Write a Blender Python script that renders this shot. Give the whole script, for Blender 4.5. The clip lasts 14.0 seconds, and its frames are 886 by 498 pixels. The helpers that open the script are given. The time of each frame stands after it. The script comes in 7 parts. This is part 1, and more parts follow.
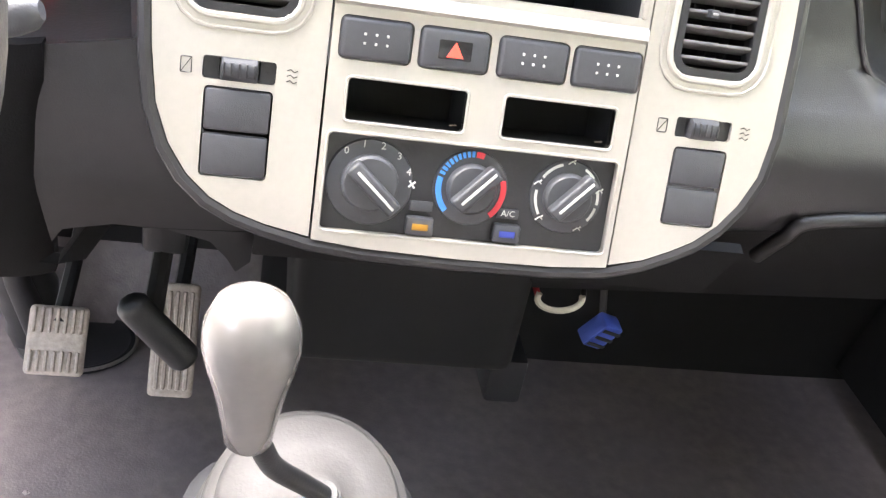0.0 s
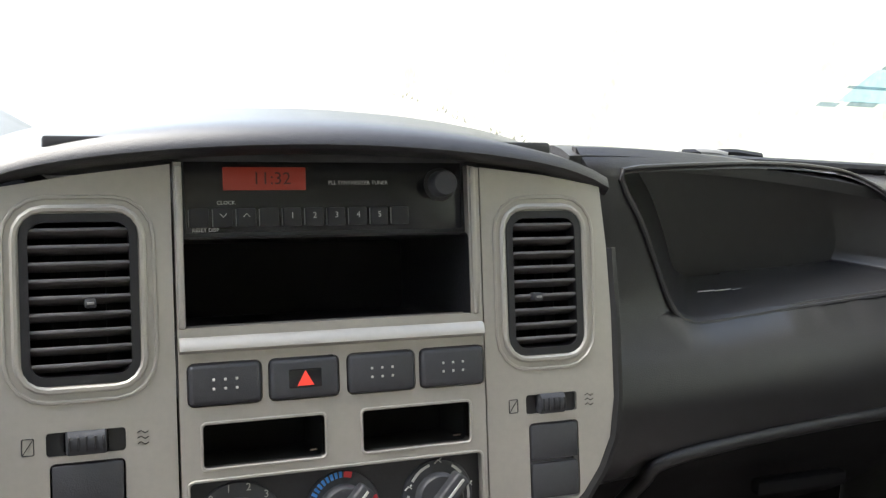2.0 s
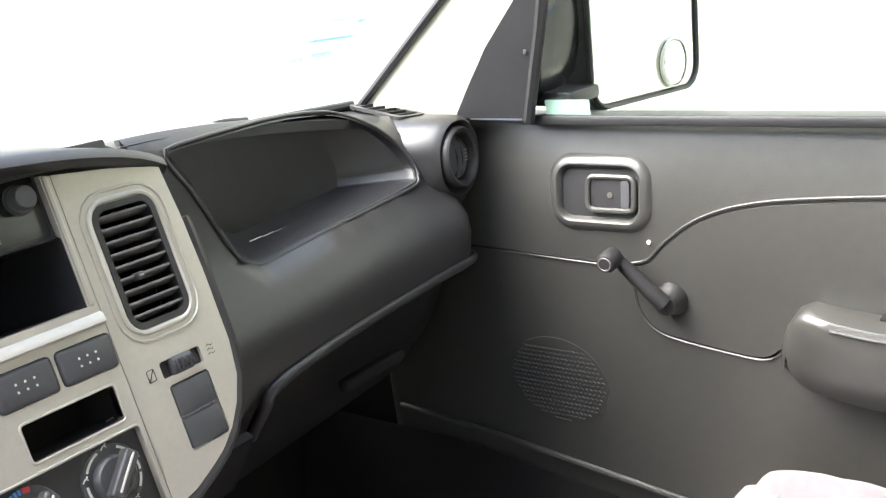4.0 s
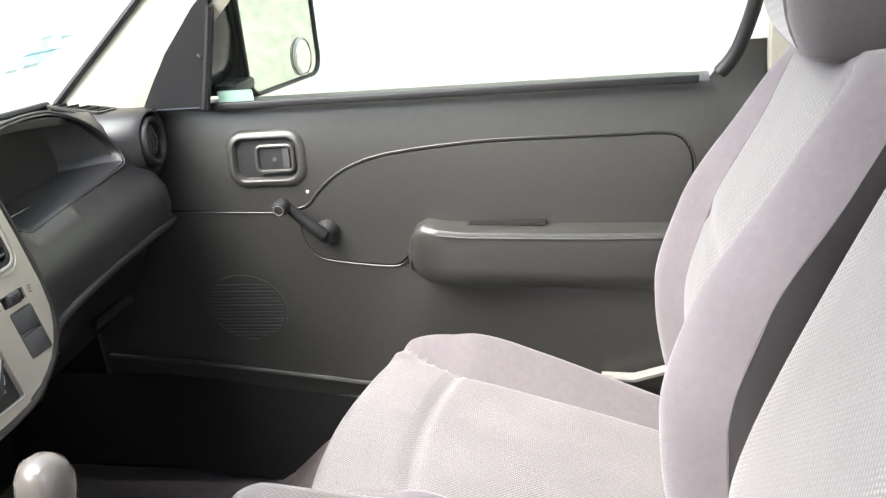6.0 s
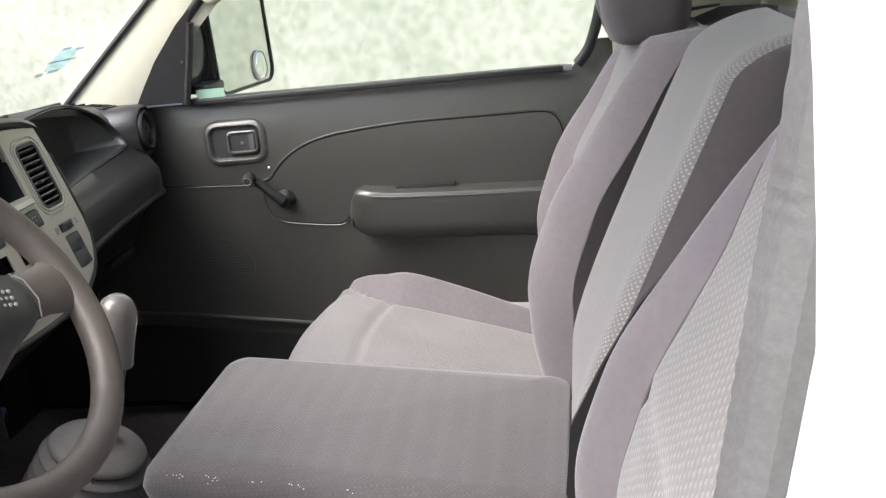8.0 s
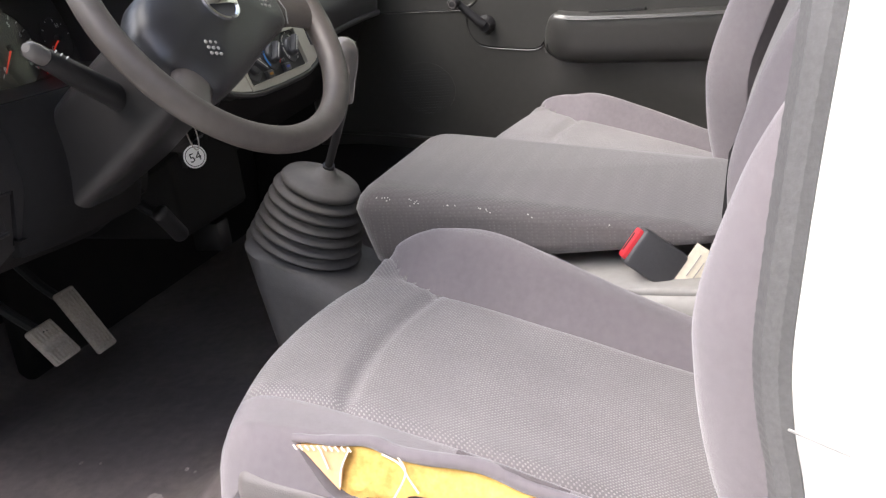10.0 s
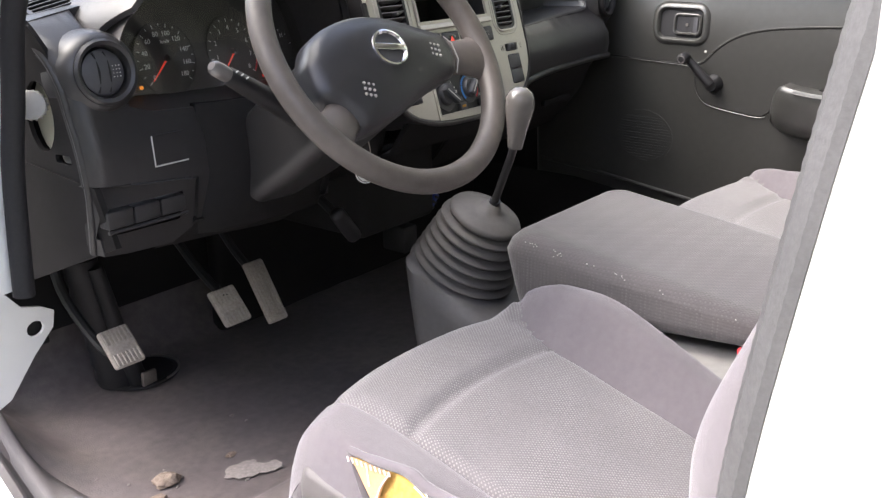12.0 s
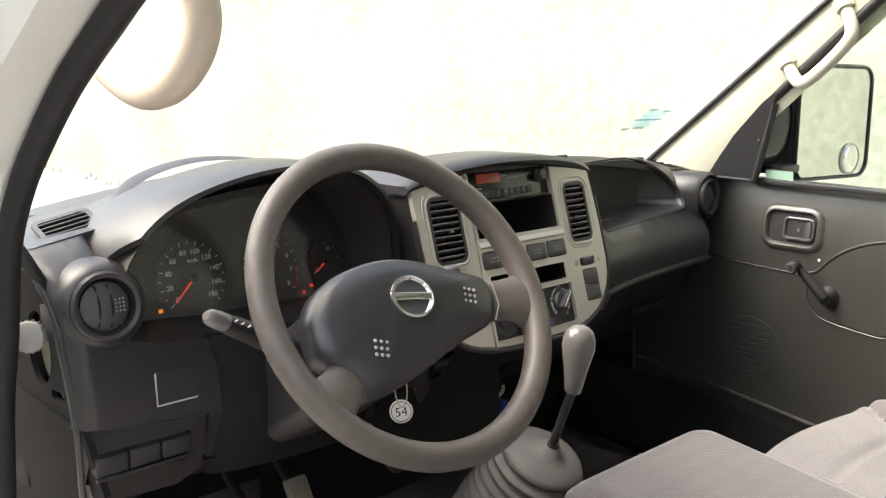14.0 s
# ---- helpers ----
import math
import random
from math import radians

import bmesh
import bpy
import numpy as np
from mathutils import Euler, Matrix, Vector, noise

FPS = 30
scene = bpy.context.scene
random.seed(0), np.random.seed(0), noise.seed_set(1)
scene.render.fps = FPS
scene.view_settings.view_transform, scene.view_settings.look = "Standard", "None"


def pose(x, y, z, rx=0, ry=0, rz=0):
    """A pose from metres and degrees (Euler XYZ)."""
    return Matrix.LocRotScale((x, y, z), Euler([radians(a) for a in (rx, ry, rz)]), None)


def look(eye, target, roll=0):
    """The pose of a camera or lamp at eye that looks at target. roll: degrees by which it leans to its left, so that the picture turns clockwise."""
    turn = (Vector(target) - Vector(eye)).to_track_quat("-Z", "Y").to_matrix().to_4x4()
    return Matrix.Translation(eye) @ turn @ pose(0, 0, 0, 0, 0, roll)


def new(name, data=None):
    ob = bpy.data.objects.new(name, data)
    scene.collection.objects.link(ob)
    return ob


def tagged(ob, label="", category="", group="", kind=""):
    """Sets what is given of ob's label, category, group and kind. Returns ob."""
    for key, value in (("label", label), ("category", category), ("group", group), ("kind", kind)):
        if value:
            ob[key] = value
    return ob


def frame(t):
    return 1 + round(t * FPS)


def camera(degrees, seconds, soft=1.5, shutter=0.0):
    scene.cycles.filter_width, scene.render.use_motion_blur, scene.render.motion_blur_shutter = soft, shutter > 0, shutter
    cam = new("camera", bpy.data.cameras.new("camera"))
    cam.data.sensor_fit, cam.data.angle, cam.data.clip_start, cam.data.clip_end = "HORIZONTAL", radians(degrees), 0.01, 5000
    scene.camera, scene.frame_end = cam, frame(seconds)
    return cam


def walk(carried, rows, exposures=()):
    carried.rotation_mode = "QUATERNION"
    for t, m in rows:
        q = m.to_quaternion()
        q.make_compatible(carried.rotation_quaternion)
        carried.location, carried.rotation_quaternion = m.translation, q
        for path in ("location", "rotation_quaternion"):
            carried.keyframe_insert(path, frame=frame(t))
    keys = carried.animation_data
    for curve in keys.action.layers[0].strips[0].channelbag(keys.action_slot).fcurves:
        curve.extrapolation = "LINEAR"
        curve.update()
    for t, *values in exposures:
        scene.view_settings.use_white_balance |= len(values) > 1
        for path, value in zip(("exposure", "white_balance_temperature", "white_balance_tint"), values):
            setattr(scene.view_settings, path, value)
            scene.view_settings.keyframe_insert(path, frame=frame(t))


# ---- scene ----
cam = camera(48.5, 14.0, soft=1.3)
PATH = [
    (0, (-0.117, -0.542, 0.894), (0.267, 1.139, -0.119), 11.7),
    (0.5, (-0.123, -0.538, 0.909), (0.289, 1.23, 0.07), 13.7),
    (1, (-0.129, -0.53, 0.934), (0.302, 1.291, 0.228), 13.8),
    (1.5, (-0.138, -0.531, 0.928), (0.395, 1.313, 0.365), 8.4),
    (2, (-0.145, -0.526, 0.93), (0.59, 1.262, 0.416), 4.4),
    (2.5, (-0.159, -0.524, 0.93), (0.803, 1.153, 0.42), 2.4),
    (3, (-0.186, -0.529, 0.928), (0.993, 0.999, 0.401), -2.2),
    (3.5, (-0.221, -0.545, 0.932), (1.122, 0.841, 0.408), -4.3),
    (4, (-0.27, -0.562, 0.928), (1.282, 0.58, 0.389), -5.5),
    (4.2, (-0.288, -0.573, 0.925), (1.321, 0.482, 0.377), -6.3),
    (6.3, (-0.727, -0.656, 1.006), (1.13, -0.282, 0.363), -5.4),
    (6.5, (-0.774, -0.675, 1.007), (1.088, -0.318, 0.37), -5.5),
    (7, (-0.915, -0.718, 1.016), (0.964, -0.419, 0.401), -5.9),
    (7.2, (-0.952, -0.736, 1.032), (0.93, -0.45, 0.417), -5.9),
    (9.3, (-1.274, -0.744, 0.882), (0.601, -0.315, 0.335), -8.3),
    (9.5, (-1.29, -0.75, 0.869), (0.559, -0.254, 0.288), -8.3),
    (10, (-1.318, -0.785, 0.825), (0.431, -0.093, 0.146), -7.3),
    (10.5, (-1.351, -0.849, 0.789), (0.307, -0.027, 0.031), -5.6),
    (11, (-1.366, -0.898, 0.777), (0.23, 0.018, -0.006), -3.9),
    (11.5, (-1.335, -0.94, 0.828), (0.211, 0.125, 0.137), -2.2),
    (11.7, (-1.315, -0.956, 0.848), (0.209, 0.151, 0.174), -1.5),
    (12, (-1.277, -0.961, 0.889), (0.222, 0.197, 0.247), -0.3),
    (12.5, (-1.213, -0.939, 0.933), (0.29, 0.268, 0.401), -0.5),
    (13, (-1.148, -0.93, 0.968), (0.31, 0.353, 0.492), -0.2),
    (13.5, (-1.083, -0.925, 0.982), (0.32, 0.436, 0.561), 0.2),
    (14, (-1.06, -0.926, 0.985), (0.311, 0.478, 0.601), 0.7),
]
walk(cam, [(t, look(eye, target, roll)) for t, eye, target, roll in PATH], [(0, 4.5, 6600, 16), (0.5, 4.2, 6500, 16), (1.0, 3.35, 6500, 12), (1.5, 2.95, 6500, 12), (2.5, 2.4, 6500, 12), (3.2, 2.85, 6500, 12), (4, 3.38, 6500, 12), (6.5, 2.68, 6500, 12), (7.2, 2.38, 6500, 12), (9.5, 2.05, 6500, 16), (10, 2.15, 6500, 16), (10.5, 1.7, 6500, 16), (11, 1.15, 6500, 16), (11.5, 1.55, 6500, 16), (12, 2.4, 6500, 16), (12.5, 3.5, 6500, 16), (13, 3.48, 6600, 12), (13.5, 2.92, 6700, 12), (14, 2.45, 7100, 12)])

# ---- light ----
world = bpy.data.worlds.new("sky")
scene.world = world
world.use_nodes = True
wn = world.node_tree.nodes
sky = wn.new("ShaderNodeTexSky")
sky.sky_type = "NISHITA"
sky.sun_disc = False
sky.sun_elevation = radians(52)
sky.sun_rotation = radians(-47)
sky.air_density, sky.dust_density = 1.0, 3.0
haze = wn.new("ShaderNodeHueSaturation")
haze.inputs["Saturation"].default_value = 0.7
world.node_tree.links.new(sky.outputs[0], haze.inputs["Color"])
world.node_tree.links.new(haze.outputs[0], wn["Background"].inputs[0])
wn["Background"].inputs[1].default_value = 0.15
sun_data = bpy.data.lights.new("sun", "SUN")
sun_data.energy = 1.3
sun_data.angle = radians(60)
sun_data.color = (1.0, 0.96, 0.9)
sun = new("sun", sun_data)
sun.matrix_world = look((-3.2, 3.0, 6.2), (0, 0, 0))

# ---- materials ----


def material(name, col, rough=0.5, metal=0.0, var=0.12, scale=40.0, bump=0.0, bump_scale=400.0, coat=0.0, sheen=0.0, col2=None, stain=0.0, rand=0.0, spec=0.5):
    """A principled surface with variation at two scales, fine relief and a little uneven gloss."""
    m = bpy.data.materials.new(name)
    m.use_nodes = True
    nt = m.node_tree
    n, lk = nt.nodes, nt.links
    b = n["Principled BSDF"]
    b.inputs["Metallic"].default_value = metal
    b.inputs["Coat Weight"].default_value = coat
    b.inputs["Sheen Weight"].default_value = sheen
    b.inputs["Specular IOR Level"].default_value = spec
    co = n.new("ShaderNodeTexCoord")
    big = n.new("ShaderNodeTexNoise")
    big.inputs["Scale"].default_value = scale * 0.2
    big.inputs["Detail"].default_value = 4
    fine = n.new("ShaderNodeTexNoise")
    fine.inputs["Scale"].default_value = scale * 4
    fine.inputs["Detail"].default_value = 3
    lk.new(co.outputs["Object"], big.inputs["Vector"])
    lk.new(co.outputs["Object"], fine.inputs["Vector"])
    add = n.new("ShaderNodeMath")
    add.operation = "ADD"
    lk.new(big.outputs["Fac"], add.inputs[0])
    lk.new(fine.outputs["Fac"], add.inputs[1])
    rng = n.new("ShaderNodeMapRange")
    rng.inputs["From Min"].default_value, rng.inputs["From Max"].default_value = 0.6, 1.4
    lk.new(add.outputs[0], rng.inputs["Value"])
    mix = n.new("ShaderNodeMix")
    mix.data_type = "RGBA"
    lk.new(rng.outputs[0], mix.inputs["Factor"])
    lo = [c * (1 - var) for c in col]
    hi = [min(1, c * (1 + var)) for c in (col2 or col)]
    mix.inputs["A"].default_value = (*lo, 1)
    mix.inputs["B"].default_value = (*hi, 1)
    out = mix.outputs["Result"]
    if stain:
        st = n.new("ShaderNodeTexNoise")
        st.inputs["Scale"].default_value = 7
        st.inputs["Detail"].default_value = 6
        st.inputs["Roughness"].default_value = 0.7
        lk.new(co.outputs["Object"], st.inputs["Vector"])
        sr = n.new("ShaderNodeMapRange")
        sr.inputs["From Min"].default_value, sr.inputs["From Max"].default_value = 0.5, 0.72
        lk.new(st.outputs["Fac"], sr.inputs["Value"])
        sm = n.new("ShaderNodeMath")
        sm.operation = "MULTIPLY"
        sm.inputs[1].default_value = stain
        lk.new(sr.outputs[0], sm.inputs[0])
        mx = n.new("ShaderNodeMix")
        mx.data_type = "RGBA"
        lk.new(sm.outputs[0], mx.inputs["Factor"])
        lk.new(out, mx.inputs["A"])
        mx.inputs["B"].default_value = (0.27, 0.24, 0.2, 1)
        out = mx.outputs["Result"]
    lk.new(out, b.inputs["Base Color"])
    rr = n.new("ShaderNodeMapRange")
    rr.inputs["To Min"].default_value, rr.inputs["To Max"].default_value = rough * 0.85, min(1, rough * 1.15)
    lk.new(big.outputs["Fac"], rr.inputs["Value"])
    lk.new(rr.outputs[0], b.inputs["Roughness"])
    if bump:
        gr = n.new("ShaderNodeTexNoise")
        gr.inputs["Scale"].default_value = bump_scale
        gr.inputs["Detail"].default_value = 2
        lk.new(co.outputs["Object"], gr.inputs["Vector"])
        bp = n.new("ShaderNodeBump")
        bp.inputs["Strength"].default_value = bump
        bp.inputs["Distance"].default_value = 0.001
        lk.new(gr.outputs["Fac"], bp.inputs["Height"])
        lk.new(bp.outputs[0], b.inputs["Normal"])
    return m


def woven(name, col, dot, cell=0.007, amount=0.6, direction=(1.0, 1.0), flat=False, column=None):
    """Seat cloth: a ribbed weave with rows of small pale flecks."""
    m = material(name, col, rough=0.9, var=0.14, scale=60, sheen=0.35, spec=0.2)
    n, lk = m.node_tree.nodes, m.node_tree.links
    b = n["Principled BSDF"]
    uv = n.new("ShaderNodeNewGeometry") if flat else n.new("ShaderNodeUVMap")
    vo = n.new("ShaderNodeTexVoronoi")
    vo.inputs["Scale"].default_value = 1 / cell
    vo.inputs["Randomness"].default_value = 0.15
    mp = n.new("ShaderNodeMapping")
    mp.inputs["Rotation"].default_value = (0, 0, radians(38))
    mp.inputs["Scale"].default_value = (direction[0], direction[1], 1)
    lk.new(uv.outputs[0], mp.inputs["Vector"])
    lk.new(mp.outputs[0], vo.inputs["Vector"])
    thr = n.new("ShaderNodeMapRange")
    thr.inputs["From Min"].default_value, thr.inputs["From Max"].default_value = 0.34, 0.2
    lk.new(vo.outputs["Distance"], thr.inputs["Value"])
    pn = n.new("ShaderNodeTexNoise")
    pn.inputs["Scale"].default_value = 16
    lk.new(uv.outputs[0], pn.inputs["Vector"])
    pr = n.new("ShaderNodeMapRange")
    pr.inputs["From Min"].default_value, pr.inputs["From Max"].default_value = 0.38, 0.62
    pr.inputs["To Min"].default_value = amount * 0.6
    pr.inputs["To Max"].default_value = amount
    lk.new(pn.outputs["Fac"], pr.inputs["Value"])
    mu = n.new("ShaderNodeMath")
    mu.operation = "MULTIPLY"
    lk.new(thr.outputs[0], mu.inputs[0])
    lk.new(pr.outputs[0], mu.inputs[1])
    if column:
        sep = n.new("ShaderNodeSeparateXYZ")
        lk.new(uv.outputs[0], sep.inputs[0])
        ab = n.new("ShaderNodeMath")
        ab.operation = "ABSOLUTE"
        lk.new(sep.outputs["X"], ab.inputs[0])
        cr = n.new("ShaderNodeMapRange")
        cr.inputs["From Min"].default_value, cr.inputs["From Max"].default_value = column
        cr.inputs["To Min"].default_value = 0.12
        lk.new(ab.outputs[0], cr.inputs["Value"])
        mc = n.new("ShaderNodeMath")
        mc.operation = "MULTIPLY"
        lk.new(mu.outputs[0], mc.inputs[0])
        lk.new(cr.outputs[0], mc.inputs[1])
        mu = mc
    mx = n.new("ShaderNodeMix")
    mx.data_type = "RGBA"
    old = b.inputs["Base Color"].links[0].from_socket
    lk.new(mu.outputs[0], mx.inputs["Factor"])
    lk.new(old, mx.inputs["A"])
    mx.inputs["B"].default_value = (*dot, 1)
    lk.new(mx.outputs["Result"], b.inputs["Base Color"])
    bp = n.new("ShaderNodeBump")
    bp.inputs["Strength"].default_value = 0.5
    bp.inputs["Distance"].default_value = 0.0012
    lk.new(vo.outputs["Distance"], bp.inputs["Height"])
    lk.new(bp.outputs[0], b.inputs["Normal"])
    return m


def plain(name, col, rough=0.5, metal=0.0, glow=0.0, alpha=1.0, trans=0.0):
    m = bpy.data.materials.new(name)
    m.use_nodes = True
    b = m.node_tree.nodes["Principled BSDF"]
    b.inputs["Base Color"].default_value = (*col, 1)
    b.inputs["Roughness"].default_value = rough
    b.inputs["Metallic"].default_value = metal
    b.inputs["Transmission Weight"].default_value = trans
    if glow:
        b.inputs["Emission Color"].default_value = (*col, 1)
        b.inputs["Emission Strength"].default_value = glow
    return m


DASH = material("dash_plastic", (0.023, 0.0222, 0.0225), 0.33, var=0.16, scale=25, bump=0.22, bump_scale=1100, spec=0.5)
# darker than DASH: the footwell's shade is worked into this colour
LOWER = material("shaded_lower_plastic", (0.012, 0.0115, 0.0116), 0.72, var=0.15, scale=25, bump=0.3, bump_scale=800, spec=0.14)
DOORP = material("door_plastic", (0.045, 0.045, 0.0415), 0.31, var=0.12, scale=18, bump=0.2, bump_scale=900, spec=0.8)
DOORI = material("door_insert_vinyl", (0.046, 0.046, 0.0425), 0.34, var=0.1, scale=18, bump=0.22, bump_scale=700, spec=0.8)
SILVER = material("silver_fascia_paint", (0.45, 0.426, 0.375), 0.4, metal=0.45, var=0.05, scale=60, bump=0.05, bump_scale=1500)
GREYP = material("grey_seat_base_plastic", (0.105, 0.097, 0.096), 0.5, var=0.12, scale=20, bump=0.3, bump_scale=700, stain=0.12)
BLACK = material("black_plastic", (0.018, 0.018, 0.019), 0.45, var=0.15, scale=40, bump=0.15)
BUTTON = material("button_plastic", (0.05, 0.051, 0.055), 0.45, var=0.1, scale=60, bump=0.2, bump_scale=1200)
GLOSS = material("glossy_black", (0.012, 0.012, 0.013), 0.2, var=0.1, scale=40)
# lighter than BLACK: haze from the lens is put into the colour
CLUSTER = material("hazed_cluster_plastic", (0.045, 0.041, 0.04), 0.4, var=0.15, scale=40, bump=0.15)
# near-black that puts deep shade into the colour of recesses and hidden parts
DEEP_SHADE = material("deep_shade", (0.005, 0.005, 0.005), 0.85, var=0.2, scale=20)
VINYL = material("floor_vinyl", (0.135, 0.118, 0.116), 0.45, var=0.28, scale=14, bump=0.4, bump_scale=350, stain=0.3)
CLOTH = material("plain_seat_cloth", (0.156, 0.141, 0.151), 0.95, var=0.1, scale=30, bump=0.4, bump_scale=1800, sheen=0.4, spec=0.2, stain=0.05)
# darker copy of CLOTH; on seat sides and rears the shade is in the colour
CLOTH_D = material("dark_shaded_seat_cloth", (0.098, 0.088, 0.092), 0.95, var=0.1, scale=30, bump=0.4, bump_scale=1800, sheen=0.3, spec=0.2)
WEAVE = woven("woven_seat_cloth", (0.165, 0.155, 0.158), (0.34, 0.325, 0.32), cell=0.0033, amount=0.75)
WEAVE_B = woven("woven_back_cloth", (0.165, 0.157, 0.156), (0.33, 0.32, 0.30), cell=0.0075, amount=0.5, direction=(0.2, 1.0))
WEAVE_S = woven("woven_middle_cloth", (0.165, 0.157, 0.156), (0.42, 0.40, 0.37), cell=0.0085, amount=0.55, direction=(0.3, 1.0), column=(0.62, 0.8))
WEAVE_M = woven("woven_pad_cloth", (0.097, 0.090, 0.092), (0.155, 0.147, 0.147), cell=0.0045, amount=0.5, flat=True)
RIM = material("worn_wheel_plastic", (0.070, 0.061, 0.055), 0.42, var=0.14, scale=14, bump=0.3, bump_scale=900, col2=(0.092, 0.079, 0.070))
HUB = material("hub_plastic", (0.020, 0.020, 0.023), 0.33, var=0.1, scale=30, bump=0.3, bump_scale=900, spec=0.6)
KNOB = material("grey_knob_plastic", (0.125, 0.117, 0.11), 0.25, var=0.06, scale=40, coat=0.4)
BOOT = material("rubber_boot", (0.1, 0.094, 0.09), 0.6, var=0.14, scale=30, bump=0.2, stain=0.15)
HOUSE = material("gear_housing_plastic", (0.1, 0.096, 0.096), 0.55, var=0.12, scale=25, bump=0.25, stain=0.12)
PEDAL = material("worn_pedal_rubber", (0.4, 0.35, 0.3), 0.7, var=0.3, scale=60, bump=0.3)
STEEL = material("bare_steel", (0.42, 0.39, 0.35), 0.35, metal=0.9, var=0.25, scale=60, bump=0.2)
CHROME = plain("chrome", (0.78, 0.78, 0.8), 0.12, 1.0)
WHITE = material("white_body_paint", (0.78, 0.79, 0.76), 0.3, var=0.03, scale=10, coat=0.5)
SEAL = material("grey_rubber_seal", (0.1, 0.1, 0.1), 0.55, var=0.2, scale=60, bump=0.3)
CREAM = material("cream_trim", (0.53, 0.525, 0.42), 0.55, var=0.05, scale=14, bump=0.15)
ROOFC = material("roof_lining", (0.55, 0.54, 0.48), 0.9, var=0.06, scale=30, bump=0.3)
BEIGE = material("beige_grip_plastic", (0.5, 0.43, 0.35), 0.45, var=0.06, scale=30)
LIGHTGREY = material("light_grey_plastic", (0.3, 0.295, 0.28), 0.5, var=0.1, scale=20, stain=0.25)
FOAM = material("yellow_seat_foam", (0.56, 0.34, 0.075), 0.95, var=0.22, scale=40, bump=0.4, bump_scale=300, col2=(0.66, 0.43, 0.13))
FOAM_L = material("orange_foam_lining", (0.62, 0.36, 0.19), 0.9, var=0.12, scale=60, bump=0.3)
THREAD = plain("white_thread", (0.72, 0.68, 0.6), 0.8)
PALE = plain("pale_print", (0.55, 0.54, 0.5), 0.6)
PRINT = plain("white_print", (0.75, 0.75, 0.74), 0.5)
FLECK = plain("fleck", (0.62, 0.6, 0.57), 0.8)
BLUE = plain("blue_mark", (0.05, 0.24, 0.62), 0.5)
RED = plain("red_mark", (0.55, 0.03, 0.04), 0.45)
REDLAMP = plain("red_warning_lamp", (0.8, 0.05, 0.03), 0.5, glow=0.12)
AMBER = plain("amber_lamp", (0.9, 0.3, 0.02), 0.5, glow=0.15)
NEEDLE = plain("red_needle", (0.8, 0.06, 0.03), 0.5, glow=0.1)
LCD = plain("red_display", (0.26, 0.03, 0.016), 0.35, glow=0.02)
LCDT = plain("display_digit", (0.05, 0.012, 0.01), 0.4)
BLUEP = plain("blue_connector", (0.05, 0.09, 0.4), 0.5)
MIRROR = plain("mirror_glass", (0.7, 0.72, 0.68), 0.02, 1.0)
PAPER = material("paper_label", (0.66, 0.62, 0.5), 0.8, var=0.1, scale=60)
DARKSEAL = material("dark_rubber_seal", (0.016, 0.016, 0.018), 0.6, var=0.15, scale=60, bump=0.2, spec=0.25)
STONE = material("dry_mud", (0.24, 0.19, 0.15), 0.9, var=0.3, scale=60, bump=0.8, bump_scale=200)
SCUFF = material("pale_scuff", (0.29, 0.262, 0.245), 0.8, var=0.3, scale=50, bump=0.4)
WALLM = material("rendered_yard_wall", (0.27, 0.30, 0.235), 0.9, var=0.2, scale=4, bump=0.5, bump_scale=60, col2=(0.36, 0.36, 0.32))
GROUND = material("concrete_ground", (0.3, 0.29, 0.265), 0.9, var=0.2, scale=5, bump=0.5, bump_scale=80)
WEED = material("dry_grass", (0.55, 0.53, 0.45), 0.9, var=0.3, scale=30)


def glass(name, tint, refl=0.06):
    """Thin pane: mostly clear, with a weak mirror reflection."""
    m = bpy.data.materials.new(name)
    m.use_nodes = True
    nt = m.node_tree
    nt.nodes.clear()
    o = nt.nodes.new("ShaderNodeOutputMaterial")
    t = nt.nodes.new("ShaderNodeBsdfTransparent")
    t.inputs[0].default_value = (*tint, 1)
    g = nt.nodes.new("ShaderNodeBsdfGlossy")
    g.inputs["Roughness"].default_value = 0.02
    x = nt.nodes.new("ShaderNodeMixShader")
    x.inputs[0].default_value = refl
    nt.links.new(t.outputs[0], x.inputs[1])
    nt.links.new(g.outputs[0], x.inputs[2])
    nt.links.new(x.outputs[0], o.inputs[0])
    return m


GLASS = glass("window_glass", (0.93, 0.96, 0.93), 0.05)
LENS = glass("cluster_lens", (0.94, 0.94, 0.94), 0.045)

# ---- building helpers ----


def thing(name, at, label, category, group="", kind=""):
    ob = new(name)
    ob.empty_display_size = 0.02
    ob.location = at
    return tagged(ob, label, category, group, kind)


warp = None


def part(name, bm, mat, parent=None, label="", smooth=True, angle=40):
    """Links a bmesh, whose places are in the world, as one mesh object under a thing or a part."""
    if warp:
        for v in bm.verts:
            v.co = warp(v.co)
    bmesh.ops.recalc_face_normals(bm, faces=bm.faces)
    if smooth:
        for f in bm.faces:
            f.smooth = True
        for e in bm.edges:
            if len(e.link_faces) == 2 and e.calc_face_angle(0) > radians(angle):
                e.smooth = False
    me = bpy.data.meshes.new(name)
    bm.to_mesh(me)
    bm.free()
    for m in (mat if isinstance(mat, (list, tuple)) else [mat]):
        me.materials.append(m)
    ob = new(name, me)
    if parent is not None:
        ob.parent = parent
        if parent.data is None:
            ob.matrix_parent_inverse = Matrix.Translation(parent.location).inverted()
    if label:
        ob["label"] = label
    return ob


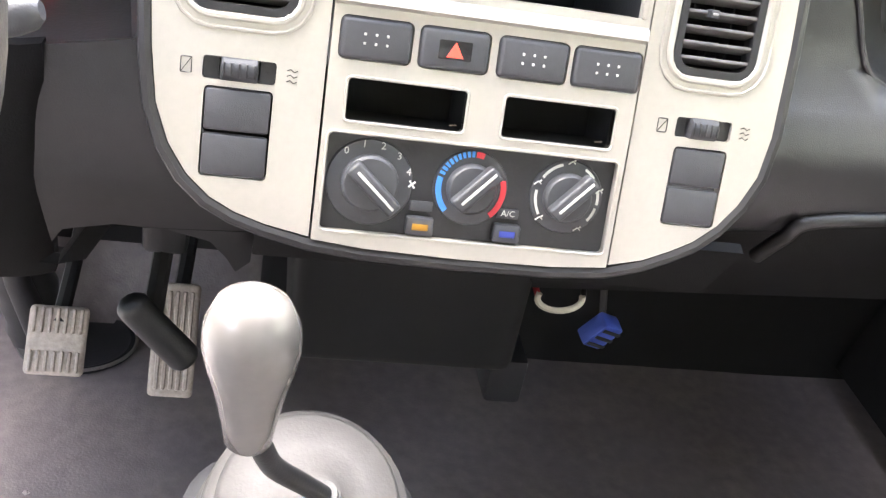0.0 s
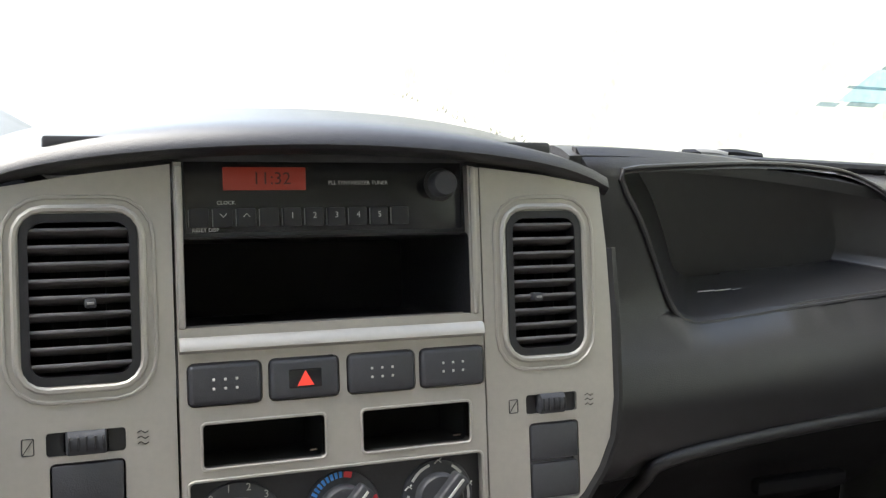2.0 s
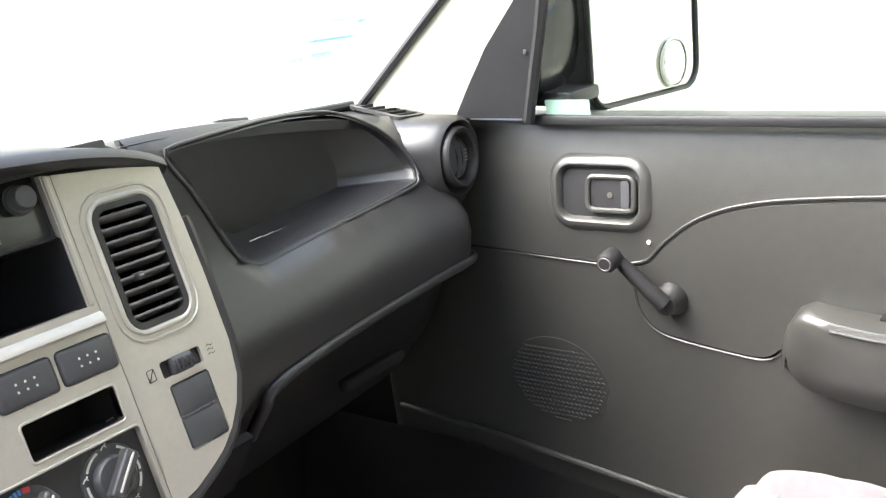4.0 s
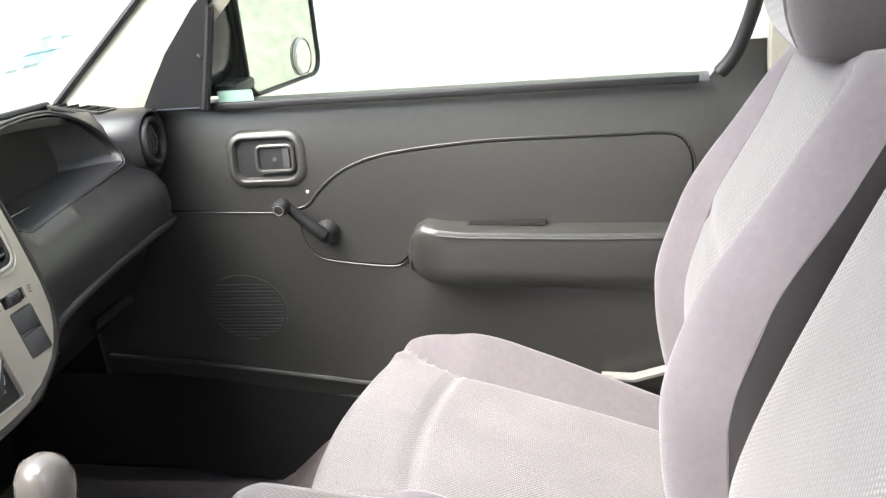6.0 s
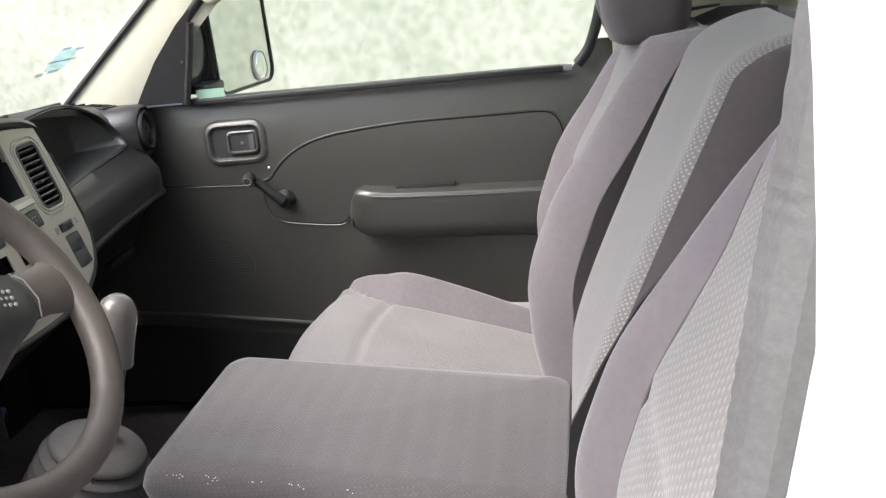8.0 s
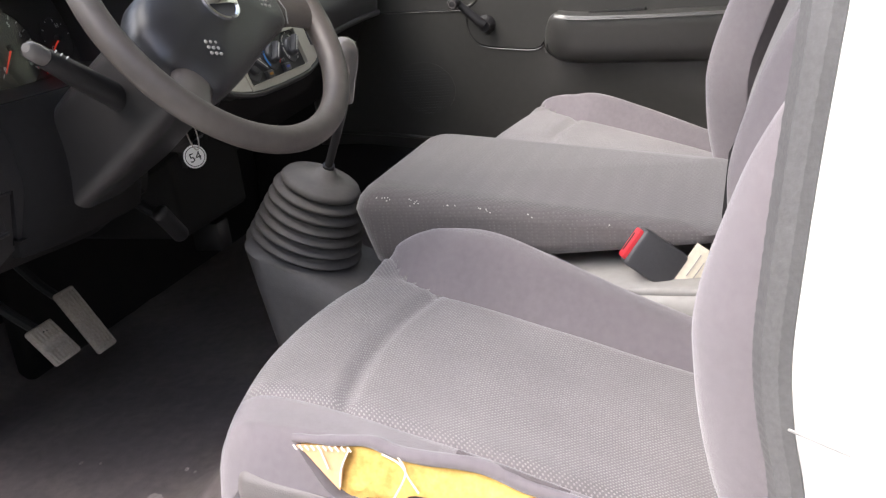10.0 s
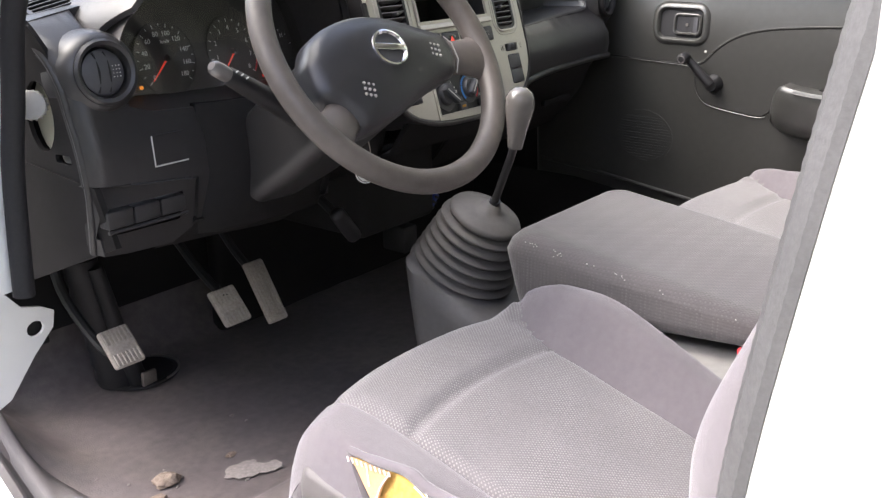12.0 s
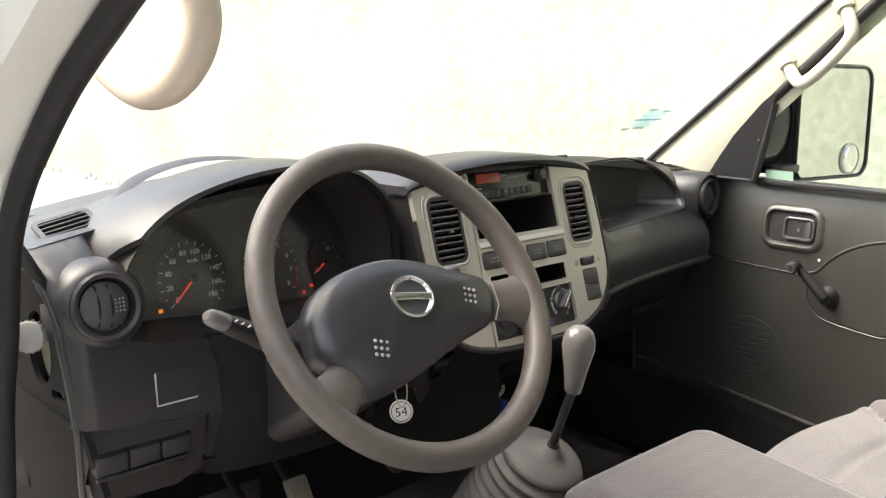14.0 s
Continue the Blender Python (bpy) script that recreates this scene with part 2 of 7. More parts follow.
def join(*bms):
    out = bmesh.new()
    for b in bms:
        me = bpy.data.meshes.new("tmp")
        b.to_mesh(me)
        b.free()
        out.from_mesh(me)
        bpy.data.meshes.remove(me)
    return out


def box(a, b, r=0.003, seg=2, m=None):
    """A box between two corners with rounded edges."""
    bm = bmesh.new()
    bmesh.ops.create_cube(bm, size=1)
    for v in bm.verts:
        v.co = Vector([(a[i] + b[i]) / 2 + v.co[i] * (b[i] - a[i]) for i in range(3)])
    if r:
        bmesh.ops.bevel(bm, geom=bm.edges[:], offset=r, segments=seg, affect="EDGES", profile=0.5)
    if m is not None:
        bmesh.ops.transform(bm, matrix=m, verts=bm.verts)
    return bm


def tube(points, r, n=10, closed=False, caps=True):
    """A round bar along points; r is one radius or one for each point."""
    bm = bmesh.new()
    pts = [Vector(p) for p in points]
    k = len(pts)
    rs = r if isinstance(r, (list, tuple)) else [r] * k
    rings, side = [], None
    for i, p in enumerate(pts):
        a = pts[(i - 1) % k] if closed or i else p
        b = pts[(i + 1) % k] if closed or i < k - 1 else p
        d = (b - a).normalized()
        if side is None:
            side = d.orthogonal().normalized()
        side = (side - d * side.dot(d)).normalized()
        up = d.cross(side)
        rings.append([bm.verts.new(p + (side * math.cos(2 * math.pi * j / n) + up * math.sin(2 * math.pi * j / n)) * rs[i]) for j in range(n)])
    for i in range(k if closed else k - 1):
        a, b = rings[i], rings[(i + 1) % k]
        for j in range(n):
            bm.faces.new((a[j], a[(j + 1) % n], b[(j + 1) % n], b[j]))
    if caps and not closed:
        bm.faces.new(rings[0])
        bm.faces.new(rings[-1])
    return bm


def smooth_path(points, k=6):
    """A rounder line through the points."""
    p = [Vector(q) for q in points]
    out = []
    for i in range(len(p) - 1):
        a, b, c, d = p[max(i - 1, 0)], p[i], p[i + 1], p[min(i + 2, len(p) - 1)]
        for j in range(k):
            t = j / k
            out.append(0.5 * (2 * b + (c - a) * t + (2 * a - 5 * b + 4 * c - d) * t * t + (3 * b - a - 3 * c + d) * t ** 3))
    return out + [p[-1]]


def lathe(profile, m, n=28, cap=True):
    """A turned body: profile of (radius, height) along the local z of m."""
    bm = bmesh.new()
    rings = [[bm.verts.new(m @ Vector((r * math.cos(2 * math.pi * j / n), r * math.sin(2 * math.pi * j / n), h))) for j in range(n)] for r, h in profile]
    for a, b in zip(rings, rings[1:]):
        for j in range(n):
            bm.faces.new((a[j], a[(j + 1) % n], b[(j + 1) % n], b[j]))
    if cap:
        bm.faces.new(rings[0])
        bm.faces.new(rings[-1])
    return bm


def loft(rings, closed=True, caps=True):
    """Skin over rows of points that have the same length."""
    bm = bmesh.new()
    rows = [[bm.verts.new(p) for p in r] for r in rings]
    n = len(rows[0])
    for a, b in zip(rows, rows[1:]):
        for j in range(n if closed else n - 1):
            bm.faces.new((a[j], a[(j + 1) % n], b[(j + 1) % n], b[j]))
    if caps and closed:
        bm.faces.new(rows[0])
        bm.faces.new(rows[-1])
    return bm


def sheet(fn, us, vs, back=None):
    """A curved sheet fn(u, v); back(p, u, v) gives the far side and closes it to a solid. UVs follow u and v."""
    bm = bmesh.new()
    uvl = bm.loops.layers.uv.new("uv")
    front = [[bm.verts.new(fn(u, v)) for v in vs] for u in us]
    uvs = {front[i][j]: (us[i], vs[j]) for i in range(len(us)) for j in range(len(vs))}
    for i in range(len(us) - 1):
        for j in range(len(vs) - 1):
            bm.faces.new((front[i][j], front[i + 1][j], front[i + 1][j + 1], front[i][j + 1]))
    if back:
        rear = [[bm.verts.new(back(front[i][j].co.copy(), us[i], vs[j])) for j in range(len(vs))] for i in range(len(us))]
        for i in range(len(us) - 1):
            for j in range(len(vs) - 1):
                bm.faces.new((rear[i][j], rear[i][j + 1], rear[i + 1][j + 1], rear[i + 1][j]))
        edge = [(i, 0) for i in range(len(us))] + [(len(us) - 1, j) for j in range(1, len(vs))]
        edge += [(i, len(vs) - 1) for i in range(len(us) - 2, -1, -1)] + [(0, j) for j in range(len(vs) - 2, 0, -1)]
        for (a, b), (c, d) in zip(edge, edge[1:] + edge[:1]):
            bm.faces.new((front[a][b], front[c][d], rear[c][d], rear[a][b]))
    for f in bm.faces:
        for lo in f.loops:
            lo[uvl].uv = uvs.get(lo.vert, (0, 0))
    return bm


def steps(a, b, n):
    return [a + (b - a) * i / n for i in range(n + 1)]


def curve_at(t, table):
    """Smooth reading of a table of (place, value), with no overshoot between its rows."""
    if t <= table[0][0]:
        return table[0][1]
    if t >= table[-1][0]:
        return table[-1][1]
    n = len(table)
    i = next(k for k in range(n - 1) if t <= table[k + 1][0])

    def rise(k):
        return (table[k + 1][1] - table[k][1]) / (table[k + 1][0] - table[k][0])

    def slope(k):
        if k == 0 or k == n - 1:
            return rise(0 if k == 0 else n - 2)
        a, b = rise(k - 1), rise(k)
        return 0.0 if a * b <= 0 else 2 * a * b / (a + b)

    (a, u), (b, v) = table[i], table[i + 1]
    h = b - a
    q = (t - a) / h
    return u * (1 + 2 * q) * (1 - q) ** 2 + slope(i) * h * q * (1 - q) ** 2 + v * q * q * (3 - 2 * q) + slope(i + 1) * h * q * q * (q - 1)


def rrect(x0, x1, z0, z1, r=0.004, n=4):
    """A rectangle's outline with round corners."""
    out = []
    for cx, cz, a0 in ((x1 - r, z1 - r, 0), (x0 + r, z1 - r, 90), (x0 + r, z0 + r, 180), (x1 - r, z0 + r, 270)):
        for i in range(n + 1):
            a = radians(a0 + 90 * i / n)
            out.append((cx + r * math.cos(a), cz + r * math.sin(a)))
    return out


def grow(outline, d):
    """The outline moved outwards by d."""
    n = len(outline)
    area = sum(outline[i - 1][0] * outline[i][1] - outline[i][0] * outline[i - 1][1] for i in range(n))
    s = 1 if area > 0 else -1
    out = []
    for i in range(n):
        a, b, c = Vector(outline[i - 1]), Vector(outline[i]), Vector(outline[(i + 1) % n])
        t = (c - a)
        t = t.normalized() if t.length > 1e-9 else Vector((1, 0))
        out.append((b.x + s * t.y * d, b.y - s * t.x * d))
    return out


def inside(p, poly):
    x, y, c = p[0], p[1], False
    for i in range(len(poly)):
        (x1, y1), (x2, y2) = poly[i - 1], poly[i]
        if (y1 > y) != (y2 > y) and x < (x2 - x1) * (y - y1) / (y2 - y1) + x1:
            c = not c
    return c


def plate(outline, holes, thick, fn, fill=0.0, lip=0.0):
    """A sheet with holes: fn(x, z, depth) maps the flat outline on the surface; depth 0 is the front, -thick the back.
    fill: spacing of inner points, for a surface that bends. lip: rounding of the front edges."""
    loops = [outline] + list(holes)
    pts, edges = [], []
    for lo in loops:
        s = len(pts)
        pts += [Vector(p) for p in lo]
        edges += [(s + i, s + (i + 1) % len(lo)) for i in range(len(lo))]
    if fill:
        xs, zs = [p[0] for p in outline], [p[1] for p in outline]
        x = min(xs) + fill / 2
        while x < max(xs):
            z = min(zs) + fill / 2
            while z < max(zs):
                q = (x, z)
                if inside(q, outline) and not any(inside(q, h) for h in holes) and min((Vector(q) - p).length for p in pts[:sum(len(a) for a in loops)]) > fill * 0.45:
                    pts.append(Vector(q))
                z += fill
            x += fill
    from mathutils.geometry import delaunay_2d_cdt
    v2, _, tris, *_ = delaunay_2d_cdt(pts, edges, [], 1, 1e-6)
    bm = bmesh.new()
    front = [bm.verts.new(fn(p.x, p.y, 0)) for p in v2]
    back = [bm.verts.new(fn(p.x, p.y, -thick)) for p in v2]
    count = {}
    for f in tris:
        c = (sum(v2[i].x for i in f) / len(f), sum(v2[i].y for i in f) / len(f))
        if not inside(c, outline) or any(inside(c, h) for h in holes):
            continue
        bm.faces.new([front[i] for i in f])
        bm.faces.new([back[i] for i in reversed(f)])
        for i in range(len(f)):
            e = (f[i], f[(i + 1) % len(f)])
            count[e] = count.get(e, 0) + 1
    for (a, b) in count:
        if (b, a) not in count:
            bm.faces.new((front[a], back[a], back[b], front[b]))
    for v in [v for v in bm.verts if not v.link_faces]:
        bm.verts.remove(v)
    return bm


def band(outline, fn, r, n=8):
    """A thin round bead along a closed outline."""
    return tube([fn(x, z, 0) for x, z in outline], r, n, closed=True)


def letters(name, text, size, m, mat, parent, thick=0.0003):
    """Raised writing that stands on the local xy plane of m, centred."""
    cu = bpy.data.curves.new(name, "FONT")
    cu.body, cu.size, cu.extrude = text, size, thick
    cu.align_x, cu.align_y = "CENTER", "CENTER"
    cu.resolution_u = 2
    tmp = bpy.data.objects.new(name, cu)
    me = bpy.data.meshes.new_from_object(tmp)
    bpy.data.objects.remove(tmp)
    me.transform(m)
    if warp:
        for v in me.vertices:
            v.co = warp(v.co)
    me.materials.append(mat)
    ob = new(name, me)
    ob.parent = parent
    if parent.data is None:
        ob.matrix_parent_inverse = Matrix.Translation(parent.location).inverted()
    return ob


def basis(o, x, z):
    """A frame at o with its x axis and its z axis (out of the surface)."""
    x, z = Vector(x).normalized(), Vector(z).normalized()
    y = z.cross(x).normalized()
    return Matrix(((x.x, y.x, z.x, o[0]), (x.y, y.y, z.y, o[1]), (x.z, y.z, z.z, o[2]), (0, 0, 0, 1)))

# ---- setting: yard, cab floor, pillars, windows ----


def ztop(x):
    """Height of the dash top across the cab."""
    a = max(0.0, abs(x - 0.005) - 0.2)
    return 0.825 - 0.17 * a ** 1.5 * 1.1


ground = part("ground", sheet(lambda u, v: Vector((u, v, -0.72 + 0.01 * noise.noise((u * 0.7, v * 0.7, 0)))), steps(-60, 60, 60), steps(-60, 60, 60)), GROUND)
tagged(ground, kind="structure")
yard = part("wall_yard", sheet(lambda u, v: Vector((5.1 + 0.012 * noise.noise((u, v, 3)), u, v)), steps(-40, 30, 90), steps(-0.8, 5.2, 16), lambda p, u, v: p + Vector((0.22, 0, 0))), WALLM)
tagged(yard, "pale rendered concrete wall round the yard, west side added", kind="structure")
# unseen wall added on the driver's side to cut low light from the west
west_blocker = part("wall_added_west", sheet(lambda u, v: Vector((-3.8 + 0.012 * noise.noise((u, v, 7)), u, v)), steps(-40, 30, 90), steps(-0.8, 2.3, 10), lambda p, u, v: p - Vector((0.22, 0, 0))), WALLM)
tagged(west_blocker, "pale rendered concrete wall round the yard, west side added", kind="structure")
bm = bmesh.new()
for i in range(130):
    x = 5.05 - random.uniform(0, 0.35)
    y = random.uniform(7.5, 14.0)
    h = random.uniform(0.03, 0.10)
    a = random.uniform(0, 6.28)
    p = Vector((x, y, -0.72))
    q = p + Vector((math.cos(a) * h * 0.6, math.sin(a) * h * 0.6, h))
    s = Vector((math.sin(a), -math.cos(a), 0)) * 0.02
    bm.faces.new([bm.verts.new(c) for c in (p - s, p + s, q)])
tagged(part("dry_grass", bm, WEED, smooth=False), "dry weeds along the foot of the yard wall", "grass", kind="stuff")

# cab floor with the ramp up to the seat box
FLOORZ = [(-1.3, 0.2), (-0.17, 0.2), (-0.12, 0.19), (0.0, 0.1), (0.03, 0.09), (0.5, 0.09), (0.56, 0.12), (0.66, 0.42), (0.7, 0.62)]


def floor_fn(u, v):
    z = curve_at(v, FLOORZ)
    a = min(1, max(0, (-0.53 - u) / 0.16))
    b = min(1, max(0, (v - 0.22) / 0.18))
    z += 0.13 * a * a * (3 - 2 * a) * b * b * (3 - 2 * b)
    z += 0.004 * noise.noise((u * 7, v * 7, 1)) + 0.0025 * noise.noise((u * 22, v * 22, 2))
    return Vector((u, v, z))


floor = part("floor", sheet(floor_fn, steps(-0.69, 0.8, 60), steps(-1.05, 0.7, 90), lambda p, u, v: p - Vector((0, 0, 0.03))), VINYL)
tagged(floor, "worn dark vinyl cab floor with dirt and scuffs", kind="structure")

ceiling = part("ceiling", sheet(lambda u, v: Vector((u, v, 1.42 + 0.03 * (1 - (u / 0.75) ** 2))), steps(-0.76, 0.76, 12), steps(-1.08, -0.3, 8), lambda p, u, v: p + Vector((0, 0, 0.03))), ROOFC)
tagged(ceiling, kind="structure")
wall_s = part("wall_south", sheet(lambda u, v: Vector((u, -1.04 + 0.006 * math.sin(u * 9), v)), steps(-0.72, 0.8, 24), steps(0.05, 1.44, 10), lambda p, u, v: p - Vector((0, 0.03, 0))), CREAM)
tagged(wall_s, "cream painted metal partition behind the seats", kind="structure")
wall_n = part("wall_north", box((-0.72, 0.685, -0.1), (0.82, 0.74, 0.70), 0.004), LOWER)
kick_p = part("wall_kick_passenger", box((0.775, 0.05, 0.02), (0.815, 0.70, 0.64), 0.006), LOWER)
tagged(kick_p, kind="structure")
tagged(wall_n, kind="structure")

# windscreen between the pillars


def screen(u, v):
    """u across, v up the pane from 0 to 1."""
    x = u * ((0.7 - 0.06 * v) if u > 0 else (0.80 - 0.05 * v))
    bow = 0.10 * (1 - (u * u))
    return Vector((x, 0.262 - 0.74 * v + bow * (1 - 0.4 * v), 0.775 + 0.62 * v))


windscreen = part("window_1", sheet(screen, steps(-1, 1, 24), steps(0, 1, 12)), GLASS)
windscreen.visible_shadow = False
tagged(windscreen, kind="structure")
# dark seal along the edge of the pane
for s in (-1, 1):
    t = part("trim", tube([screen(s * 0.995, v) + Vector((0, -0.006, 0)) for v in steps(0, 1, 24)], 0.0055, 8), BLACK)
    tagged(t, kind="structure")
    # cream pillar cover
    ring = []
    for v in steps(-0.02, 1.0, 20):
        c = screen(s * 1.0, v)
        wdt = (0.105 - 0.035 * min(1, v * 1.5)) * (1 if s > 0 else 0.35)
        ring.append([c + Vector((0, 0.01, 0.012)), c + Vector((s * 0.0, -0.008, -0.006)), c + Vector((-s * 0.004, -wdt * 0.55, -0.018 - wdt * 0.2)),
                     c + Vector((s * 0.012, -wdt, -0.03 - wdt * 0.3)), c + Vector((s * 0.06, -wdt, -0.02)), c + Vector((s * 0.07, 0.01, 0.01))])
    t = part("trim", loft(ring), CREAM, angle=60)
    tagged(t, "cream plastic cover of the windscreen pillar", kind="structure")
t = part("trim", tube([screen(u, 0.0) + Vector((0, 0.004, 0.001)) for u in steps(-0.99, 0.99, 40)], 0.006, 8), BLACK)
tagged(t, kind="structure")
head = part("trim", loft([[screen(u, 1.0) + Vector(d) for d in ((0, 0.06, 0), (0, 0.02, 0.04), (0, -0.14, 0.05), (0, -0.14, 0.02))] for u in steps(-1, 1, 16)]), ROOFC)
tagged(head, kind="structure")

# ---- driver's door opening: white pillar, sill, seals ----
PROFILE = ((-0.70, -0.822), (-0.725, -0.822), (-0.785, -0.85), (-0.80, -0.88), (-0.80, -1.6), (-0.70, -1.6))
pillar = part("wall_pillar", loft([[Vector((x, y, z)) for x, y in PROFILE] for z in (-0.7, 0.3, 1.0, 1.6)]), WHITE, angle=40)
tagged(pillar, "glossy white door pillar of the van", kind="structure")
bm_body = sheet(lambda u, v: Vector((-0.80 + 0.012 * math.sin(v * 4), u, v)), steps(-4.2, -1.55, 20), steps(-0.5, 1.6, 14), lambda p, u, v: p + Vector((0.03, 0, 0)))
body = part("wall_body_side", bm_body, WHITE)
tagged(body, "white painted side panel of the van", kind="structure")
# grey thread that paints the shadow line of a small step in the pillar
crease = part("trim", tube([(-0.731, -0.7755, 0.473), (-0.787, -0.8105, 0.492)], 0.0011, 6), LIGHTGREY)
tagged(crease, kind="structure")
roof_rail = part("wall_roof_rail", box((-0.80, -1.6, 1.38), (-0.70, 0.0, 1.6), 0.02, 3), WHITE)
tagged(roof_rail, kind="structure")

# sill: white edge over the wheel and the grey step cover
WHITEZ = [(-1.0, 0.145), (-0.37, 0.151), (-0.257, 0.161), (-0.16, 0.16), (-0.037, 0.118), (0.04, 0.06), (0.10, 0.034), (0.18, 0.056), (0.3, 0.14), (0.4, 0.2)]
GREYZ = [(-1.0, 0.2), (-0.5, 0.21), (-0.3, 0.228), (-0.14, 0.195), (-0.019, 0.122), (0.03, 0.092), (0.18, 0.088), (0.3, 0.15), (0.42, 0.28)]


def sill_white(u, v):
    z = curve_at(u, WHITEZ)
    a = [(-0.694, 0.012), (-0.703, 0.0), (-0.72, -0.006), (-0.75, -0.014), (-0.775, -0.035), (-0.79, -0.09), (-0.795, -0.2), (-0.795, -0.45)]
    i = min(int(v), 6)
    s = v - i
    return Vector((a[i][0] * (1 - s) + a[i + 1][0] * s, u, z + a[i][1] * (1 - s) + a[i + 1][1] * s))


sw = part("trim", sheet(sill_white, steps(-0.8, 0.4, 70), steps(0, 7, 21), lambda p, u, v: p + Vector((0.012, 0, -0.012))), WHITE)
tagged(sw, "white painted door sill arched over the wheel", kind="structure")
# near-black tube that paints the shade inside the wheel arch
arch = part("trim", tube([(-0.785, -0.1 + 0.24 * math.cos(a), -0.12 + 0.16 * math.sin(a)) for a in steps(0, math.pi, 30)], 0.022, 10), DEEP_SHADE)
tagged(arch, kind="structure")


def sill_grey(u, v):
    """v 0 at the floor inside, 1 at the white edge."""
    zi, zo = curve_at(u, FLOORZ), curve_at(u, WHITEZ) + 0.01
    zm = curve_at(u, GREYZ)
    tab = [(0, zi + 0.004), (0.18, zi + 0.012 + 0.25 * max(0, zm - zi)), (0.45, zm + 0.004), (0.6, zm - 0.002), (0.66, zm - 0.01), (0.9, zo + 0.012), (1, zo)]
    return Vector((-0.615 - 0.082 * v, u, curve_at(v, tab)))


sg = part("trim", sheet(sill_grey, steps(-0.79, 0.36, 90), steps(0, 1, 22), lambda p, u, v: p - Vector((0, 0, 0.012))), GREYP)
tagged(sg, "grey plastic step cover along the sill", kind="structure")
# stepped ledge of the cover
t = part("trim", tube([(-0.684, y, curve_at(y, GREYZ) - 0.006) for y in steps(-0.78, -0.03, 40)], 0.004, 8), GREYP)
tagged(t, kind="structure")
clip = part("trim", box((-0.70, -0.555, 0.168), (-0.692, -0.515, 0.18), 0.002), LIGHTGREY)
tagged(clip, kind="structure")

# seals
SEALP = [(-0.705, -0.763, 0.2), (-0.705, -0.766, 0.285), (-0.704, -0.770, 0.36), (-0.704, -0.768, 0.42), (-0.703, -0.762, 0.465), (-0.702, -0.760, 0.515), (-0.702, -0.766, 0.575), (-0.70, -0.776, 0.65), (-0.70, -0.789, 0.735), (-0.70, -0.800, 0.80), (-0.70, -0.812, 0.87), (-0.70, -0.826, 0.95), (-0.70, -0.86, 1.2), (-0.70, -0.86, 1.36)]
sp = smooth_path(SEALP, 24)
rings = []
for i, p in enumerate(sp):
    k = 0.0003 * math.sin(i * 1.6)
    rings.append([p + Vector(d) for d in ((0.012, 0.004, 0), (0.0, 0.008 + k, 0), (-0.013, 0.002 + k, 0), (-0.020, -0.009 + k, 0), (-0.02, -0.017, 0), (0.012, -0.011, 0))])
seal_b = part("trim", loft(rings), SEAL, angle=25)
tagged(seal_b, "ribbed grey rubber seal on the door pillar", kind="structure")
edge_b = part("wall_pillar_edge", loft([[p + Vector(d) for d in ((-0.016, -0.016, 0), (-0.026, -0.020, 0), (-0.085, -0.050, 0), (-0.12, -0.078, 0), (-0.135, -0.11, 0), (-0.14, -0.3, 0), (0.0, -0.3, 0), (0.008, -0.012, 0))] for p in sp]), WHITE, angle=60)
tagged(edge_b, "white painted edge of the door pillar", kind="structure")
SEALA = [(-0.70, 0.135, 0.45), (-0.695, 0.128, 0.60), (-0.69, 0.114, 0.686), (-0.69, 0.087, 0.788), (-0.69, 0.039, 0.857), (-0.69, -0.017, 0.909), (-0.69, -0.078, 0.957), (-0.69, -0.132, 0.991), (-0.69, -0.175, 1.017), (-0.69, -0.28, 1.085), (-0.70, -0.5, 1.25)]
seal_a = part("trim", tube(smooth_path(SEALA, 8), 0.0135, 12), DARKSEAL)
tagged(seal_a, "dark rubber seal along the front of the doorway", kind="structure")
apost = part("wall_front_pillar", loft([[Vector(p) + Vector(d) for d in ((-0.004, 0.014, 0.004), (-0.06, 0.012, 0.0), (-0.075, 0.04, 0.012), (-0.012, 0.04, 0.012))] for p in smooth_path(SEALA, 4)]), WHITE)
tagged(apost, kind="structure")
# inner kick panel and bare white metal at the front of the footwell
kick = part("wall_kick", sheet(lambda u, v: Vector((-0.641 - 0.06 * (u - 0.055) + 0.02 * v, u, (0.586 + 0.12 * (u - 0.055)) * (1 - v) + max(0.40, 0.505 - 0.42 * (u - 0.05)) * v)), steps(0.05, 0.6, 40), steps(0, 1, 24), lambda p, u, v: p + Vector((0.008, 0, 0))), LOWER)
tagged(kick, "dark plastic kick panel beside the pedals", kind="structure")
bare = part("wall_kick_metal", plate([(-0.69, 0.20), (-0.69, 0.40), (-0.625, 0.38), (-0.605, 0.355), (-0.575, 0.347), (-0.555, 0.335), (-0.56, 0.31), (-0.595, 0.275), (-0.64, 0.22)], [[(-0.588 + 0.014 * math.cos(a), 0.316 + 0.012 * math.sin(a)) for a in steps(0, 2 * math.pi, 14)[:-1]]], 0.006, lambda x, z, d: Vector((x, 0.33 - d, z))), WHITE)
tagged(bare, "bare white metal below the kick panel", kind="structure")
# black plate behind the opening, standing for the shade inside it
hole = part("trim", box((-0.615, 0.345, 0.28), (-0.56, 0.35, 0.34), 0.002), DEEP_SHADE)
tagged(hole, kind="structure")


# worn cap at the front end of the step cover
cap_base = part("trim", box((-0.682, -0.30, 0.18), (-0.63, -0.21, 0.229), 0.02, 5), GREYP)
tagged(cap_base, "moulded grey plastic block beside the seat base", kind="structure")
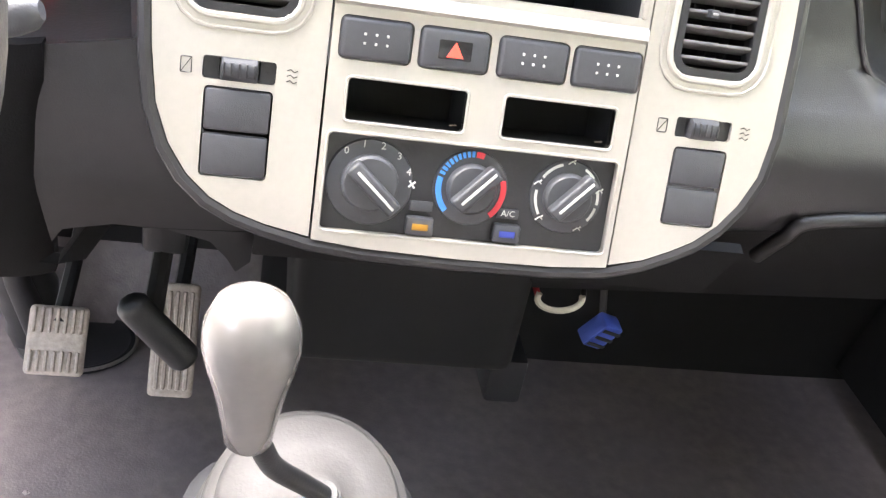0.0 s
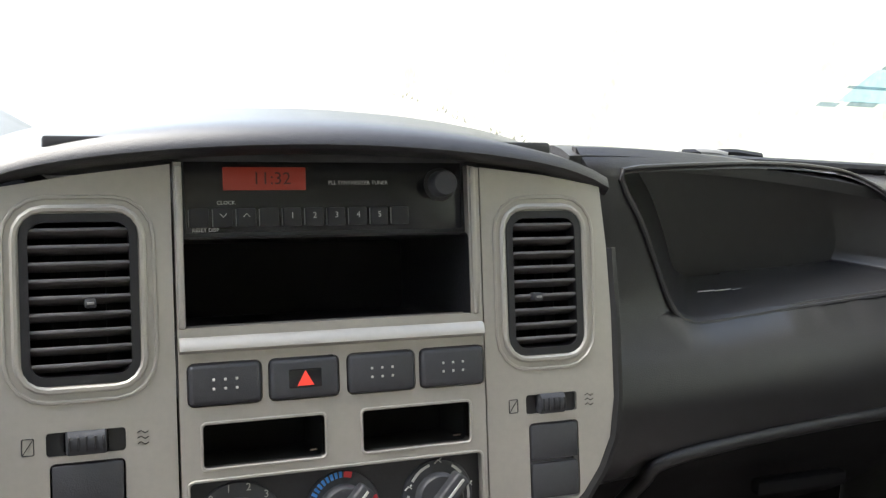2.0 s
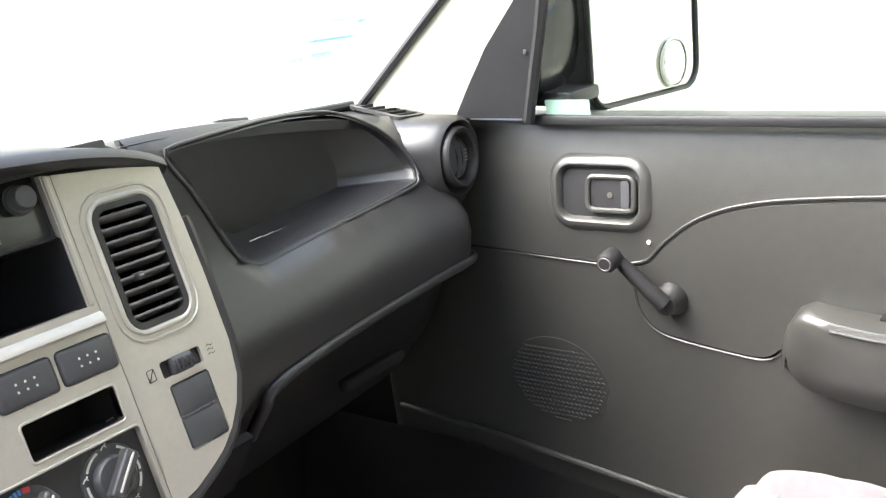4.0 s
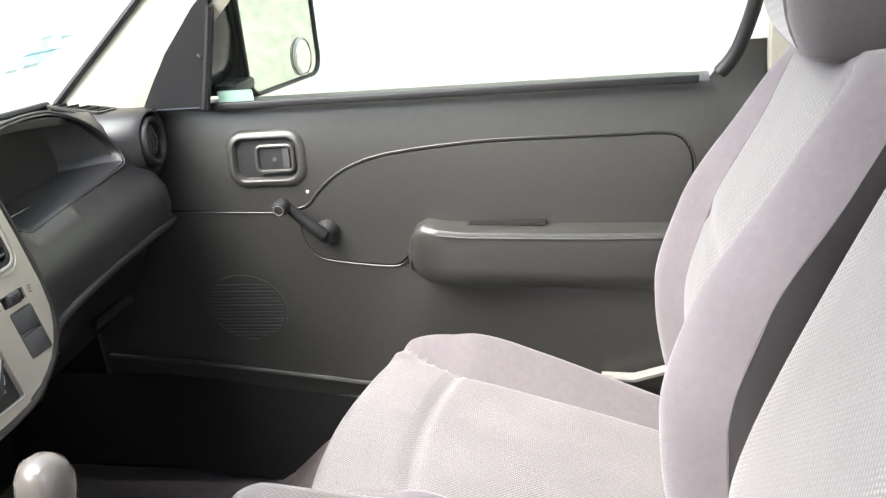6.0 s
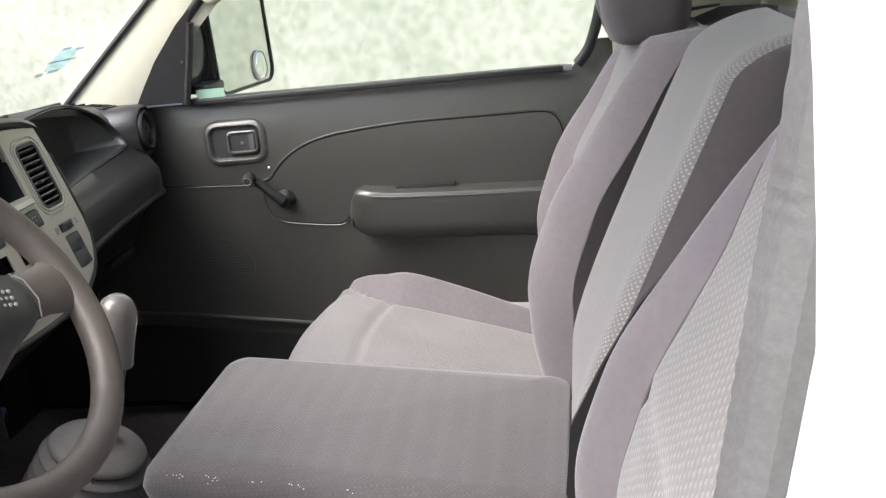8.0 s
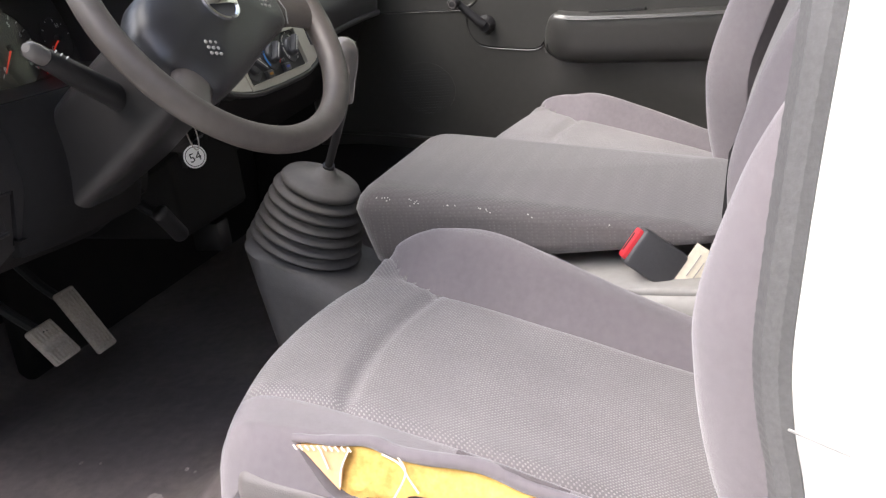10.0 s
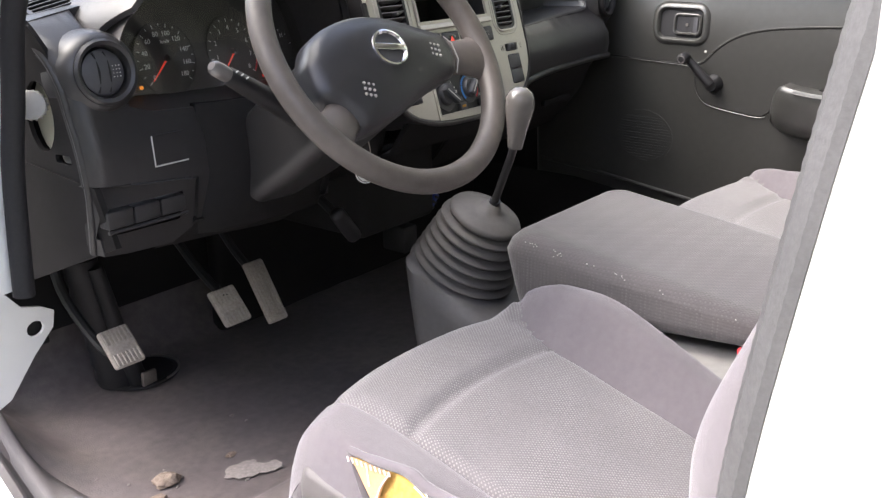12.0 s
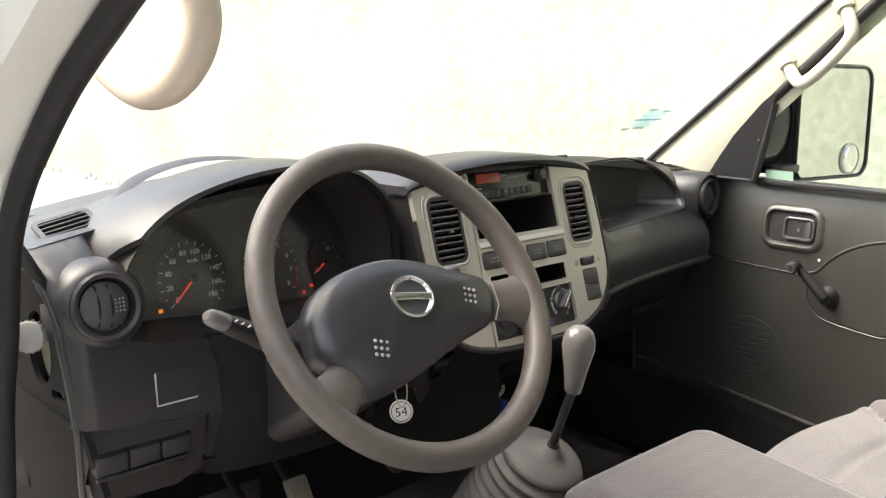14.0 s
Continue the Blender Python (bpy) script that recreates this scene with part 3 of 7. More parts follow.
cap_top = part("trim", box((-0.666, -0.265, 0.224), (-0.634, -0.226, 0.2325), 0.004, 3), LIGHTGREY)
tagged(cap_top, "worn light grey step cap", kind="structure")

# ---- dashboard ----
dash = thing("dashboard", (0.0, 0.2, 0.4), "dark grey moulded plastic van dashboard with tray and vents", "dashboard")


def face_y(x, z):
    """The passenger's face of the dash."""
    a = curve_at(z, [(0.575, 0.050), (0.59, 0.037), (0.605, 0.034), (0.625, 0.031), (0.645, 0.033), (0.665, 0.043), (0.68, 0.060), (0.69, 0.076), (0.75, 0.088), (0.83, 0.092)])
    b = curve_at(z, [(0.575, 0.085), (0.60, 0.085), (0.69, 0.075), (0.80, 0.2), (0.83, 0.21)])
    y = a + b * (x - 0.25)
    if x > 0.63:
        y += 15 * (x - 0.63) ** 2
    t = z - (ztop(x) - 0.02)
    if t > 0:
        y += 0.012 * (t / 0.02) ** 2
    return y


def SF(x, z, d=0.0):
    return Vector((x, face_y(x, z) - d, z))


TRAY = [(0.250, 0.802), (0.262, 0.807), (0.40, 0.804), (0.50, 0.795), (0.545, 0.785), (0.582, 0.765), (0.603, 0.742), (0.610, 0.722), (0.605, 0.708), (0.585, 0.702),
        (0.45, 0.697), (0.34, 0.692), (0.318, 0.694), (0.304, 0.704), (0.29, 0.735), (0.272, 0.77), (0.255, 0.793)]
tray_o = [(p.x, p.y) for p in smooth_path([(x, z, 0) for x, z in TRAY + TRAY[:1]], 3)][:-1]
out = [(0.208, 0.575), (0.26, 0.582), (0.285, 0.596), (0.45, 0.603), (0.70, 0.598), (0.715, 0.65)] + [(x, ztop(x)) for x in steps(0.715, 0.208, 20)]
shell = part("face_panel", plate(out, [tray_o], 0.006, SF, fill=0.022), DASH, dash, angle=60)
back_o = [(0.5 + (x - 0.5) * 0.86 + (0.03 if x < 0.4 else -0.008 - 0.4 * max(0, x - 0.5)), 0.745 + (z - 0.745) * 0.9) for x, z in tray_o]
bm = bmesh.new()
r0 = [bm.verts.new(SF(x, z, -0.003)) for x, z in tray_o]
r1 = [bm.verts.new(Vector((x, face_y(x, z) + 0.012, z))) for x, z in grow(tray_o, -0.002)]
r2 = [bm.verts.new(Vector((x, 0.172 + 0.06 * (z - 0.7), max(z, 0.694)))) for x, z in back_o]
k = len(r0)
for a, b in ((r0, r1), (r1, r2)):
    for j in range(k):
        bm.faces.new((a[j], a[(j + 1) % k], b[(j + 1) % k], b[j]))
bm.faces.new(r2)
tray = part("tray", bm, DASH, dash, "open storage tray with a dusty flat floor", angle=35)
part("rim", band(grow(tray_o, 0.0035), lambda x, z, d: SF(x, z, 0.0005), 0.0022), DASH, tray)
for i in range(5):
    x = 0.36 + 0.018 * i
    part("scratch", tube([(x, 0.13, 0.6975), (x + 0.017, 0.131 + 0.001 * i, 0.6978)], 0.0006, 5), PALE, tray)
top = part("top_panel", sheet(lambda u, v: Vector((u, face_y(u, ztop(u)) - 0.004 + (0.37 - face_y(u, ztop(u))) * v, ztop(u) - 0.002 - 0.05 * max(0, v - 0.1) - 0.003 * max(0, 1 - v * 14) ** 2)), steps(0.2, 0.70, 28), steps(0, 1, 22), lambda p, u, v: p - Vector((0, 0, 0.01))), DASH, dash)


def driver_half(p):
    """The driver's half of the dashboard sits a little nearer the middle and higher than the plan."""
    k = min(1, max(0, (-0.2 - p.x) / 0.22))
    k = k * k * (3 - 2 * k)
    return p + Vector((0.010 * k, 0, 0.0085 * k))


warp = driver_half
topl = part("top_panel", sheet(lambda u, v: Vector((u, v, ztop(u) - 0.06 * max(0, v - 0.2) - 0.6 * max(0, u + 0.20))), steps(-0.672, -0.10, 32), steps(0.136, 0.37, 14), lambda p, u, v: p - Vector((0, 0, 0.01))), DASH, dash)

warp = None

# glove panel under the crease


def knee(u, v):
    tab_y = [(0, 0.0), (0.1, 0.022), (0.5, 0.055), (1, 0.12)]
    z = 0.602 - 0.16 * v
    return Vector((u, face_y(u, 0.6) + 0.012 + curve_at(v, tab_y), z))


# shade below the crease comes from the darker LOWER colour
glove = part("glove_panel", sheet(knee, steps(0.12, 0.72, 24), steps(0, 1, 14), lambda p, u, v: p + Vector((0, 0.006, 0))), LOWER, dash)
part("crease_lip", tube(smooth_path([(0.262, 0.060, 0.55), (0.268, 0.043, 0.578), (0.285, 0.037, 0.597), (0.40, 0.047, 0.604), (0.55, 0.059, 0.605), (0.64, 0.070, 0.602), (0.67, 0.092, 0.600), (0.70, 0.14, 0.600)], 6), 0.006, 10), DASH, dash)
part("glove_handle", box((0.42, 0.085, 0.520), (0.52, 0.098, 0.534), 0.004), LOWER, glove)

# round end vents and top vents


def round_vent(c, axis, side, pod=True):
    ax = Vector(axis).normalized()
    m = basis(c, Vector((1, 0, 0)) - ax * ax.x, ax) @ Matrix.Diagonal((side, side, 1, 1))
    if pod:
        part("vent_pod", lathe([(0.064, -0.05), (0.062, -0.03), (0.057, -0.012), (0.051, -0.002), (0.046, 0.0005)], m, 40, cap=False), DASH, dash)
    v = part("round_vent", lathe([(0.043, -0.05), (0.046, -0.004), (0.0455, 0.003), (0.042, 0.006), (0.037, 0.004), (0.035, -0.004), (0.035, -0.02)], m, 36, cap=False), DASH, dash, "round swivelling air vent")
    part("louvre", lathe([(0.0, 0.0005), (0.02, -0.0005), (0.031, -0.004), (0.0335, -0.012), (0.033, -0.03)], m, 32, cap=False), BUTTON, v)
    # slots drawn as black threads on the louvre, shade by colour only
    for s in (0.006, -0.01):
        pts = [m @ Vector((s + 0.006 * math.cos(a) - 0.004, 0.029 * math.sin(a), 0.0006 - 0.004 * abs(math.sin(a)))) for a in steps(-1.25, 1.25, 12)]
        part("slot", tube(pts, 0.0013, 6), DEEP_SHADE, v)
    for i in range(3):
        for j in range(4):
            part("stud", box((-0.0008,) * 3, (0.0008,) * 3, 0.0003, 1, m @ pose(0.013 + 0.005 * i, -0.008 + 0.005 * j, -0.0008)), PALE, v)
    return v


warp = driver_half
round_vent((-0.614, 0.0565, 0.7095), (-0.10, -1, 0.16), 0.85)
warp = None
part("end_pod", loft([[Vector((x, y, z)) for x, z in rrect(*o, 8)] for y, o in ((0.098, (0.632, 0.700, 0.683, 0.755, 0.034)), (0.089, (0.626, 0.706, 0.675, 0.762, 0.038)), (0.098, (0.620, 0.713, 0.667, 0.767, 0.04)), (0.14, (0.612, 0.728, 0.62, 0.766, 0.045)), (0.32, (0.60, 0.735, 0.60, 0.772, 0.045)))], caps=False), DASH, dash, "rounded end of the dashboard round the vent", angle=60)
round_vent((0.666, 0.090, 0.719), (0.08, -1, 0.06), 0.8, pod=False)


def top_vent(c, w, d, tilt, lean=-0.06):
    m = basis(c, (math.cos(tilt[2]), math.sin(tilt[2]), tilt[0]), (tilt[0] * -1, lean, 1))
    v = part("top_vent", plate(rrect(-w / 2 - 0.006, w / 2 + 0.006, -d / 2 - 0.006, d / 2 + 0.006, 0.008), [rrect(-w / 2, w / 2, -d / 2, d / 2, 0.005)], 0.004, lambda x, z, e: m @ Vector((x, z, 0.004 + e))), DASH, dash, "demister vent with thin slats")
    part("cavity", box((-w / 2, -d / 2, -0.004), (w / 2, d / 2, 0.0005), 0.0005, 1, m), DEEP_SHADE, v)
    for i in range(5):
        t = -d / 2 + d * (i + 0.5) / 5
        part("slat", box((-w / 2, t - 0.0013, -0.002), (w / 2, t + 0.0013, 0.0045), 0.0006, 1, m), BLACK, v)
    return v


top_vent((0.680, 0.204, 0.769), 0.030, 0.10, (-0.04, 0, -0.3), -0.10)
warp = driver_half
top_vent((-0.600, 0.172, ztop(-0.607) + 0.001), 0.056, 0.05, (0.22, 0, -0.1), -0.28)

# driver's side: end cap, lower face, instrument hood


CORNER = [(0.47, -0.640), (0.5705, -0.653), (0.6795, -0.661), (0.735, -0.668), (0.7705, -0.682)]


def drv_y(x, z):
    y = 0.046 + 0.2 * max(0, z - 0.61) + 0.3 * max(0, 0.56 - z)
    s = max(0, z - ztop(x) + 0.06) / 0.06
    y += 0.06 * s * s
    y += 90.0 * max(0, curve_at(z, CORNER) + 0.014 - x) ** 2
    return y + (0.02 * (x + 0.4) if x > -0.4 else 0)


def DF(x, z, d=0.0):
    return Vector((x, drv_y(x, z) - d, z))


HOODP = [(-0.592, 0.69), (-0.590, 0.735), (-0.575, 0.765), (-0.54, 0.797), (-0.49, 0.819), (-0.42, 0.834), (-0.35, 0.839), (-0.28, 0.834), (-0.235, 0.812), (-0.207, 0.775), (-0.196, 0.73), (-0.193, 0.68), (-0.20, 0.662)]
hood_o = [(p.x, p.y) for p in smooth_path([(x, z, 0) for x, z in HOODP], 4)]
bot = [(-0.25, 0.652), (-0.33, 0.648), (-0.45, 0.648), (-0.55, 0.654), (-0.585, 0.664)]
open_o = hood_o + bot
low_out = [(curve_at(z, CORNER), z) for z in steps(0.579, 0.765, 8)] + [(-0.672, ztop(-0.672))] + [(x, ztop(x)) for x in steps(-0.66, -0.60, 4)] + [(x - 0.004, z + 0.004) for x, z in hood_o if z > 0.70] + [(-0.186, 0.70), (-0.183, 0.66), (-0.172, 0.628), (-0.15, 0.603), (-0.12, 0.588), (-0.112, 0.57), (-0.116, 0.50), (-0.126, 0.488), (-0.133, 0.502), (-0.145, 0.518), (-0.175, 0.527), (-0.21, 0.528), (-0.245, 0.518), (-0.262, 0.49), (-0.30, 0.48), (-0.495, 0.50), (-0.5, 0.562), (-0.655, 0.577)]
face = part("driver_face", plate(low_out, [open_o], 0.008, DF, fill=0.013), DASH, dash, angle=60)
lowf = part("switch_face", plate([(-0.503, 0.560), (-0.498, 0.49), (-0.53, 0.474), (-0.60, 0.478), (-0.632, 0.482)] + [(curve_at(z, CORNER) + 0.001, z) for z in steps(0.486, 0.574, 6)], [rrect(-0.6415, -0.5215, 0.507, 0.547, 0.003)], 0.006, lambda x, z, d: DF(x, z, d - 0.003)), DASH, dash)
part("pocket", box((-0.642, 0.085, 0.495), (-0.512, 0.095, 0.555), 0.002), DEEP_SHADE, lowf)
for i in range(3):
    x = -0.640 + 0.0393 * i
    part("blank_switch", box((x, 0.046, 0.5225), (x + 0.0375, 0.066, 0.5445), 0.0025), DASH, lowf)
part("ledge", tube([(-0.640, 0.047, 0.5195), (-0.58, 0.045, 0.5195), (-0.523, 0.046, 0.5195)], 0.0024, 8), DASH, lowf)
sq = part("square_cover", plate(rrect(-0.567, -0.516, 0.588, 0.626, 0.003), [], 0.004, lambda x, z, d: DF(x, z, 0.002 + d)), DASH, dash, "blank square cover with a pale outline")
part("outline", band([(-0.567, 0.626), (-0.567, 0.588), (-0.516, 0.588), (-0.516, 0.589), (-0.566, 0.589), (-0.566, 0.626)], lambda x, z, d: DF(x, z, 0.003), 0.0005, 5), PALE, sq)
part("seam", tube([DF(-0.655, 0.577, 0.001), DF(-0.60, 0.572, 0.001), DF(-0.505, 0.561, 0.001)], 0.0013, 6), BLACK, dash)
part("corner_bead", tube(smooth_path([(curve_at(z, CORNER) + 0.003, drv_y(curve_at(z, CORNER) + 0.001, z) + 0.002, z) for z in (0.772, 0.74, 0.70, 0.66, 0.62, 0.576, 0.53, 0.486)], 5), 0.0045, 10), DASH, dash)
cap_out = [(0.062, 0.576), (0.078, 0.66), (0.092, 0.735), (0.102, 0.764), (0.13, 0.785), (0.30, 0.77), (0.30, 0.60), (0.19, 0.588)]
cap_hole = [(0.133 + 0.026 * math.cos(a) - 0.004 * math.sin(a), 0.655 + 0.044 * math.sin(a)) for a in steps(0, 2 * math.pi, 20)[:-1]]
slot_hole = rrect(0.088, 0.118, 0.600, 0.611, 0.0045)


def EC(y, z, d=0.0):
    return Vector((curve_at(z, CORNER) + 0.005 - 0.06 * (y - 0.06) - d, y, z))


endcap = part("end_cap", plate(cap_out, [cap_hole, slot_hole], 0.006, EC), LOWER, dash, "grey end panel with an oval opening")
part("cavity", plate(grow(cap_hole, 0.006), [], 0.002, lambda y, z, d: EC(y, z, -0.016 + d)), CREAM, endcap)
part("cavity", plate(grow(slot_hole, 0.004), [], 0.002, lambda y, z, d: EC(y, z, -0.012 + d)), LIGHTGREY, endcap)
m = basis(EC(0.120, 0.673, 0.016), (0.8, -0.55, 0), (-0.55, -0.8, 0.2))
cap = part("filler_cap", lathe([(0.012, -0.05), (0.013, -0.02), (0.0165, -0.018), (0.0175, -0.006), (0.016, 0.0), (0.012, 0.0015), (0.0, 0.0015)], m, 30, cap=False), LIGHTGREY, endcap, "dirty white ribbed filler cap")
for i in range(18):
    a = 2 * math.pi * i / 18
    part("rib", box((-0.001, -0.001, -0.017), (0.001, 0.001, -0.005), 0.0004, 1, m @ pose(0.0175 * math.cos(a), 0.0175 * math.sin(a), 0)), LIGHTGREY, cap)

# instrument hood: outer skin, lip, inner walls
rows = []
for y, sc, dz in ((0.052, 0.0, 0.0), (0.044, 0.003, 0.003), (0.046, 0.008, 0.0075), (0.07, 0.012, 0.011), (0.15, 0.018, 0.008), (0.25, 0.03, -0.018)):
    rows.append([Vector((x + (-sc if x < -0.39 else sc) * min(1, abs(x + 0.39) / 0.2), y + 0.05 * max(0, 0.8 - z) + 0.045 * min(1, max(0, (-0.568 - x) / 0.02)), max(z + dz, 0.66))) for x, z in grow(hood_o, 0.0)])
hood = part("instrument_hood", loft(rows, closed=False), DASH, dash, "arched hood over the instruments", angle=50)
face_o = [(-0.39 + (x + 0.39) * 0.93, 0.70 + (z - 0.70) * 0.86) for x, z in open_o]
bm = bmesh.new()
ra = [bm.verts.new(Vector((x, 0.056 + 0.05 * max(0, 0.8 - z), z))) for x, z in open_o]
rb = [bm.verts.new(Vector((x, 0.155 + 0.25 * (z - 0.70), z))) for x, z in face_o]
for j in range(len(ra)):
    i2 = (j + 1) % len(ra)
    bm.faces.new((ra[j], ra[i2], rb[i2], rb[j]))
# lining takes the lighter cluster colour, painting light on its inner walls
part("hood_lining", bm, CLUSTER, hood)
cl = part("instrument_face", plate(face_o, [], 0.003, lambda x, z, d: Vector((x, 0.154 + 0.25 * (z - 0.70) - d, z))), CLUSTER, dash, "black instrument cluster with white figures and red needles")


def CL(x, z, d=0.0):
    return Vector((x, 0.152 + 0.25 * (z - 0.70) - d, z))


CM = basis((0, 0, 0), (1, 0, 0), (0, -1, 0.25))


def gauge(name, cx, cz, r, marks, texts, needle_deg, a0, a1, size, label, red=None):
    """A dial: ring, ticks, figures and needle; angles in degrees from the right, turning left."""
    g = part(name, plate([(cx + r * math.cos(a), cz + r * math.sin(a)) for a in steps(0, 2 * math.pi, 40)[:-1]], [], 0.001, lambda x, z, d: CL(x, z, 0.001 + d)), CLUSTER, cl, label)
    part("bezel", band([(cx + r * math.cos(a), cz + r * math.sin(a)) for a in steps(0, 2 * math.pi, 48)[:-1]], lambda x, z, d: CL(x, z, 0.001), 0.0009, 6), DASH, g)
    for i in range(marks):
        a = radians(a0 + (a1 - a0) * i / (marks - 1))
        q0, q1 = (0.83 if i % 2 == 0 else 0.88) * r, 0.94 * r
        part("tick", tube([CL(cx + q0 * math.cos(a), cz + q0 * math.sin(a), 0.0016), CL(cx + q1 * math.cos(a), cz + q1 * math.sin(a), 0.0016)], 0.00055, 5), PRINT, g)
    for i, s in enumerate(texts):
        if s:
            a = radians(a0 + (a1 - a0) * i / (len(texts) - 1))
            p = CL(cx + 0.68 * r * math.cos(a), cz + 0.68 * r * math.sin(a), 0.0018)
            letters("figure", s, size, Matrix.Translation(p) @ CM, PRINT, g)
    if red:
        part("red_zone", tube([CL(cx + 0.92 * r * math.cos(radians(a)), cz + 0.92 * r * math.sin(radians(a)), 0.0016) for a in steps(red[0], red[1], 10)], 0.0013, 5), RED, g)
    a = radians(needle_deg)
    part("needle", tube([CL(cx - 0.1 * r * math.cos(a), cz - 0.1 * r * math.sin(a), 0.004), CL(cx + 0.8 * r * math.cos(a), cz + 0.8 * r * math.sin(a), 0.004)], [0.0016, 0.0007], 6), NEEDLE, g)
    part("boss", lathe([(0.005, 0.0), (0.005, 0.004), (0.003, 0.006)], Matrix.Translation(CL(cx, cz, 0.001)) @ CM, 18), BLACK, g)
    return g


sp = gauge("speedometer", -0.456, 0.700, 0.049, 19, ["0", "20", "40", "60", "80", "100", "120", "140", "160", "180"], 222, 222, -42, 0.0095, "speedometer dial reading zero")
letters("figure", "km/h", 0.007, Matrix.Translation(CL(-0.452, 0.722, 0.0018)) @ CM, PRINT, sp)
gauge("rev_counter", -0.335, 0.700, 0.049, 17, ["0", "1", "2", "3", "4", "5", "6", "7", "8"], 225, 225, -40, 0.0095, "rev counter dial with a red zone", red=(0, -40))
tg = gauge("temperature_gauge", -0.240, 0.702, 0.028, 7, ["C", "", "", "H", ""], 214, 214, 10, 0.0085, "small temperature gauge with a red needle")
for x, z, mm in ((-0.505, 0.668, AMBER), (-0.285, 0.664, REDLAMP), (-0.27, 0.672, REDLAMP), (-0.238, 0.662, AMBER)):
    part("warning_lamp", plate(rrect(x - 0.0028, x + 0.0028, z - 0.0022, z + 0.0022, 0.001), [], 0.001, lambda a, b, d: CL(a, b, 0.002 + d)), mm, cl)

lens = part("lens", plate(grow(face_o, -0.002), [], 0.001, lambda x, z, d: CL(x, z, 0.022 + d)), LENS, cl, "clear plastic lens")
lens.visible_shadow = False

# knee bulge round the steering column and lower panel


def bulge(u, v):
    """u across from 0 to 1, v down from 0 to 1."""
    x = -0.492 + 0.24 * u
    w = math.sin(math.pi * min(1, max(0, u))) ** 0.6
    h = math.sin(math.pi * min(1, 0.1 + 0.8 * v)) ** 0.7
    return Vector((x, 0.05 - 0.055 * w * h + 0.02 * v, 0.655 - 0.178 * v))


# LOWER in place of DASH, to shade its side-lit flank by colour
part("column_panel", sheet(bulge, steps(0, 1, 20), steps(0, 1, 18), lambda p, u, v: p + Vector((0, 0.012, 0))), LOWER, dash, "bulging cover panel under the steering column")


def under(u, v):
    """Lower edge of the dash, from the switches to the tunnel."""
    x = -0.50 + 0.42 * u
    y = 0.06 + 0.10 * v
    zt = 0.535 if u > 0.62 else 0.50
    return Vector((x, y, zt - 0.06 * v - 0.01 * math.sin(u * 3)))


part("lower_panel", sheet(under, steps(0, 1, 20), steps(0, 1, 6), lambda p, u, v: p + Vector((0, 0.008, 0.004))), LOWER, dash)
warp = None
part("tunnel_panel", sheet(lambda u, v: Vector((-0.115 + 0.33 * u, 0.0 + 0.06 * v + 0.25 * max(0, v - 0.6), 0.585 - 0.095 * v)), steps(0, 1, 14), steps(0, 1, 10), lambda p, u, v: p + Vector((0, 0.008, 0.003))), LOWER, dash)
# near-black boxes: the shade under the dash is painted into their colour
part("heater_box", box((-0.08, 0.14, 0.355), (0.125, 0.40, 0.50), 0.012, 3), DEEP_SHADE, dash)
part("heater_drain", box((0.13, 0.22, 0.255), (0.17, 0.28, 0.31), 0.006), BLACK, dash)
part("inner_beam", box((-0.64, 0.22, 0.46), (0.70, 0.55, 0.60), 0.01), DEEP_SHADE, dash)
part("bulkhead", box((-0.67, 0.55, 0.2), (0.74, 0.60, 0.68), 0.01), DEEP_SHADE, dash)
# black slab added only to keep the far footwell in shade
part("bulkhead_shade", box((-0.10, 0.512, 0.085), (0.772, 0.548, 0.60), 0.012, 3), DEEP_SHADE, dash)

# ---- centre console ----
console = thing("centre_console", (0.01, 0.03, 0.57), "silver centre console with radio, air vents and heater controls", "console")


def P(x, z, d=0.0):
    """A place on the console's face; d stands proud of it."""
    return Vector((x, 0.3 * (z - 0.70) - 0.958 * d, z + 0.287 * d))


def PM(x, z, d=0.0):
    return basis(P(x, z, d), (1, 0, 0), (0, -0.958, 0.287))


def pbox(x0, x1, z0, z1, d0, d1, r=0.002, seg=2):
    m = PM((x0 + x1) / 2, (z0 + z1) / 2, 0)
    h = (z1 - z0) / 2 * 1.044
    return box((-(x1 - x0) / 2, -h, d0), ((x1 - x0) / 2, h, d1), r, seg, m)


def pplate(outline, holes, d, thick):
    return plate(outline, holes, thick, lambda x, z, e: P(x, z, d + e))


VENTL, VENTR = (-0.162, -0.103, 0.7085, 0.7955), (0.1245, 0.1765, 0.7065, 0.7935)
left_o = [(-0.0835, 0.8225), (-0.13, 0.817), (-0.186, 0.808), (-0.1845, 0.77), (-0.183, 0.731), (-0.180, 0.685), (-0.176, 0.655), (-0.168, 0.634), (-0.157, 0.618), (-0.143, 0.606), (-0.128, 0.5985), (-0.11, 0.593), (-0.0835, 0.588)]
right_o = [(0.1065, 0.8215), (0.15, 0.817), (0.193, 0.810), (0.197, 0.77), (0.199, 0.727), (0.199, 0.675), (0.195, 0.65), (0.186, 0.632), (0.174, 0.617), (0.16, 0.606), (0.146, 0.599), (0.128, 0.5915), (0.1065, 0.587)]
hl = [rrect(*VENTL, 0.012), rrect(-0.152, -0.111, 0.671, 0.6835, 0.002), rrect(-0.1505, -0.1115, 0.6175, 0.6675, 0.003)]
hr = [rrect(*VENTR, 0.012), rrect(0.134, 0.171, 0.669, 0.681, 0.002), rrect(0.1355, 0.1715, 0.6155, 0.6635, 0.003)]
part("side_fascia", pplate(left_o, hl, 0.0, 0.008), SILVER, console, "silver painted side panel of the console")
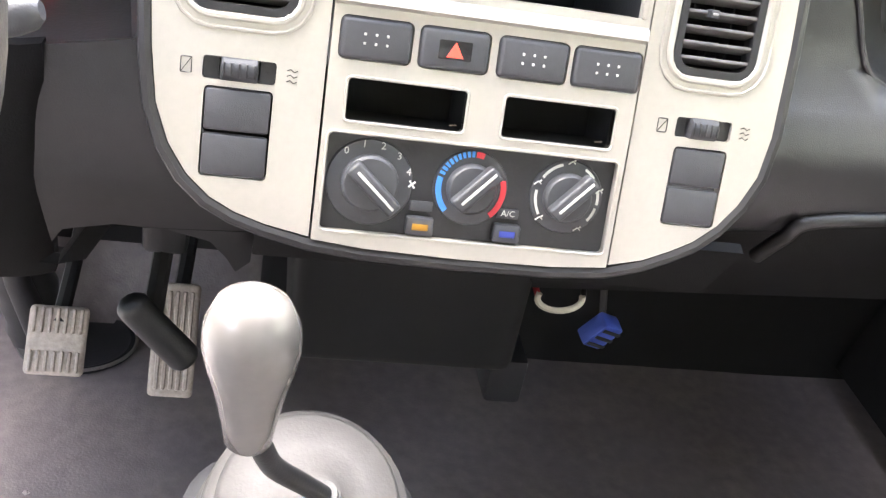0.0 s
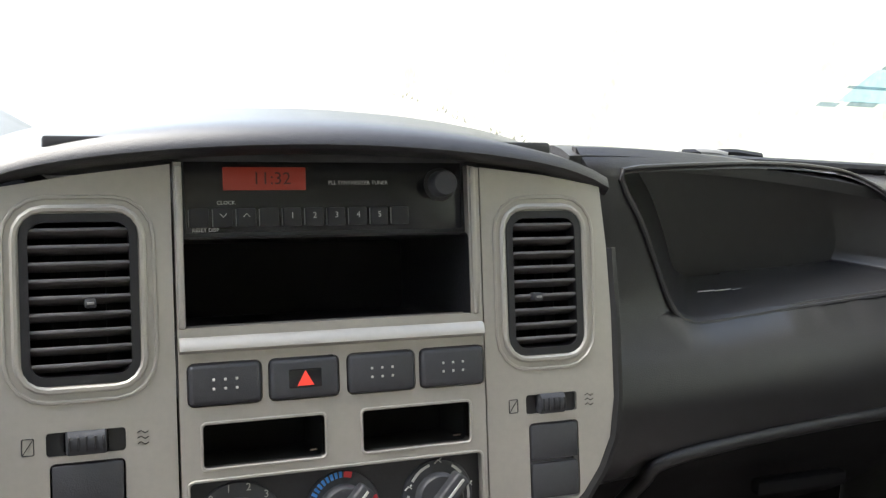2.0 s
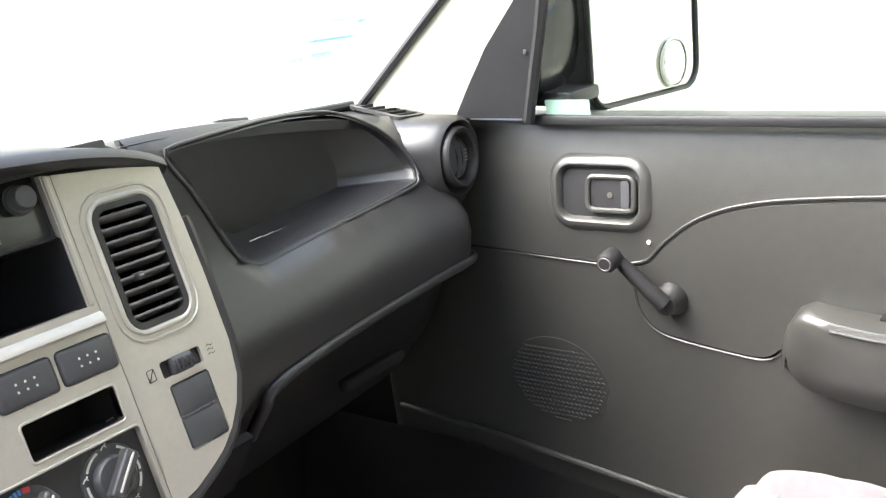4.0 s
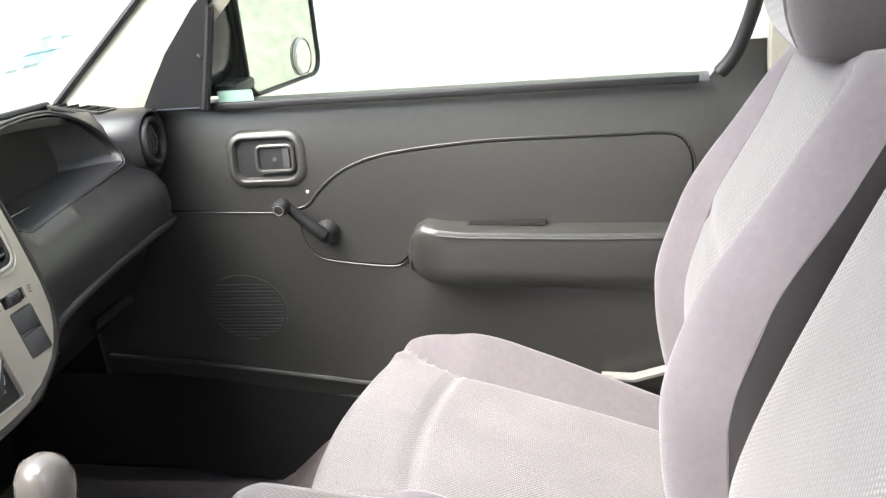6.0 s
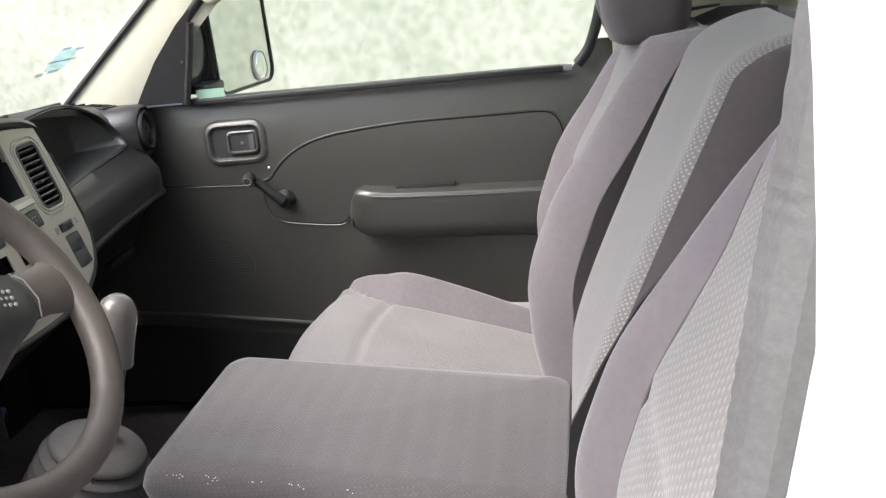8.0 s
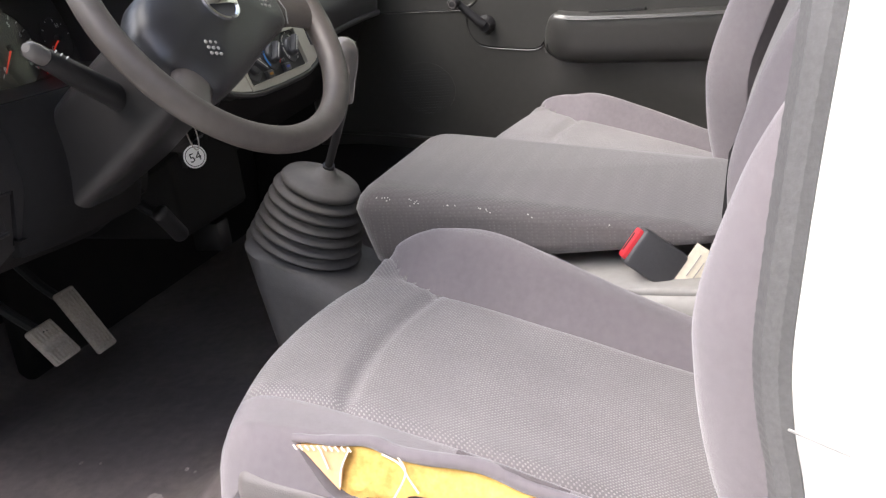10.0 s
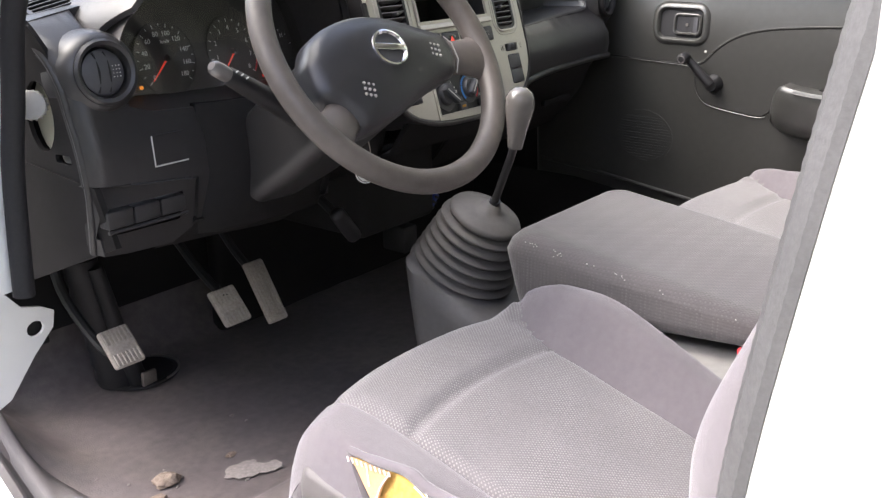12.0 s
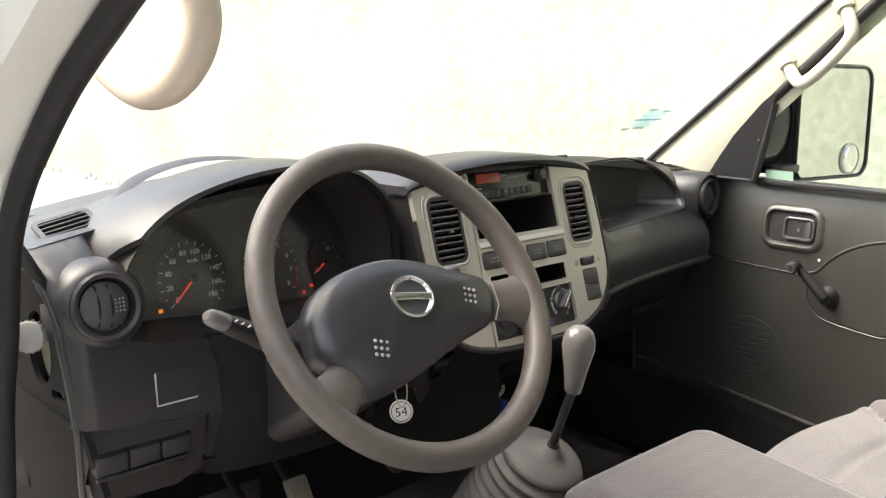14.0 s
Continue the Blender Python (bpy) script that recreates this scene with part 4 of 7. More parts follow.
part("side_fascia", pplate(right_o, hr, 0.0, 0.008), SILVER, console, "silver painted side panel of the console")
cen_o = [(-0.082, 0.587), (-0.05, 0.584), (0.01, 0.5825), (0.07, 0.583), (0.105, 0.5855), (0.105, 0.821), (0.0975, 0.8225), (0.0975, 0.7335), (-0.0775, 0.7335), (-0.0775, 0.8235), (-0.082, 0.8235)]
BT = [(-0.077, -0.036), (-0.031, 0.010), (0.016, 0.058), (0.062, 0.104)]
bh = [rrect(a - 0.0008, b + 0.0008, 0.6905, 0.7145, 0.004) for a, b in BT]
sh = [rrect(-0.070, 0.001, 0.657, 0.681, 0.0025), rrect(0.024, 0.094, 0.657, 0.681, 0.0025)]
ch = rrect(-0.078, 0.101, 0.5935, 0.650, 0.003)
cen = part("centre_fascia", pplate(cen_o, bh + sh + [ch], 0.0015, 0.009), SILVER, console, "silver painted middle panel of the console")
for o in sh + [ch]:
    part("edge", band(grow(o, 0.0006), lambda x, z, d: P(x, z, 0.0016), 0.001, 6), SILVER, cen)
for o in (hl[0], hr[0]):
    part("vent_rim", band(grow(o, 0.0035), lambda x, z, d: P(x, z, 0.0), 0.0022, 8), SILVER, console)
    part("vent_rim", band(grow(o, 0.0095), lambda x, z, d: P(x, z, 0.0002), 0.0012, 6), SILVER, console)
# sloping ledge under the open pocket
lg = [[P(x, 0.7195, 0.0012), P(x, 0.7215, 0.006), P(x, 0.7275, 0.004), P(x, 0.734, -0.012), P(x, 0.73, -0.016), P(x, 0.7195, -0.004)] for x in steps(-0.0815, 0.1045, 12)]
part("ledge", loft(lg), SILVER, cen, "worn silver ledge below the pocket", angle=70)
for s, x in ((1, -0.0795), (-1, 0.1005)):
    part("pocket_edge", pbox(x - 0.0022, x + 0.0022, 0.733, 0.822, -0.014, 0.0035, 0.0018), SILVER, cen)


def vent(x0, x1, z0, z1, knob):
    """A slatted air vent with its knob."""
    v = part("air_vent", pplate(rrect(x0 - 0.001, x1 + 0.001, z0 - 0.001, z1 + 0.001, 0.011), [rrect(x0 + 0.0035, x1 - 0.0035, z0 + 0.0035, z1 - 0.0035, 0.008)], 0.001, 0.012), BLACK, console, "black slatted air vent")
    # back and duct painted near-black, for the shade inside the vent
    part("cavity", pbox(x0, x1, z0, z1, -0.04, -0.035, 0.001), DEEP_SHADE, v)
    part("duct", pplate(rrect(x0, x1, z0, z1, 0.01), [rrect(x0 + 0.002, x1 - 0.002, z0 + 0.002, z1 - 0.002, 0.009)], -0.006, 0.03), DEEP_SHADE, v)
    n = 9
    for i in range(n):
        z = z0 + 0.004 + (z1 - z0 - 0.008) * (i + 0.5) / n
        m = PM((x0 + x1) / 2, z, -0.004) @ pose(0, 0, 0, -18)
        w = (x1 - x0) / 2 - 0.002
        part("slat", box((-w, -0.0011, -0.009), (w, 0.0011, 0.004), 0.0008, 2, m), GREYP, v)
    for i in range(3):
        x = x0 + (x1 - x0) * (i + 1) / 4
        part("rib", pbox(x - 0.0007, x + 0.0007, z0 + 0.004, z1 - 0.004, -0.026, -0.014, 0.0003, 1), DEEP_SHADE, v)
    kx, kz = knob
    part("knob", pbox(kx - 0.003, kx + 0.003, kz - 0.0025, kz + 0.0025, -0.004, 0.005, 0.0012), BUTTON, v)
    part("knob_tip", pbox(kx - 0.0018, kx + 0.0018, kz - 0.0007, kz + 0.0007, 0.0045, 0.0054, 0.0003), LIGHTGREY, v)
    return v


vent(*VENTL, (-0.1275, 0.7495))
vent(*VENTR, (0.1435, 0.7415))


def thumb(x0, x1, z0, z1):
    """A thumbwheel standing proud in the middle of a shallow slot."""
    cx, cz, h = (x0 + x1) / 2, (z0 + z1) / 2, (x1 - x0) * 0.26
    w = part("thumbwheel", lathe([(0.0055, -h), (0.0075, -h + 0.001), (0.0075, h - 0.001), (0.0055, h)], basis(P(cx, cz, -0.0035), (0, 0, 1), (1, 0, 0)), 24), BUTTON, console, "ribbed black thumbwheel")
    part("recess", pbox(x0 - 0.001, x1 + 0.001, z0 - 0.001, z1 + 0.001, -0.02, -0.016, 0.0005, 1), DEEP_SHADE, w)
    part("slot_plate", pplate(rrect(x0, x1, z0, z1, 0.002), [rrect(cx - h - 0.001, cx + h + 0.001, z0 + 0.001, z1 - 0.001, 0.001)], -0.003, 0.002), BLACK, w)
    for i in range(5):
        x = cx - h + 0.002 + (2 * h - 0.004) * i / 4
        part("rib", pbox(x - 0.0006, x + 0.0006, cz - 0.0038, cz + 0.0038, 0.0026, 0.0046, 0.0003, 1), BLACK, w)
    for x, k in ((x0 - 0.009, 0), (x1 + 0.009, 1)):
        if k == 0:
            part("mark", band(rrect(x - 0.003, x + 0.003, z0 + 0.002, z1 - 0.002, 0.0005, 1), lambda a, b, d: P(a, b, 0.0002), 0.0003, 4), DASH, w)
            part("mark", tube([P(x - 0.003, z0 + 0.002, 0.0002), P(x + 0.003, z1 - 0.002, 0.0002)], 0.0003, 4), DASH, w)
        else:
            for j in range(3):
                zz = z0 + 0.003 + 0.003 * j
                part("mark", tube([P(x - 0.003, zz, 0.0001), P(x - 0.001, zz + 0.001, 0.0002), P(x + 0.001, zz - 0.0005, 0.0002), P(x + 0.003, zz + 0.0005, 0.0002)], 0.0003, 4), DASH, w)


thumb(-0.152, -0.111, 0.671, 0.6835)
thumb(0.134, 0.171, 0.669, 0.681)
for x0, x1, z0, z1 in ((-0.1495, -0.1125, 0.6435, 0.6665), (-0.1495, -0.1125, 0.6185, 0.6415), (0.1365, 0.1705, 0.6405, 0.6625), (0.1365, 0.1705, 0.6165, 0.6385)):
    part("blank_switch", pbox(x0, x1, z0, z1, -0.006, 0.0012, 0.0018), BUTTON, console)
for i, (a, b) in enumerate(BT):
    k = part("push_button", pbox(a, b, 0.6912, 0.7138, -0.006, 0.0042, 0.003, 3), BUTTON, console, "dark push button with a hazard triangle" if i == 1 else "blank dark push button with six dots")
    cx, cz = (a + b) / 2, 0.7025
    if i == 1:
        part("window", pbox(cx - 0.010, cx + 0.010, cz - 0.0055, cz + 0.0055, 0.003, 0.0046, 0.001), GLOSS, k)
        part("triangle", plate([(cx - 0.005, cz - 0.004), (cx + 0.005, cz - 0.004), (cx, cz + 0.0045)], [], 0.0004, lambda x, z, e: P(x, z, 0.005 + e)), REDLAMP, k)
    else:
        for j in range(3):
            for q in range(2):
                part("dot", pbox(cx - 0.0075 + 0.0065 * j, cx - 0.006 + 0.0065 * j, cz - 0.003 + 0.005 * q, cz - 0.0015 + 0.005 * q, 0.004, 0.0045, 0.0002, 1), PALE, k)
for o in sh:
    xa, xb = o[5][0] - 0.002, o[0][0] + 0.002
    # slot walls and back carry their inner shade as near-black colour
    s = part("coin_slot", loft([[P(x, z, 0.0) for x, z in o], [P(x, z, -0.05) for x, z in o]], caps=False), DEEP_SHADE, console, "empty black slot")
    part("back", pbox(xa, xb, 0.655, 0.683, -0.055, -0.05, 0.001), DEEP_SHADE, s)
    part("dust", tube([P(xb - 0.008, 0.659, -0.012), P(xb - 0.005, 0.66, -0.008)], 0.0006, 5), STONE, s)

# radio and the pocket under it
radio = part("radio", pbox(-0.0765, 0.0965, 0.7835, 0.8265, -0.10, -0.005, 0.0015), GLOSS, console, "black car radio with a red clock display")
part("frame", pplate(rrect(-0.0772, 0.0972, 0.7815, 0.8275, 0.002), [rrect(-0.0755, 0.0955, 0.7850, 0.8255, 0.001)], -0.0045, 0.004), BLACK, radio)
part("display", pbox(-0.0535, -0.0045, 0.8085, 0.8215, -0.006, -0.0044, 0.0004), LCD, radio, "red lit clock display")
letters("clock_digits", "11:32", 0.0105, PM(-0.025, 0.8148, -0.0042), LCDT, radio, 0.0001)
for i in range(10):
    x = -0.0675 + 0.0135 * i
    kb = part("radio_button", pbox(x - 0.0055, x + 0.0055, 0.788, 0.7985, -0.006, -0.003, 0.0008), BLACK, radio)
    part("edge", pbox(x - 0.0062, x - 0.0059, 0.7885, 0.798, -0.0045, -0.0032, 0.0001, 1), LIGHTGREY, kb)
    if 3 < i < 9:
        letters("figure", str(i - 3), 0.005, PM(x, 0.794, -0.0027), PALE, kb, 0.0001)
    if i in (1, 2):
        sgn = 1 if i == 1 else -1
        part("arrow", tube([P(x - 0.002, 0.7945 + 0.001 * sgn, -0.0028), P(x, 0.7945 - 0.001 * sgn, -0.0028), P(x + 0.002, 0.7945 + 0.001 * sgn, -0.0028)], 0.0003, 4), PALE, kb)
letters("caption", "RESET DISP", 0.0031, PM(-0.064, 0.7865, -0.0044), PALE, radio, 0.0001)
letters("caption", "CLOCK", 0.0032, PM(-0.052, 0.8015, -0.0044), PALE, radio, 0.0001)
letters("caption", "PLL SYNTHESIZER TUNER", 0.0033, PM(0.028, 0.8125, -0.0044), PALE, radio, 0.0001)
part("dial_ring", lathe([(0.0105, 0), (0.0105, 0.001), (0.009, 0.0015)], PM(0.081, 0.8115, -0.005), 24), BLACK, radio)
part("volume_knob", lathe([(0.0085, 0), (0.0082, 0.010), (0.007, 0.0115), (0.0, 0.0115)], PM(0.081, 0.8115, -0.005), 24, cap=False), BUTTON, radio)
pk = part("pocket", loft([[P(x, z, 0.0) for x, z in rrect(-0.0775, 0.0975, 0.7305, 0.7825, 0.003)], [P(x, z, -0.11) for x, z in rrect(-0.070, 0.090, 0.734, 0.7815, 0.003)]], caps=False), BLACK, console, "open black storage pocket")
# back of the pocket blackened to stand for the shade in its depth
part("back", pbox(-0.078, 0.098, 0.728, 0.786, -0.115, -0.11, 0.001), DEEP_SHADE, pk)

# heater panel
heat = part("heater_panel", pplate(grow(ch, 0.001), [], -0.004, 0.004), BLACK, console, "dark heater control panel with three dials")


def dial(cx, cz, r, deg, label):
    d = part("dial", lathe([(r, -0.005), (r, 0.0), (r * 0.97, 0.0015), (r * 0.66, 0.002), (r * 0.64, 0.007), (r * 0.58, 0.0085), (0, 0.0088)], PM(cx, cz, -0.004), 40, cap=False), BUTTON, heat, label)
    m = PM(cx, cz, 0.004) @ pose(0, 0, 0, 0, 0, deg)
    part("pointer", box((-r * 0.62, -0.0052, -0.002), (r * 0.8, 0.0052, 0.0085), 0.0022, 3, m), BUTTON, d)
    part("pointer_mark", box((-r * 0.45, -0.0009, 0.0081), (r * 0.72, 0.0009, 0.0089), 0.0003, 1, m), PALE, d)
    return d


def arc(cx, cz, r, a0, a1, w, mat, parent, name="scale"):
    pts = [(cx + (r + w) * math.cos(radians(a)), cz + (r + w) * math.sin(radians(a))) for a in steps(a0, a1, 14)] + [(cx + r * math.cos(radians(a)), cz + r * math.sin(radians(a))) for a in steps(a1, a0, 14)]
    return part(name, plate(pts, [], 0.0005, lambda x, z, e: P(x, z, -0.0012 + e)), mat, parent, smooth=False)


d1 = dial(-0.0505, 0.6225, 0.0265, -42, "fan dial with figures from nought to four")
for i, s in enumerate("01234"):
    a = radians(130 - 27 * i)
    letters("figure", s, 0.0062, PM(-0.0505 + 0.0245 * math.cos(a), 0.6225 + 0.0225 * math.sin(a), -0.0008), PALE, d1, 0.0001)
part("fan_mark", join(*[tube([P(-0.025 + 0.0026 * math.cos(a), 0.624 + 0.0026 * math.sin(a), -0.0008), P(-0.025, 0.624, -0.0008)], 0.0007, 4) for a in steps(0.7, 5.4, 3)]), PALE, d1)
d2 = dial(0.0115, 0.625, 0.0235, 47, "temperature dial with a blue and red scale")
arc(0.0115, 0.625, 0.0185, 225, 165, 0.0035, BLUE, d2)
for i in range(9):
    arc(0.0115, 0.625, 0.0185, 160 - 8 * i, 155 - 8 * i, 0.0035, BLUE, d2)
arc(0.0115, 0.625, 0.0185, 88, 74, 0.0035, RED, d2)
arc(0.0115, 0.625, 0.0185, 18, -48, 0.0035, RED, d2)
d3 = dial(0.0725, 0.6255, 0.0235, 47, "air direction dial with pale arcs")
for a0, a1 in ((215, 172), (148, 106), (22, -8), (-14, -40), (62, 40)):
    arc(0.0725, 0.6255, 0.0192, a0, a1, 0.0016, PALE, d3)
for a in (222, 160, 90, 15, -62):
    x, z = 0.0725 + 0.021 * math.cos(radians(a)), 0.6255 + 0.021 * math.sin(radians(a))
    part("mark", join(tube([P(x - 0.0025, z - 0.001, -0.0008), P(x, z + 0.001, -0.0008), P(x + 0.002, z - 0.0005, -0.0008)], 0.0005, 4), tube([P(x + 0.001, z + 0.001, -0.0008), P(x + 0.002, z + 0.002, -0.0008)], 0.0006, 4)), PALE, d3)
for x, z, mm in ((-0.0175, 0.600, AMBER), (0.037, 0.6005, BLUEP)):
    bt = part("small_button", pbox(x - 0.0085, x + 0.0085, z - 0.0055, z + 0.0055, -0.006, 0.003, 0.0015), BUTTON, heat, "small button with a coloured lamp")
    part("lamp", pbox(x - 0.005, x + 0.005, z - 0.002, z + 0.002, 0.002, 0.0034, 0.0005), plain("lamp_tint", (0.35, 0.17, 0.01) if x < 0 else (0.03, 0.05, 0.3), 0.5), bt)
    part("plaque", pbox(x - 0.007, x + 0.007, z + 0.0085, z + 0.0145, -0.004, -0.002, 0.0005), BUTTON, bt)
letters("caption", "A/C", 0.0055, PM(0.037, 0.612, -0.0018), PALE, heat, 0.0001)

# arched hood over the radio
hr_ = []
for x in steps(-0.192, 0.2, 30):
    u = (x - 0.004) / 0.196
    zt = 0.842 - 0.021 * u * u - 0.008 * u ** 8
    f = 0.022 * (1 - u * u) + 0.003
    y0 = 0.3 * (zt - 0.70)
    hr_.append([Vector((x, y0 + 0.02, zt - 0.010)), Vector((x, y0 - f + 0.005, zt - 0.0105)), Vector((x, y0 - f, zt - 0.004)), Vector((x, y0 - f + 0.004, zt + 0.002)),
                Vector((x, y0 + 0.02, zt + 0.003 * (1 - u * u) + 0.001)), Vector((x, y0 + 0.09, zt + 0.001)), Vector((x, 0.30, zt - 0.026)), Vector((x, 0.30, zt - 0.04))])
part("hood_lining", pbox(-0.15, 0.16, 0.824, 0.838, -0.09, -0.004, 0.002), BLACK, console)
part("hood", loft(hr_), DASH, console, "arched dark hood over the radio", angle=60)
part("back_shell", loft([[P(x, z, -0.009) for x, z in left_o[2:] + right_o[::-1][:-2]], [P(x, z, -0.10) for x, z in left_o[2:] + right_o[::-1][:-2]]], closed=False), DASH, console)
part("surround", tube([P(x, z, -0.003) for x, z in grow(left_o[2:-1] + cen_o[:5] + right_o[::-1][1:-2], 0.004)[1:-1]], 0.0045, 8), DASH, console)

# wires and a loose plug under the console
plug = thing("cable_plug", (0.235, 0.24, 0.31), "blue ribbed cable plug hanging under the dashboard", "plug")
part("body", box((-0.014, -0.01, -0.018), (0.014, 0.01, 0.018), 0.003, 2, pose(0.243, 0.246, 0.338, 20, 25, 20)), BLUEP, plug)
for i in range(3):
    part("rib", box((-0.012, -0.0115, -0.014 + 0.011 * i), (0.014, -0.0095, -0.009 + 0.011 * i), 0.001, 1, pose(0.243, 0.246, 0.338, 20, 25, 20)), BLACK, plug)
part("cable", tube(smooth_path([(0.243, 0.25, 0.35), (0.235, 0.27, 0.42), (0.22, 0.25, 0.47), (0.20, 0.26, 0.52)], 5), 0.004, 8), BLACK, plug)
ring = thing("cable_loop", (0.20, 0.2, 0.36), "pale loop of cable under the console", "cable")
part("wire", tube([(0.173 + 0.022 * math.cos(a), 0.20, 0.404 + 0.014 * math.sin(a)) for a in steps(math.pi * 0.9, math.pi * 2.1, 14)], 0.0032, 8), PAPER, ring)
part("wire", tube(smooth_path([(0.195, 0.2, 0.405), (0.20, 0.22, 0.42), (0.20, 0.24, 0.5)], 5), 0.0032, 8), BLACK, ring)
part("wire", tube(smooth_path([(0.151, 0.2, 0.405), (0.15, 0.22, 0.42), (0.15, 0.24, 0.5)], 5), 0.0032, 8), RED, ring)

# ---- steering column and wheel ----
WC = (-0.3908, -0.1922, 0.7384)
WM = pose(*WC) @ pose(0, 0, 0, 0, 0, -3.16) @ pose(0, 0, 0, 55.66) @ pose(0, 0, 0, 0, 0, -0.2) @ Matrix.Scale(0.9828, 4)
column = thing("steering_column", (-0.38, 0.02, 0.6), "dark plastic steering column with two stalks and a key", "column")
shroud = [[WM @ Vector((x * k, y * k2, h)) for x, y in rrect(-0.052, 0.052, -0.062, 0.045, 0.022, 5)] for h, k, k2 in ((-0.045, 0.86, 0.86), (-0.05, 1.0, 1.0), (-0.12, 1.05, 1.05), (-0.21, 1.0, 1.1), (-0.30, 0.9, 1.0))]
part("shroud", loft(shroud), DASH, column)


def stalk(tip, base, lab, endmat):
    a, b = Vector(base), Vector(tip)
    s = part("stalk", tube([a, a.lerp(b, 0.3), a.lerp(b, 0.55), a.lerp(b, 0.8), a.lerp(b, 0.86)], [0.0145, 0.0135, 0.0125, 0.0108, 0.0098], 14), BLACK, column, lab)
    part("tip", tube([a.lerp(b, 0.865), a.lerp(b, 0.93), b, b + (b - a).normalized() * 0.004], [0.0096, 0.0098, 0.0082, 0.0045], 14), endmat, s)
    return s


st = stalk((-0.576, -0.105, 0.734), (-0.43, -0.078, 0.655), "indicator stalk with a pale worn end", KNOB)
for i in range(3):
    part("mark", tube([(-0.551 + 0.008 * i, -0.1125 + 0.001 * i, 0.726 - 0.0045 * i), (-0.547 + 0.008 * i, -0.1115 + 0.001 * i, 0.727 - 0.0045 * i)], 0.0008, 5), PRINT, st)
stalk((-0.222, -0.090, 0.727), (-0.34, -0.085, 0.690), "wiper stalk", BUTTON)


def key_hang(p):
    return p + Vector((-0.003, -0.004, 0.013))


warp = key_hang
key = thing("ignition_key", (-0.268, -0.035, 0.56), "car key with a round white tag on a wire ring", "key")
part("lock", lathe([(0.017, 0), (0.017, 0.012), (0.012, 0.014)], basis((-0.318, -0.055, 0.60), (1, 0, 0), (0.8, -0.5, 0.2)), 20), BLACK, key)
part("key_head", box((-0.010, -0.0025, -0.012), (0.010, 0.0025, 0.012), 0.003, 2, pose(-0.288, -0.068, 0.605, 0, 20, 30)), BLACK, key)
part("ring", tube([(-0.276 + 0.010 * math.cos(a), -0.05 + 0.004 * math.sin(a), 0.566 + 0.024 * math.sin(a)) for a in steps(0, 2 * math.pi, 22)[:-1]], 0.0009, 6, closed=True), STEEL, key)
tm = basis((-0.268, -0.042, 0.531), (0.75, -0.62, 0.12), (-0.62, -0.75, 0.2))
tag = part("tag", lathe([(0.0145, -0.0012), (0.015, 0), (0.0145, 0.0012)], tm, 32), PRINT, key, "round white tag marked 54")
letters("number", "54", 0.0165, tm @ pose(0, -0.001, 0.0013), BLACK, tag, 0.0002)
part("rim_line", tube([tm @ Vector((0.0125 * math.cos(a), 0.0125 * math.sin(a), 0.0013)) for a in steps(0, 2 * math.pi, 30)[:-1]], 0.0005, 5, closed=True), BLACK, tag)

warp = None
wheel = thing("steering_wheel", WC, "worn dark grey two-spoke steering wheel with a chrome badge", "steering wheel")
RR = 0.1712
rim = part("rim", tube([WM @ Vector((RR * math.cos(a), RR * math.sin(a), 0)) for a in steps(0, 2 * math.pi, 72)[:-1]], [0.0148 + 0.0008 * math.cos(a) for a in steps(0, 2 * math.pi, 72)[:-1]], 18, closed=True), RIM, wheel, "worn greyish plastic rim")
HB = [(-0.128, -0.003), (-0.110, 0.022), (-0.078, 0.039), (-0.03, 0.047), (0.014, 0.042), (0.056, 0.027), (0.100, 0.010), (0.110, 0.002), (0.114, -0.015), (0.106, -0.036), (0.095, -0.046), (0.065, -0.053), (0.03, -0.064), (-0.011, -0.078), (-0.055, -0.090), (-0.086, -0.093), (-0.098, -0.082), (-0.112, -0.060), (-0.128, -0.046), (-0.131, -0.028)]
hbp = [(p.x, p.y) for p in smooth_path([(x, y, 0) for x, y in HB + HB[:1]], 3)][:-1]


def hub_ring(s, h):
    return [WM @ Vector((x * s, y * s, h + 0.004 * (1 - s))) for x, y in hbp]


hub = part("hub_cover", loft([hub_ring(0.9, -0.045), hub_ring(1.0, -0.025), hub_ring(1.0, -0.006), hub_ring(0.965, 0.004), hub_ring(0.86, 0.011), hub_ring(0.55, 0.0145), hub_ring(0.2, 0.0155)]), HUB, wheel, "dark padded hub cover", angle=55)
for x0, y0, x1, y1, w in ((0.104, -0.018, 0.166, -0.028, 0.025), (-0.100, -0.066, -0.142, -0.094, 0.024)):
    d = Vector((x1 - x0, y1 - y0, 0)).normalized()
    n = Vector((-d.y, d.x, 0))
    rows = []
    for t, ww, th in ((0, w, 0.010), (0.35, w * 0.98, 0.011), (0.7, w * 1.15, 0.013), (1.0, w * 1.6, 0.0135)):
        c = Vector((x0 + (x1 - x0) * t, y0 + (y1 - y0) * t, -0.006 + 0.004 * t))
        rows.append([WM @ (c + n * (ww * math.cos(a)) + Vector((0, 0, th * math.sin(a)))) for a in steps(0, 2 * math.pi, 14)[:-1]])
    part("spoke", loft(rows), RIM, wheel, "moulded spoke")
part("spoke_seam", tube([WM @ Vector(p) for p in ((0.106, 0.007, 0.004), (0.113, -0.005, 0.0065), (0.111, -0.028, 0.0065), (0.101, -0.044, 0.003))], 0.0008, 6), LIGHTGREY, wheel)
bc = Vector((-0.012, -0.005, 0.0185))
